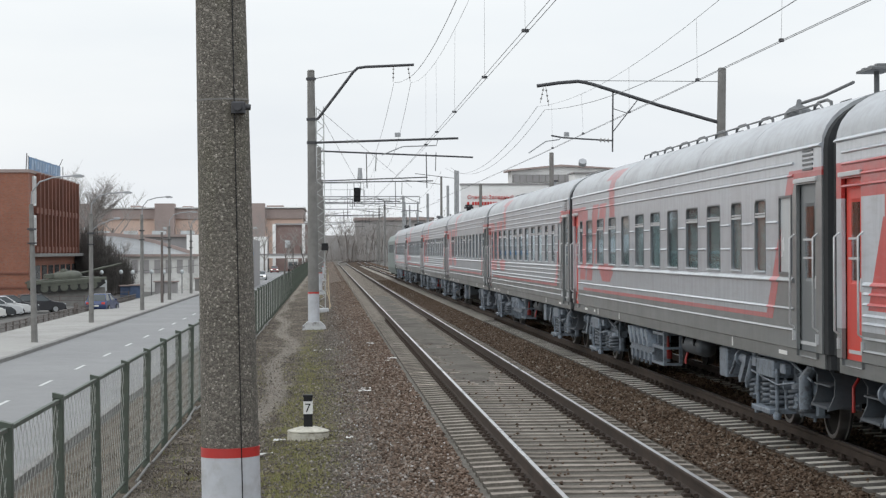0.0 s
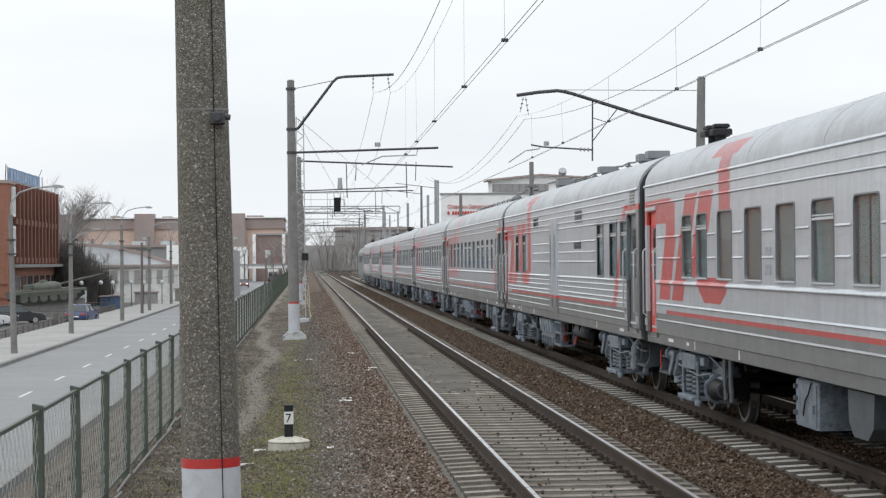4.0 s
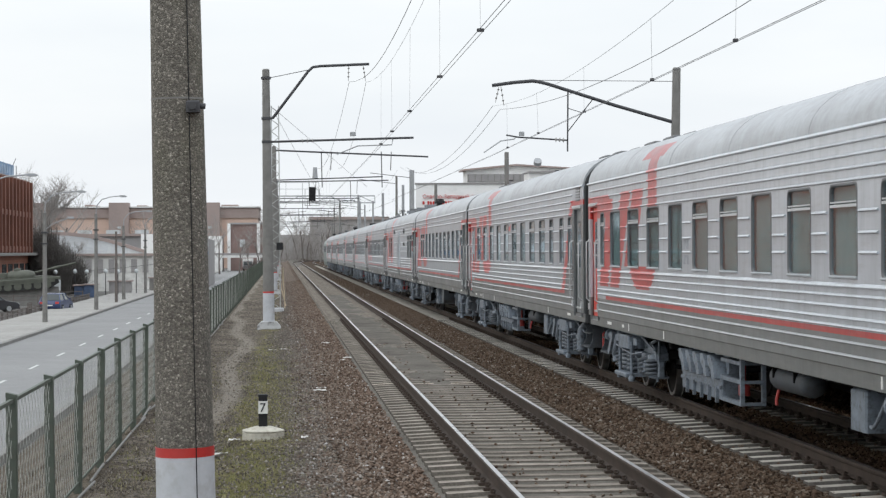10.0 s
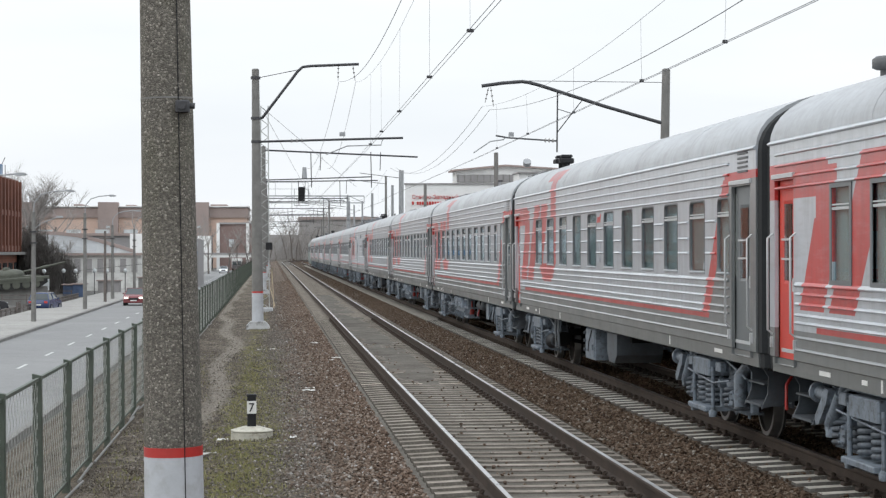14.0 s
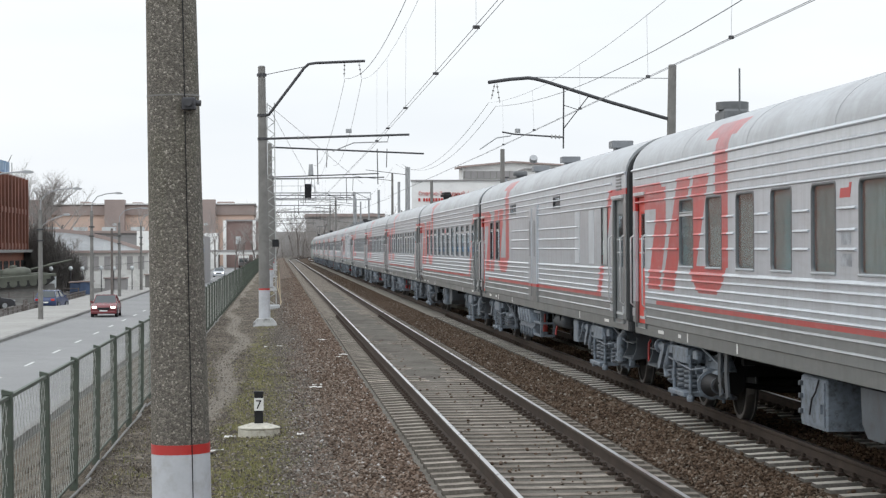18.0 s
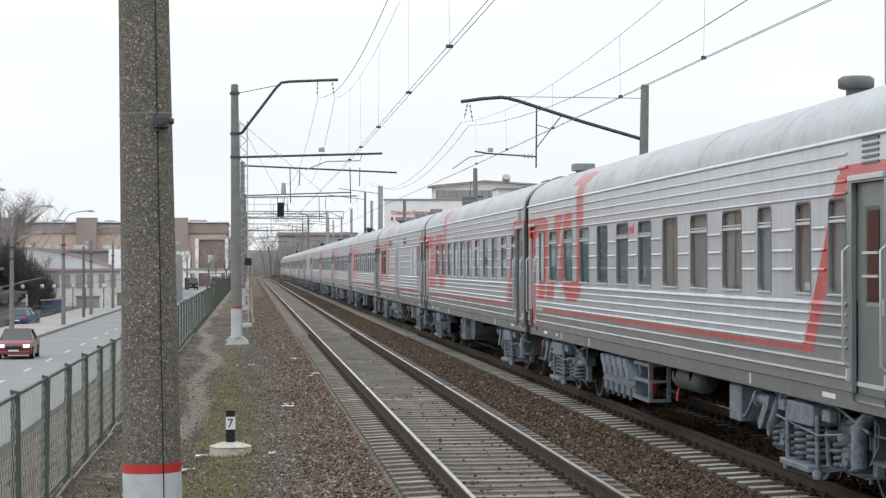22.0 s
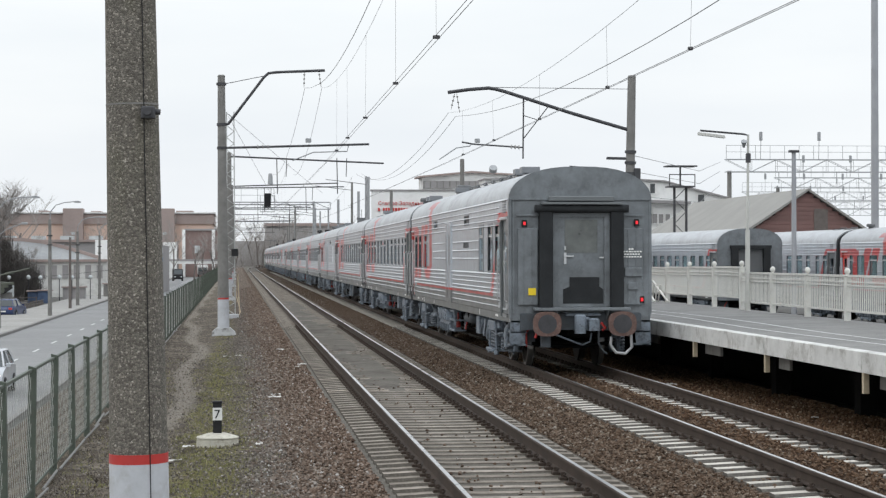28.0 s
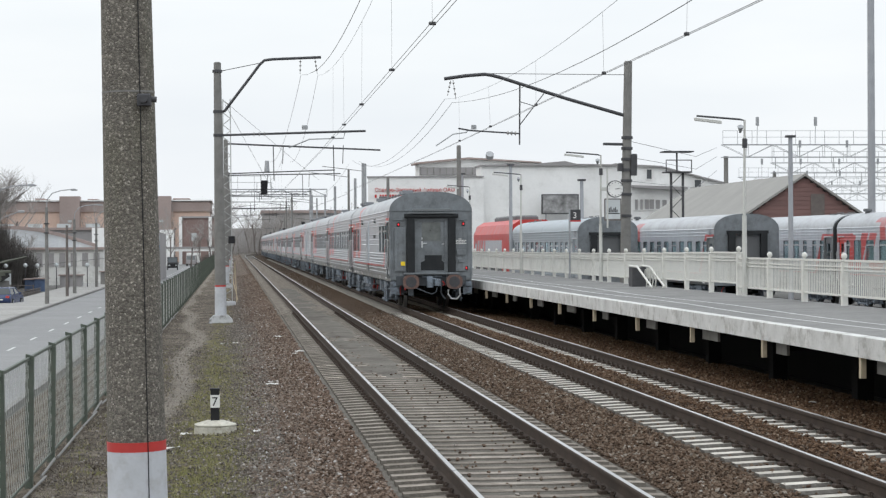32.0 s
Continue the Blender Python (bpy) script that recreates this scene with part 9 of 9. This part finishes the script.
out = [(1.5, 0.6), (1.55, 1.2), (1.55, 3.6), (1.3, 4.2), (0.8, 4.5), (-0.8, 4.5), (-1.3, 4.2), (-1.55, 3.6), (-1.55, 1.2), (-1.5, 0.6)]
g.prism(out, "y", -7, 12)
part("body", g, M_REDPAINT, rl2)
part("grey_panel", Geo().box(-1.57, -1.54, -3.5, 11, 1.2, 3.2), M_LIVERY, rl2)
part("roof_box", Geo().box(-0.8, 0.8, -4, 6, 4.5, 4.8, c=0.1), M_ROOFKIT, rl2)

# gabled shed
sh = thing("gabled_shed", "brown boarded shed with a broad grey gable roof", "shed")
xr, ya, yb, ze, zr, hw = 48.8, 170, 213, 4.6, 8.05, 5.2
part("gable_wall", Geo().prism([(xr - hw + 0.3, -0.85), (xr + hw - 0.3, -0.85), (xr + hw - 0.3, ze), (xr, zr - 0.15), (xr - hw + 0.3, ze)], "y", ya, ya + 0.3), M_SHEDWALL, sh)
for i in range(22):
    z = -0.5 + i * 0.38
    w = hw - 0.32 if z < ze else (hw - 0.3) * max(0.02, (zr - 0.2 - z) / (zr - 0.15 - ze))
    if z < zr - 0.4:
        part("board", Geo().box(xr - w, xr + w, ya - 0.04, ya, z, z + 0.33, c=0.01), M_SHEDWALL, sh)
part("side_wall", Geo().box(xr - hw + 0.3, xr - hw + 0.5, ya, yb, -0.85, ze), M_SHEDWALL, sh)
part("roof", Geo().prism([(xr - hw - 0.9, ze - 0.55), (xr, zr), (xr, zr + 0.2), (xr - hw - 0.95, ze - 0.35)], "y", ya - 0.5, yb), M_SHEDROOF, sh)
part("roof", Geo().prism([(xr + hw + 0.4, ze - 0.3), (xr, zr), (xr, zr + 0.2), (xr + hw + 0.45, ze - 0.1)], "y", ya - 0.5, yb), M_SHEDROOF, sh)
part("hatch_door", Geo().box(xr + 0.6, xr + 1.8, ya - 0.1, ya, 4.2, 6.5), M_BARK, sh)
part("ladder_rack", Geo().box(xr + 3.0, xr + 4.6, ya - 0.3, ya - 0.2, 3.3, 3.4).box(xr + 3.0, xr + 3.12, ya - 0.3, ya - 0.2, 2.6, 4.3).box(xr + 4.4, xr + 4.52, ya - 0.3, ya - 0.2, 2.6, 4.3).box(xr + 3.0, xr + 4.6, ya - 0.3, ya - 0.2, 4.0, 4.1), M_CREAM, sh)

# yard gantries, one behind the other, and the tall light mast
for i, (y, x0, x1) in enumerate(((200, 49, 112), (246, 66.5, 130), (300, 76, 150), (352, 92, 175), (410, 108, 200))):
    gt = gantry(x0, x1, y, 10.95, 12.2, "yard_gantry", "galvanised lattice gantry over the yard tracks", legs=(True, True), step=2.6)
    railing(gt, x0, x1, 12.25)
    for j in range(7):
        xx = x0 + 3.5 + j * 6.0
        part("flood_lamp", Geo().cyl((xx, -0.4, 12.2), (xx + 0.05, -0.4, 14.4), 0.03, n=6).box(xx - 0.12, xx + 0.2, -0.5, -0.3, 14.1, 15.0, c=0.05), M_GALV, gt)
        part("hanger", Geo().tube([(xx + 2, 0, 10.95), (xx + 2, 0, 9.8)], 0.04, 5), M_GALV, gt)
lm = thing("light_mast", "tall plain grey steel light mast", "mast", pose(48.35, 150, -0.85))
part("foot_flange", Geo().cyl((0, 0, 0), (0, 0, 0.12), 0.5, n=20), M_POLE, lm)
part("lower_shaft", Geo().cyl((0, 0, 0.1), (0, 0, 14), 0.3, 0.28, n=20), M_POLE, lm)
part("upper_shaft", Geo().cyl((0, 0, 14), (0, 0, 40), 0.275, 0.235, n=20), M_POLE, lm)
st = thing("steel_stand", "small dark lattice water-crane stand", "stand", pose(36.6, 165, -0.85))
for sx in (-0.5, 0.5):
    part("leg", Geo().box(sx - 0.09, sx + 0.09, -0.09, 0.09, 0, 9.0), M_STEEL_DARK, st)
lg = Geo()
for i in range(9):
    lg.tube([((-0.5, 0.5)[i % 2], 0, i * 1.0), ((0.5, -0.5)[i % 2], 0, i * 1.0 + 1.0)], 0.04, 4)
part("lacing", lg, M_STEEL_DARK, st)
part("platform_deck", Geo().box(-1.1, 1.1, -0.8, 0.8, 9.0, 9.12), M_STEEL_DARK, st)
part("railing", Geo().box(-1.1, 1.1, -0.8, -0.75, 10.0, 10.08).box(-1.1, -1.03, -0.8, -0.73, 9.1, 10.0).box(1.03, 1.1, -0.8, -0.73, 9.1, 10.0), M_STEEL_DARK, st)
part("canopy", Geo().box(-1.25, 1.25, -0.9, 0.9, 10.7, 10.8).box(-0.06, 0.06, -0.06, 0.06, 9.1, 10.75), M_STEEL_DARK, st)

# ---- white depot building with red roof lettering ----
wb = thing("depot_building", "large white rendered depot building with red lettering", "building")
part("wall", Geo().prism([(16.57, 250), (31.0, 250), (31.0, 256), (17.1, 256)], "z", -0.85, 10.6), M_WHITEWALL, wb)
part("parapet", Geo().prism([(16.45, 249.85), (31.0, 249.85), (31.0, 256.1), (17.0, 256.1)], "z", 10.6, 10.78), M_FARGREY, wb)
part("upper_wall", Geo().prism([(24.0, 10.3), (40, 10.3), (40, 12.8), (30.4, 13.35), (24.0, 12.75)], "y", 262, 267), M_WHITEWALL, wb)
part("upper_roof", Geo().prism([(23.4, 12.7), (30.4, 13.35), (40, 12.85), (40, 13.0), (30.4, 13.6), (23.4, 12.92)], "y", 261.3, 267), M_FACTORYBAND, wb)
ub = part("strip_window", Geo().box(24.1, 33.2, 261.7, 262, 11.3, 12.3), M_FARGREY, wb)
for i in range(11):
    part("mullion", Geo().box(24.2 + i * 0.84, 24.27 + i * 0.84, 261.6, 261.7, 11.3, 12.3), M_KERB, ub)
part("main_wall", Geo().box(31.0, 50, 252, 258, -0.85, 12.1), M_WHITEWALL, wb)
part("main_roof", Geo().prism([(30.8, 12.1), (50.2, 12.1), (50.2, 12.25), (43, 12.35), (41.5, 12.7), (38, 12.4), (30.8, 12.25)], "y", 251.6, 258), M_FARGREY, wb)
rw = thing("depot_wing", "white depot wing with a sloping roof edge", "building")
ob = Geo().prism([(50, 12.6), (50, -0.85), (66, -0.85), (66, 9.7), (58.8, 11.5), (56, 12.25)], "y", 262, 300)
part("wall", ob, M_WHITEWALL, rw)
part("roof_edge", Geo().prism([(49.8, 12.6), (56, 12.25), (58.8, 11.5), (66.2, 9.65), (66.2, 9.85), (58.8, 11.7), (56, 12.45), (49.8, 12.8)], "y", 261.5, 300), M_FARGREY, rw)
part("ledge", Geo().prism([(52.0, 9.9), (52.0, 9.6), (58.2, 9.25), (59.3, 9.35), (59.2, 9.6), (57.0, 9.75)], "y", 260.6, 262), M_FARGREY, rw)
for x0, x1, z0, z1 in ((50.6, 51.5, 10.6, 11.9), (54.05, 54.7, 10.75, 12.0), (60.45, 61.3, 9.6, 10.6), (52.45, 52.85, 6.7, 8.05), (53.15, 53.5, 6.7, 8.05), (53.75, 54.3, 6.75, 8.05), (54.4, 55.0, 6.8, 8.05), (55.2, 55.8, 6.8, 8.0), (56.1, 56.7, 6.8, 8.0)):
    wn = part("window", Geo().box(x0, x1, 261.85, 262, z0, z1), M_DARKWIN if z0 > 9 else M_FARGREY, rw)
    part("frame", Geo().ring(261.8, 261.86, x0, x1, z0, z1, 0.08), M_WHITEWALL, wn, m=Matrix(((0, 1, 0, 0), (1, 0, 0, 0), (0, 0, 1, 0), (0, 0, 0, 1))))
for j, (words, size, z) in enumerate((("Северо-Западный филиал ОАО", 0.66, 8.85),)):
    le = text_mesh(words, size, "lettering", 0.03)
    le.materials.append(M_REDPAINT)
    part("lettering", le, None, wb, "red roof lettering", m=pose(17.4, 249.9, z, 90, 0, 0))
rnd = random.Random(8)
x = 17.4
while x < 23.5:
    w = rnd.uniform(0.22, 0.36)
    part("lettering_bar", Geo().box(x, x + w, 249.85, 249.9, 8.1, 8.5), M_REDPAINT, wb)
    x += w + (0.09 if rnd.random() < 0.85 else 0.35)
part("dish", Geo().cyl((32, 252, 13.2), (32, 251.6, 13.6), 0.5, n=12), M_GALV, wb)
for i, (x, h) in enumerate(((22.0, 13), (24.0, 15.5), (25.5, 13.5), (20.2, 12.5))):
    ch = thing("chimney_pipe", "thin metal chimney pipe in the distance", "chimney", pose(x - 4, 300 + i * 8, -0.85), group="chimney pipes")
    part("pipe", Geo().cyl((0, 0, 0), (0, 0, h), 0.2, n=8), M_GALV, ch)
# low wall of dark wagons and clutter behind the platform
yd = thing("yard_wall", "low grey concrete yard wall", "wall", pose(0, 0, 0))
part("wall", Geo().box(60, 60.4, 100, 300, -0.85, 2.2), M_FARGREY, yd)

# ---- what moves: the train and the cars in the street ----
GAP0 = 22.77


def run(t):
    """Distance the train has gone since the start."""
    return 0.111 + 9.16385 * t - 0.0383249 * t ** 2 + 0.00108361 * t ** 3 - 0.0000163532 * t ** 4


def on_line(y, half):
    a, b = bend(y - half), bend(y + half)
    return pose(X2 + (a + b) / 2, y, 0, 0, 0, -math.degrees(math.atan2(b - a, 2 * half)))


def motions():
    times = [i * 0.5 for i in range(65)]
    for i, car in enumerate(TRAIN):
        at = GAP0 + 24.54 * (5.5 - i)
        walk(car, [(t, on_line(at + run(t), 8.5)) for t in times])
    walk(LOCO, [(t, on_line(GAP0 + 24.54 * 6 + 10.6 + run(t), 6.5)) for t in times])
    # wheels roll without slipping: a row each eighth of a turn
    turn = [0.0]
    while turn[-1] < 32.0:
        turn.append(turn[-1] + 0.07)
    turn[-1] = 32.0
    for w, y in WHEELS[::]:
        walk(w, [(t, Matrix.Translation((0, y, 0.475)) @ Matrix.Rotation(-run(t) / 0.475, 4, "X")) for t in turn])
    for car, rows in STREET:
        walk(car, [(t, pose(x, y, -2.2, 0, 0, a)) for t, x, y, a in rows])


STREET = [(van, [(0, -18.6, 392, -60), (18.5, -18.6, 392, -60), (20.3, -13.2, 398, -110), (21.5, -11.5, 404, -165), (25, -11.5, 405, -175), (32, -11.3, 380, -178)]),
          (truck, [(0, -7.9, 477, 180), (28.5, -7.9, 477, 180), (30.5, -7.6, 458, 180), (32, -8.8, 446, 172)])]
red = passenger_car((0.16, 0.03, 0.035), "red_car", "dark red car with lit headlights driving along the street", lights=True, kind="sedan")
STREET.append((red, [(0, -11.5, 450, 180), (9, -11.5, 262, 180), (13, -11.55, 182, 180), (14.4, -11.55, 172, 180), (16.6, -11.6, 151.5, 180), (18, -11.65, 139.5, 180), (20, -11.7, 123.4, 180), (22, -11.7, 104.5, 180), (23, -11.95, 93.2, 180), (26, -12.0, 61, 180), (32, -12.0, -10, 180)]))
grey = passenger_car((0.5, 0.52, 0.55), "silver_car", "silver estate car with lit headlights driving along the street", lights=True, kind="estate")
STREET.append((grey, [(0, -9.6, 640, 180), (8, -9.7, 520, 180), (14.4, -9.8, 417, 180), (16.6, -9.5, 365, 180), (19, -9.3, 303, 180), (20, -9.3, 282, 180), (24, -9.0, 174, 180), (27.5, -8.55, 79.5, 180), (28, -8.55, 70, 180), (32, -8.5, -6, 180)]))
light = passenger_car((0.6, 0.61, 0.62), "white_car", "white car pulling in at the kerb far down the street", lights=True, kind="hatch")
STREET.append((light, [(0, -10.8, 335, 180), (1, -10.9, 313, 180), (4, -12.4, 258, 190), (5.5, -13.0, 242, 180), (32, -13.0, 240, 180)]))
motions()
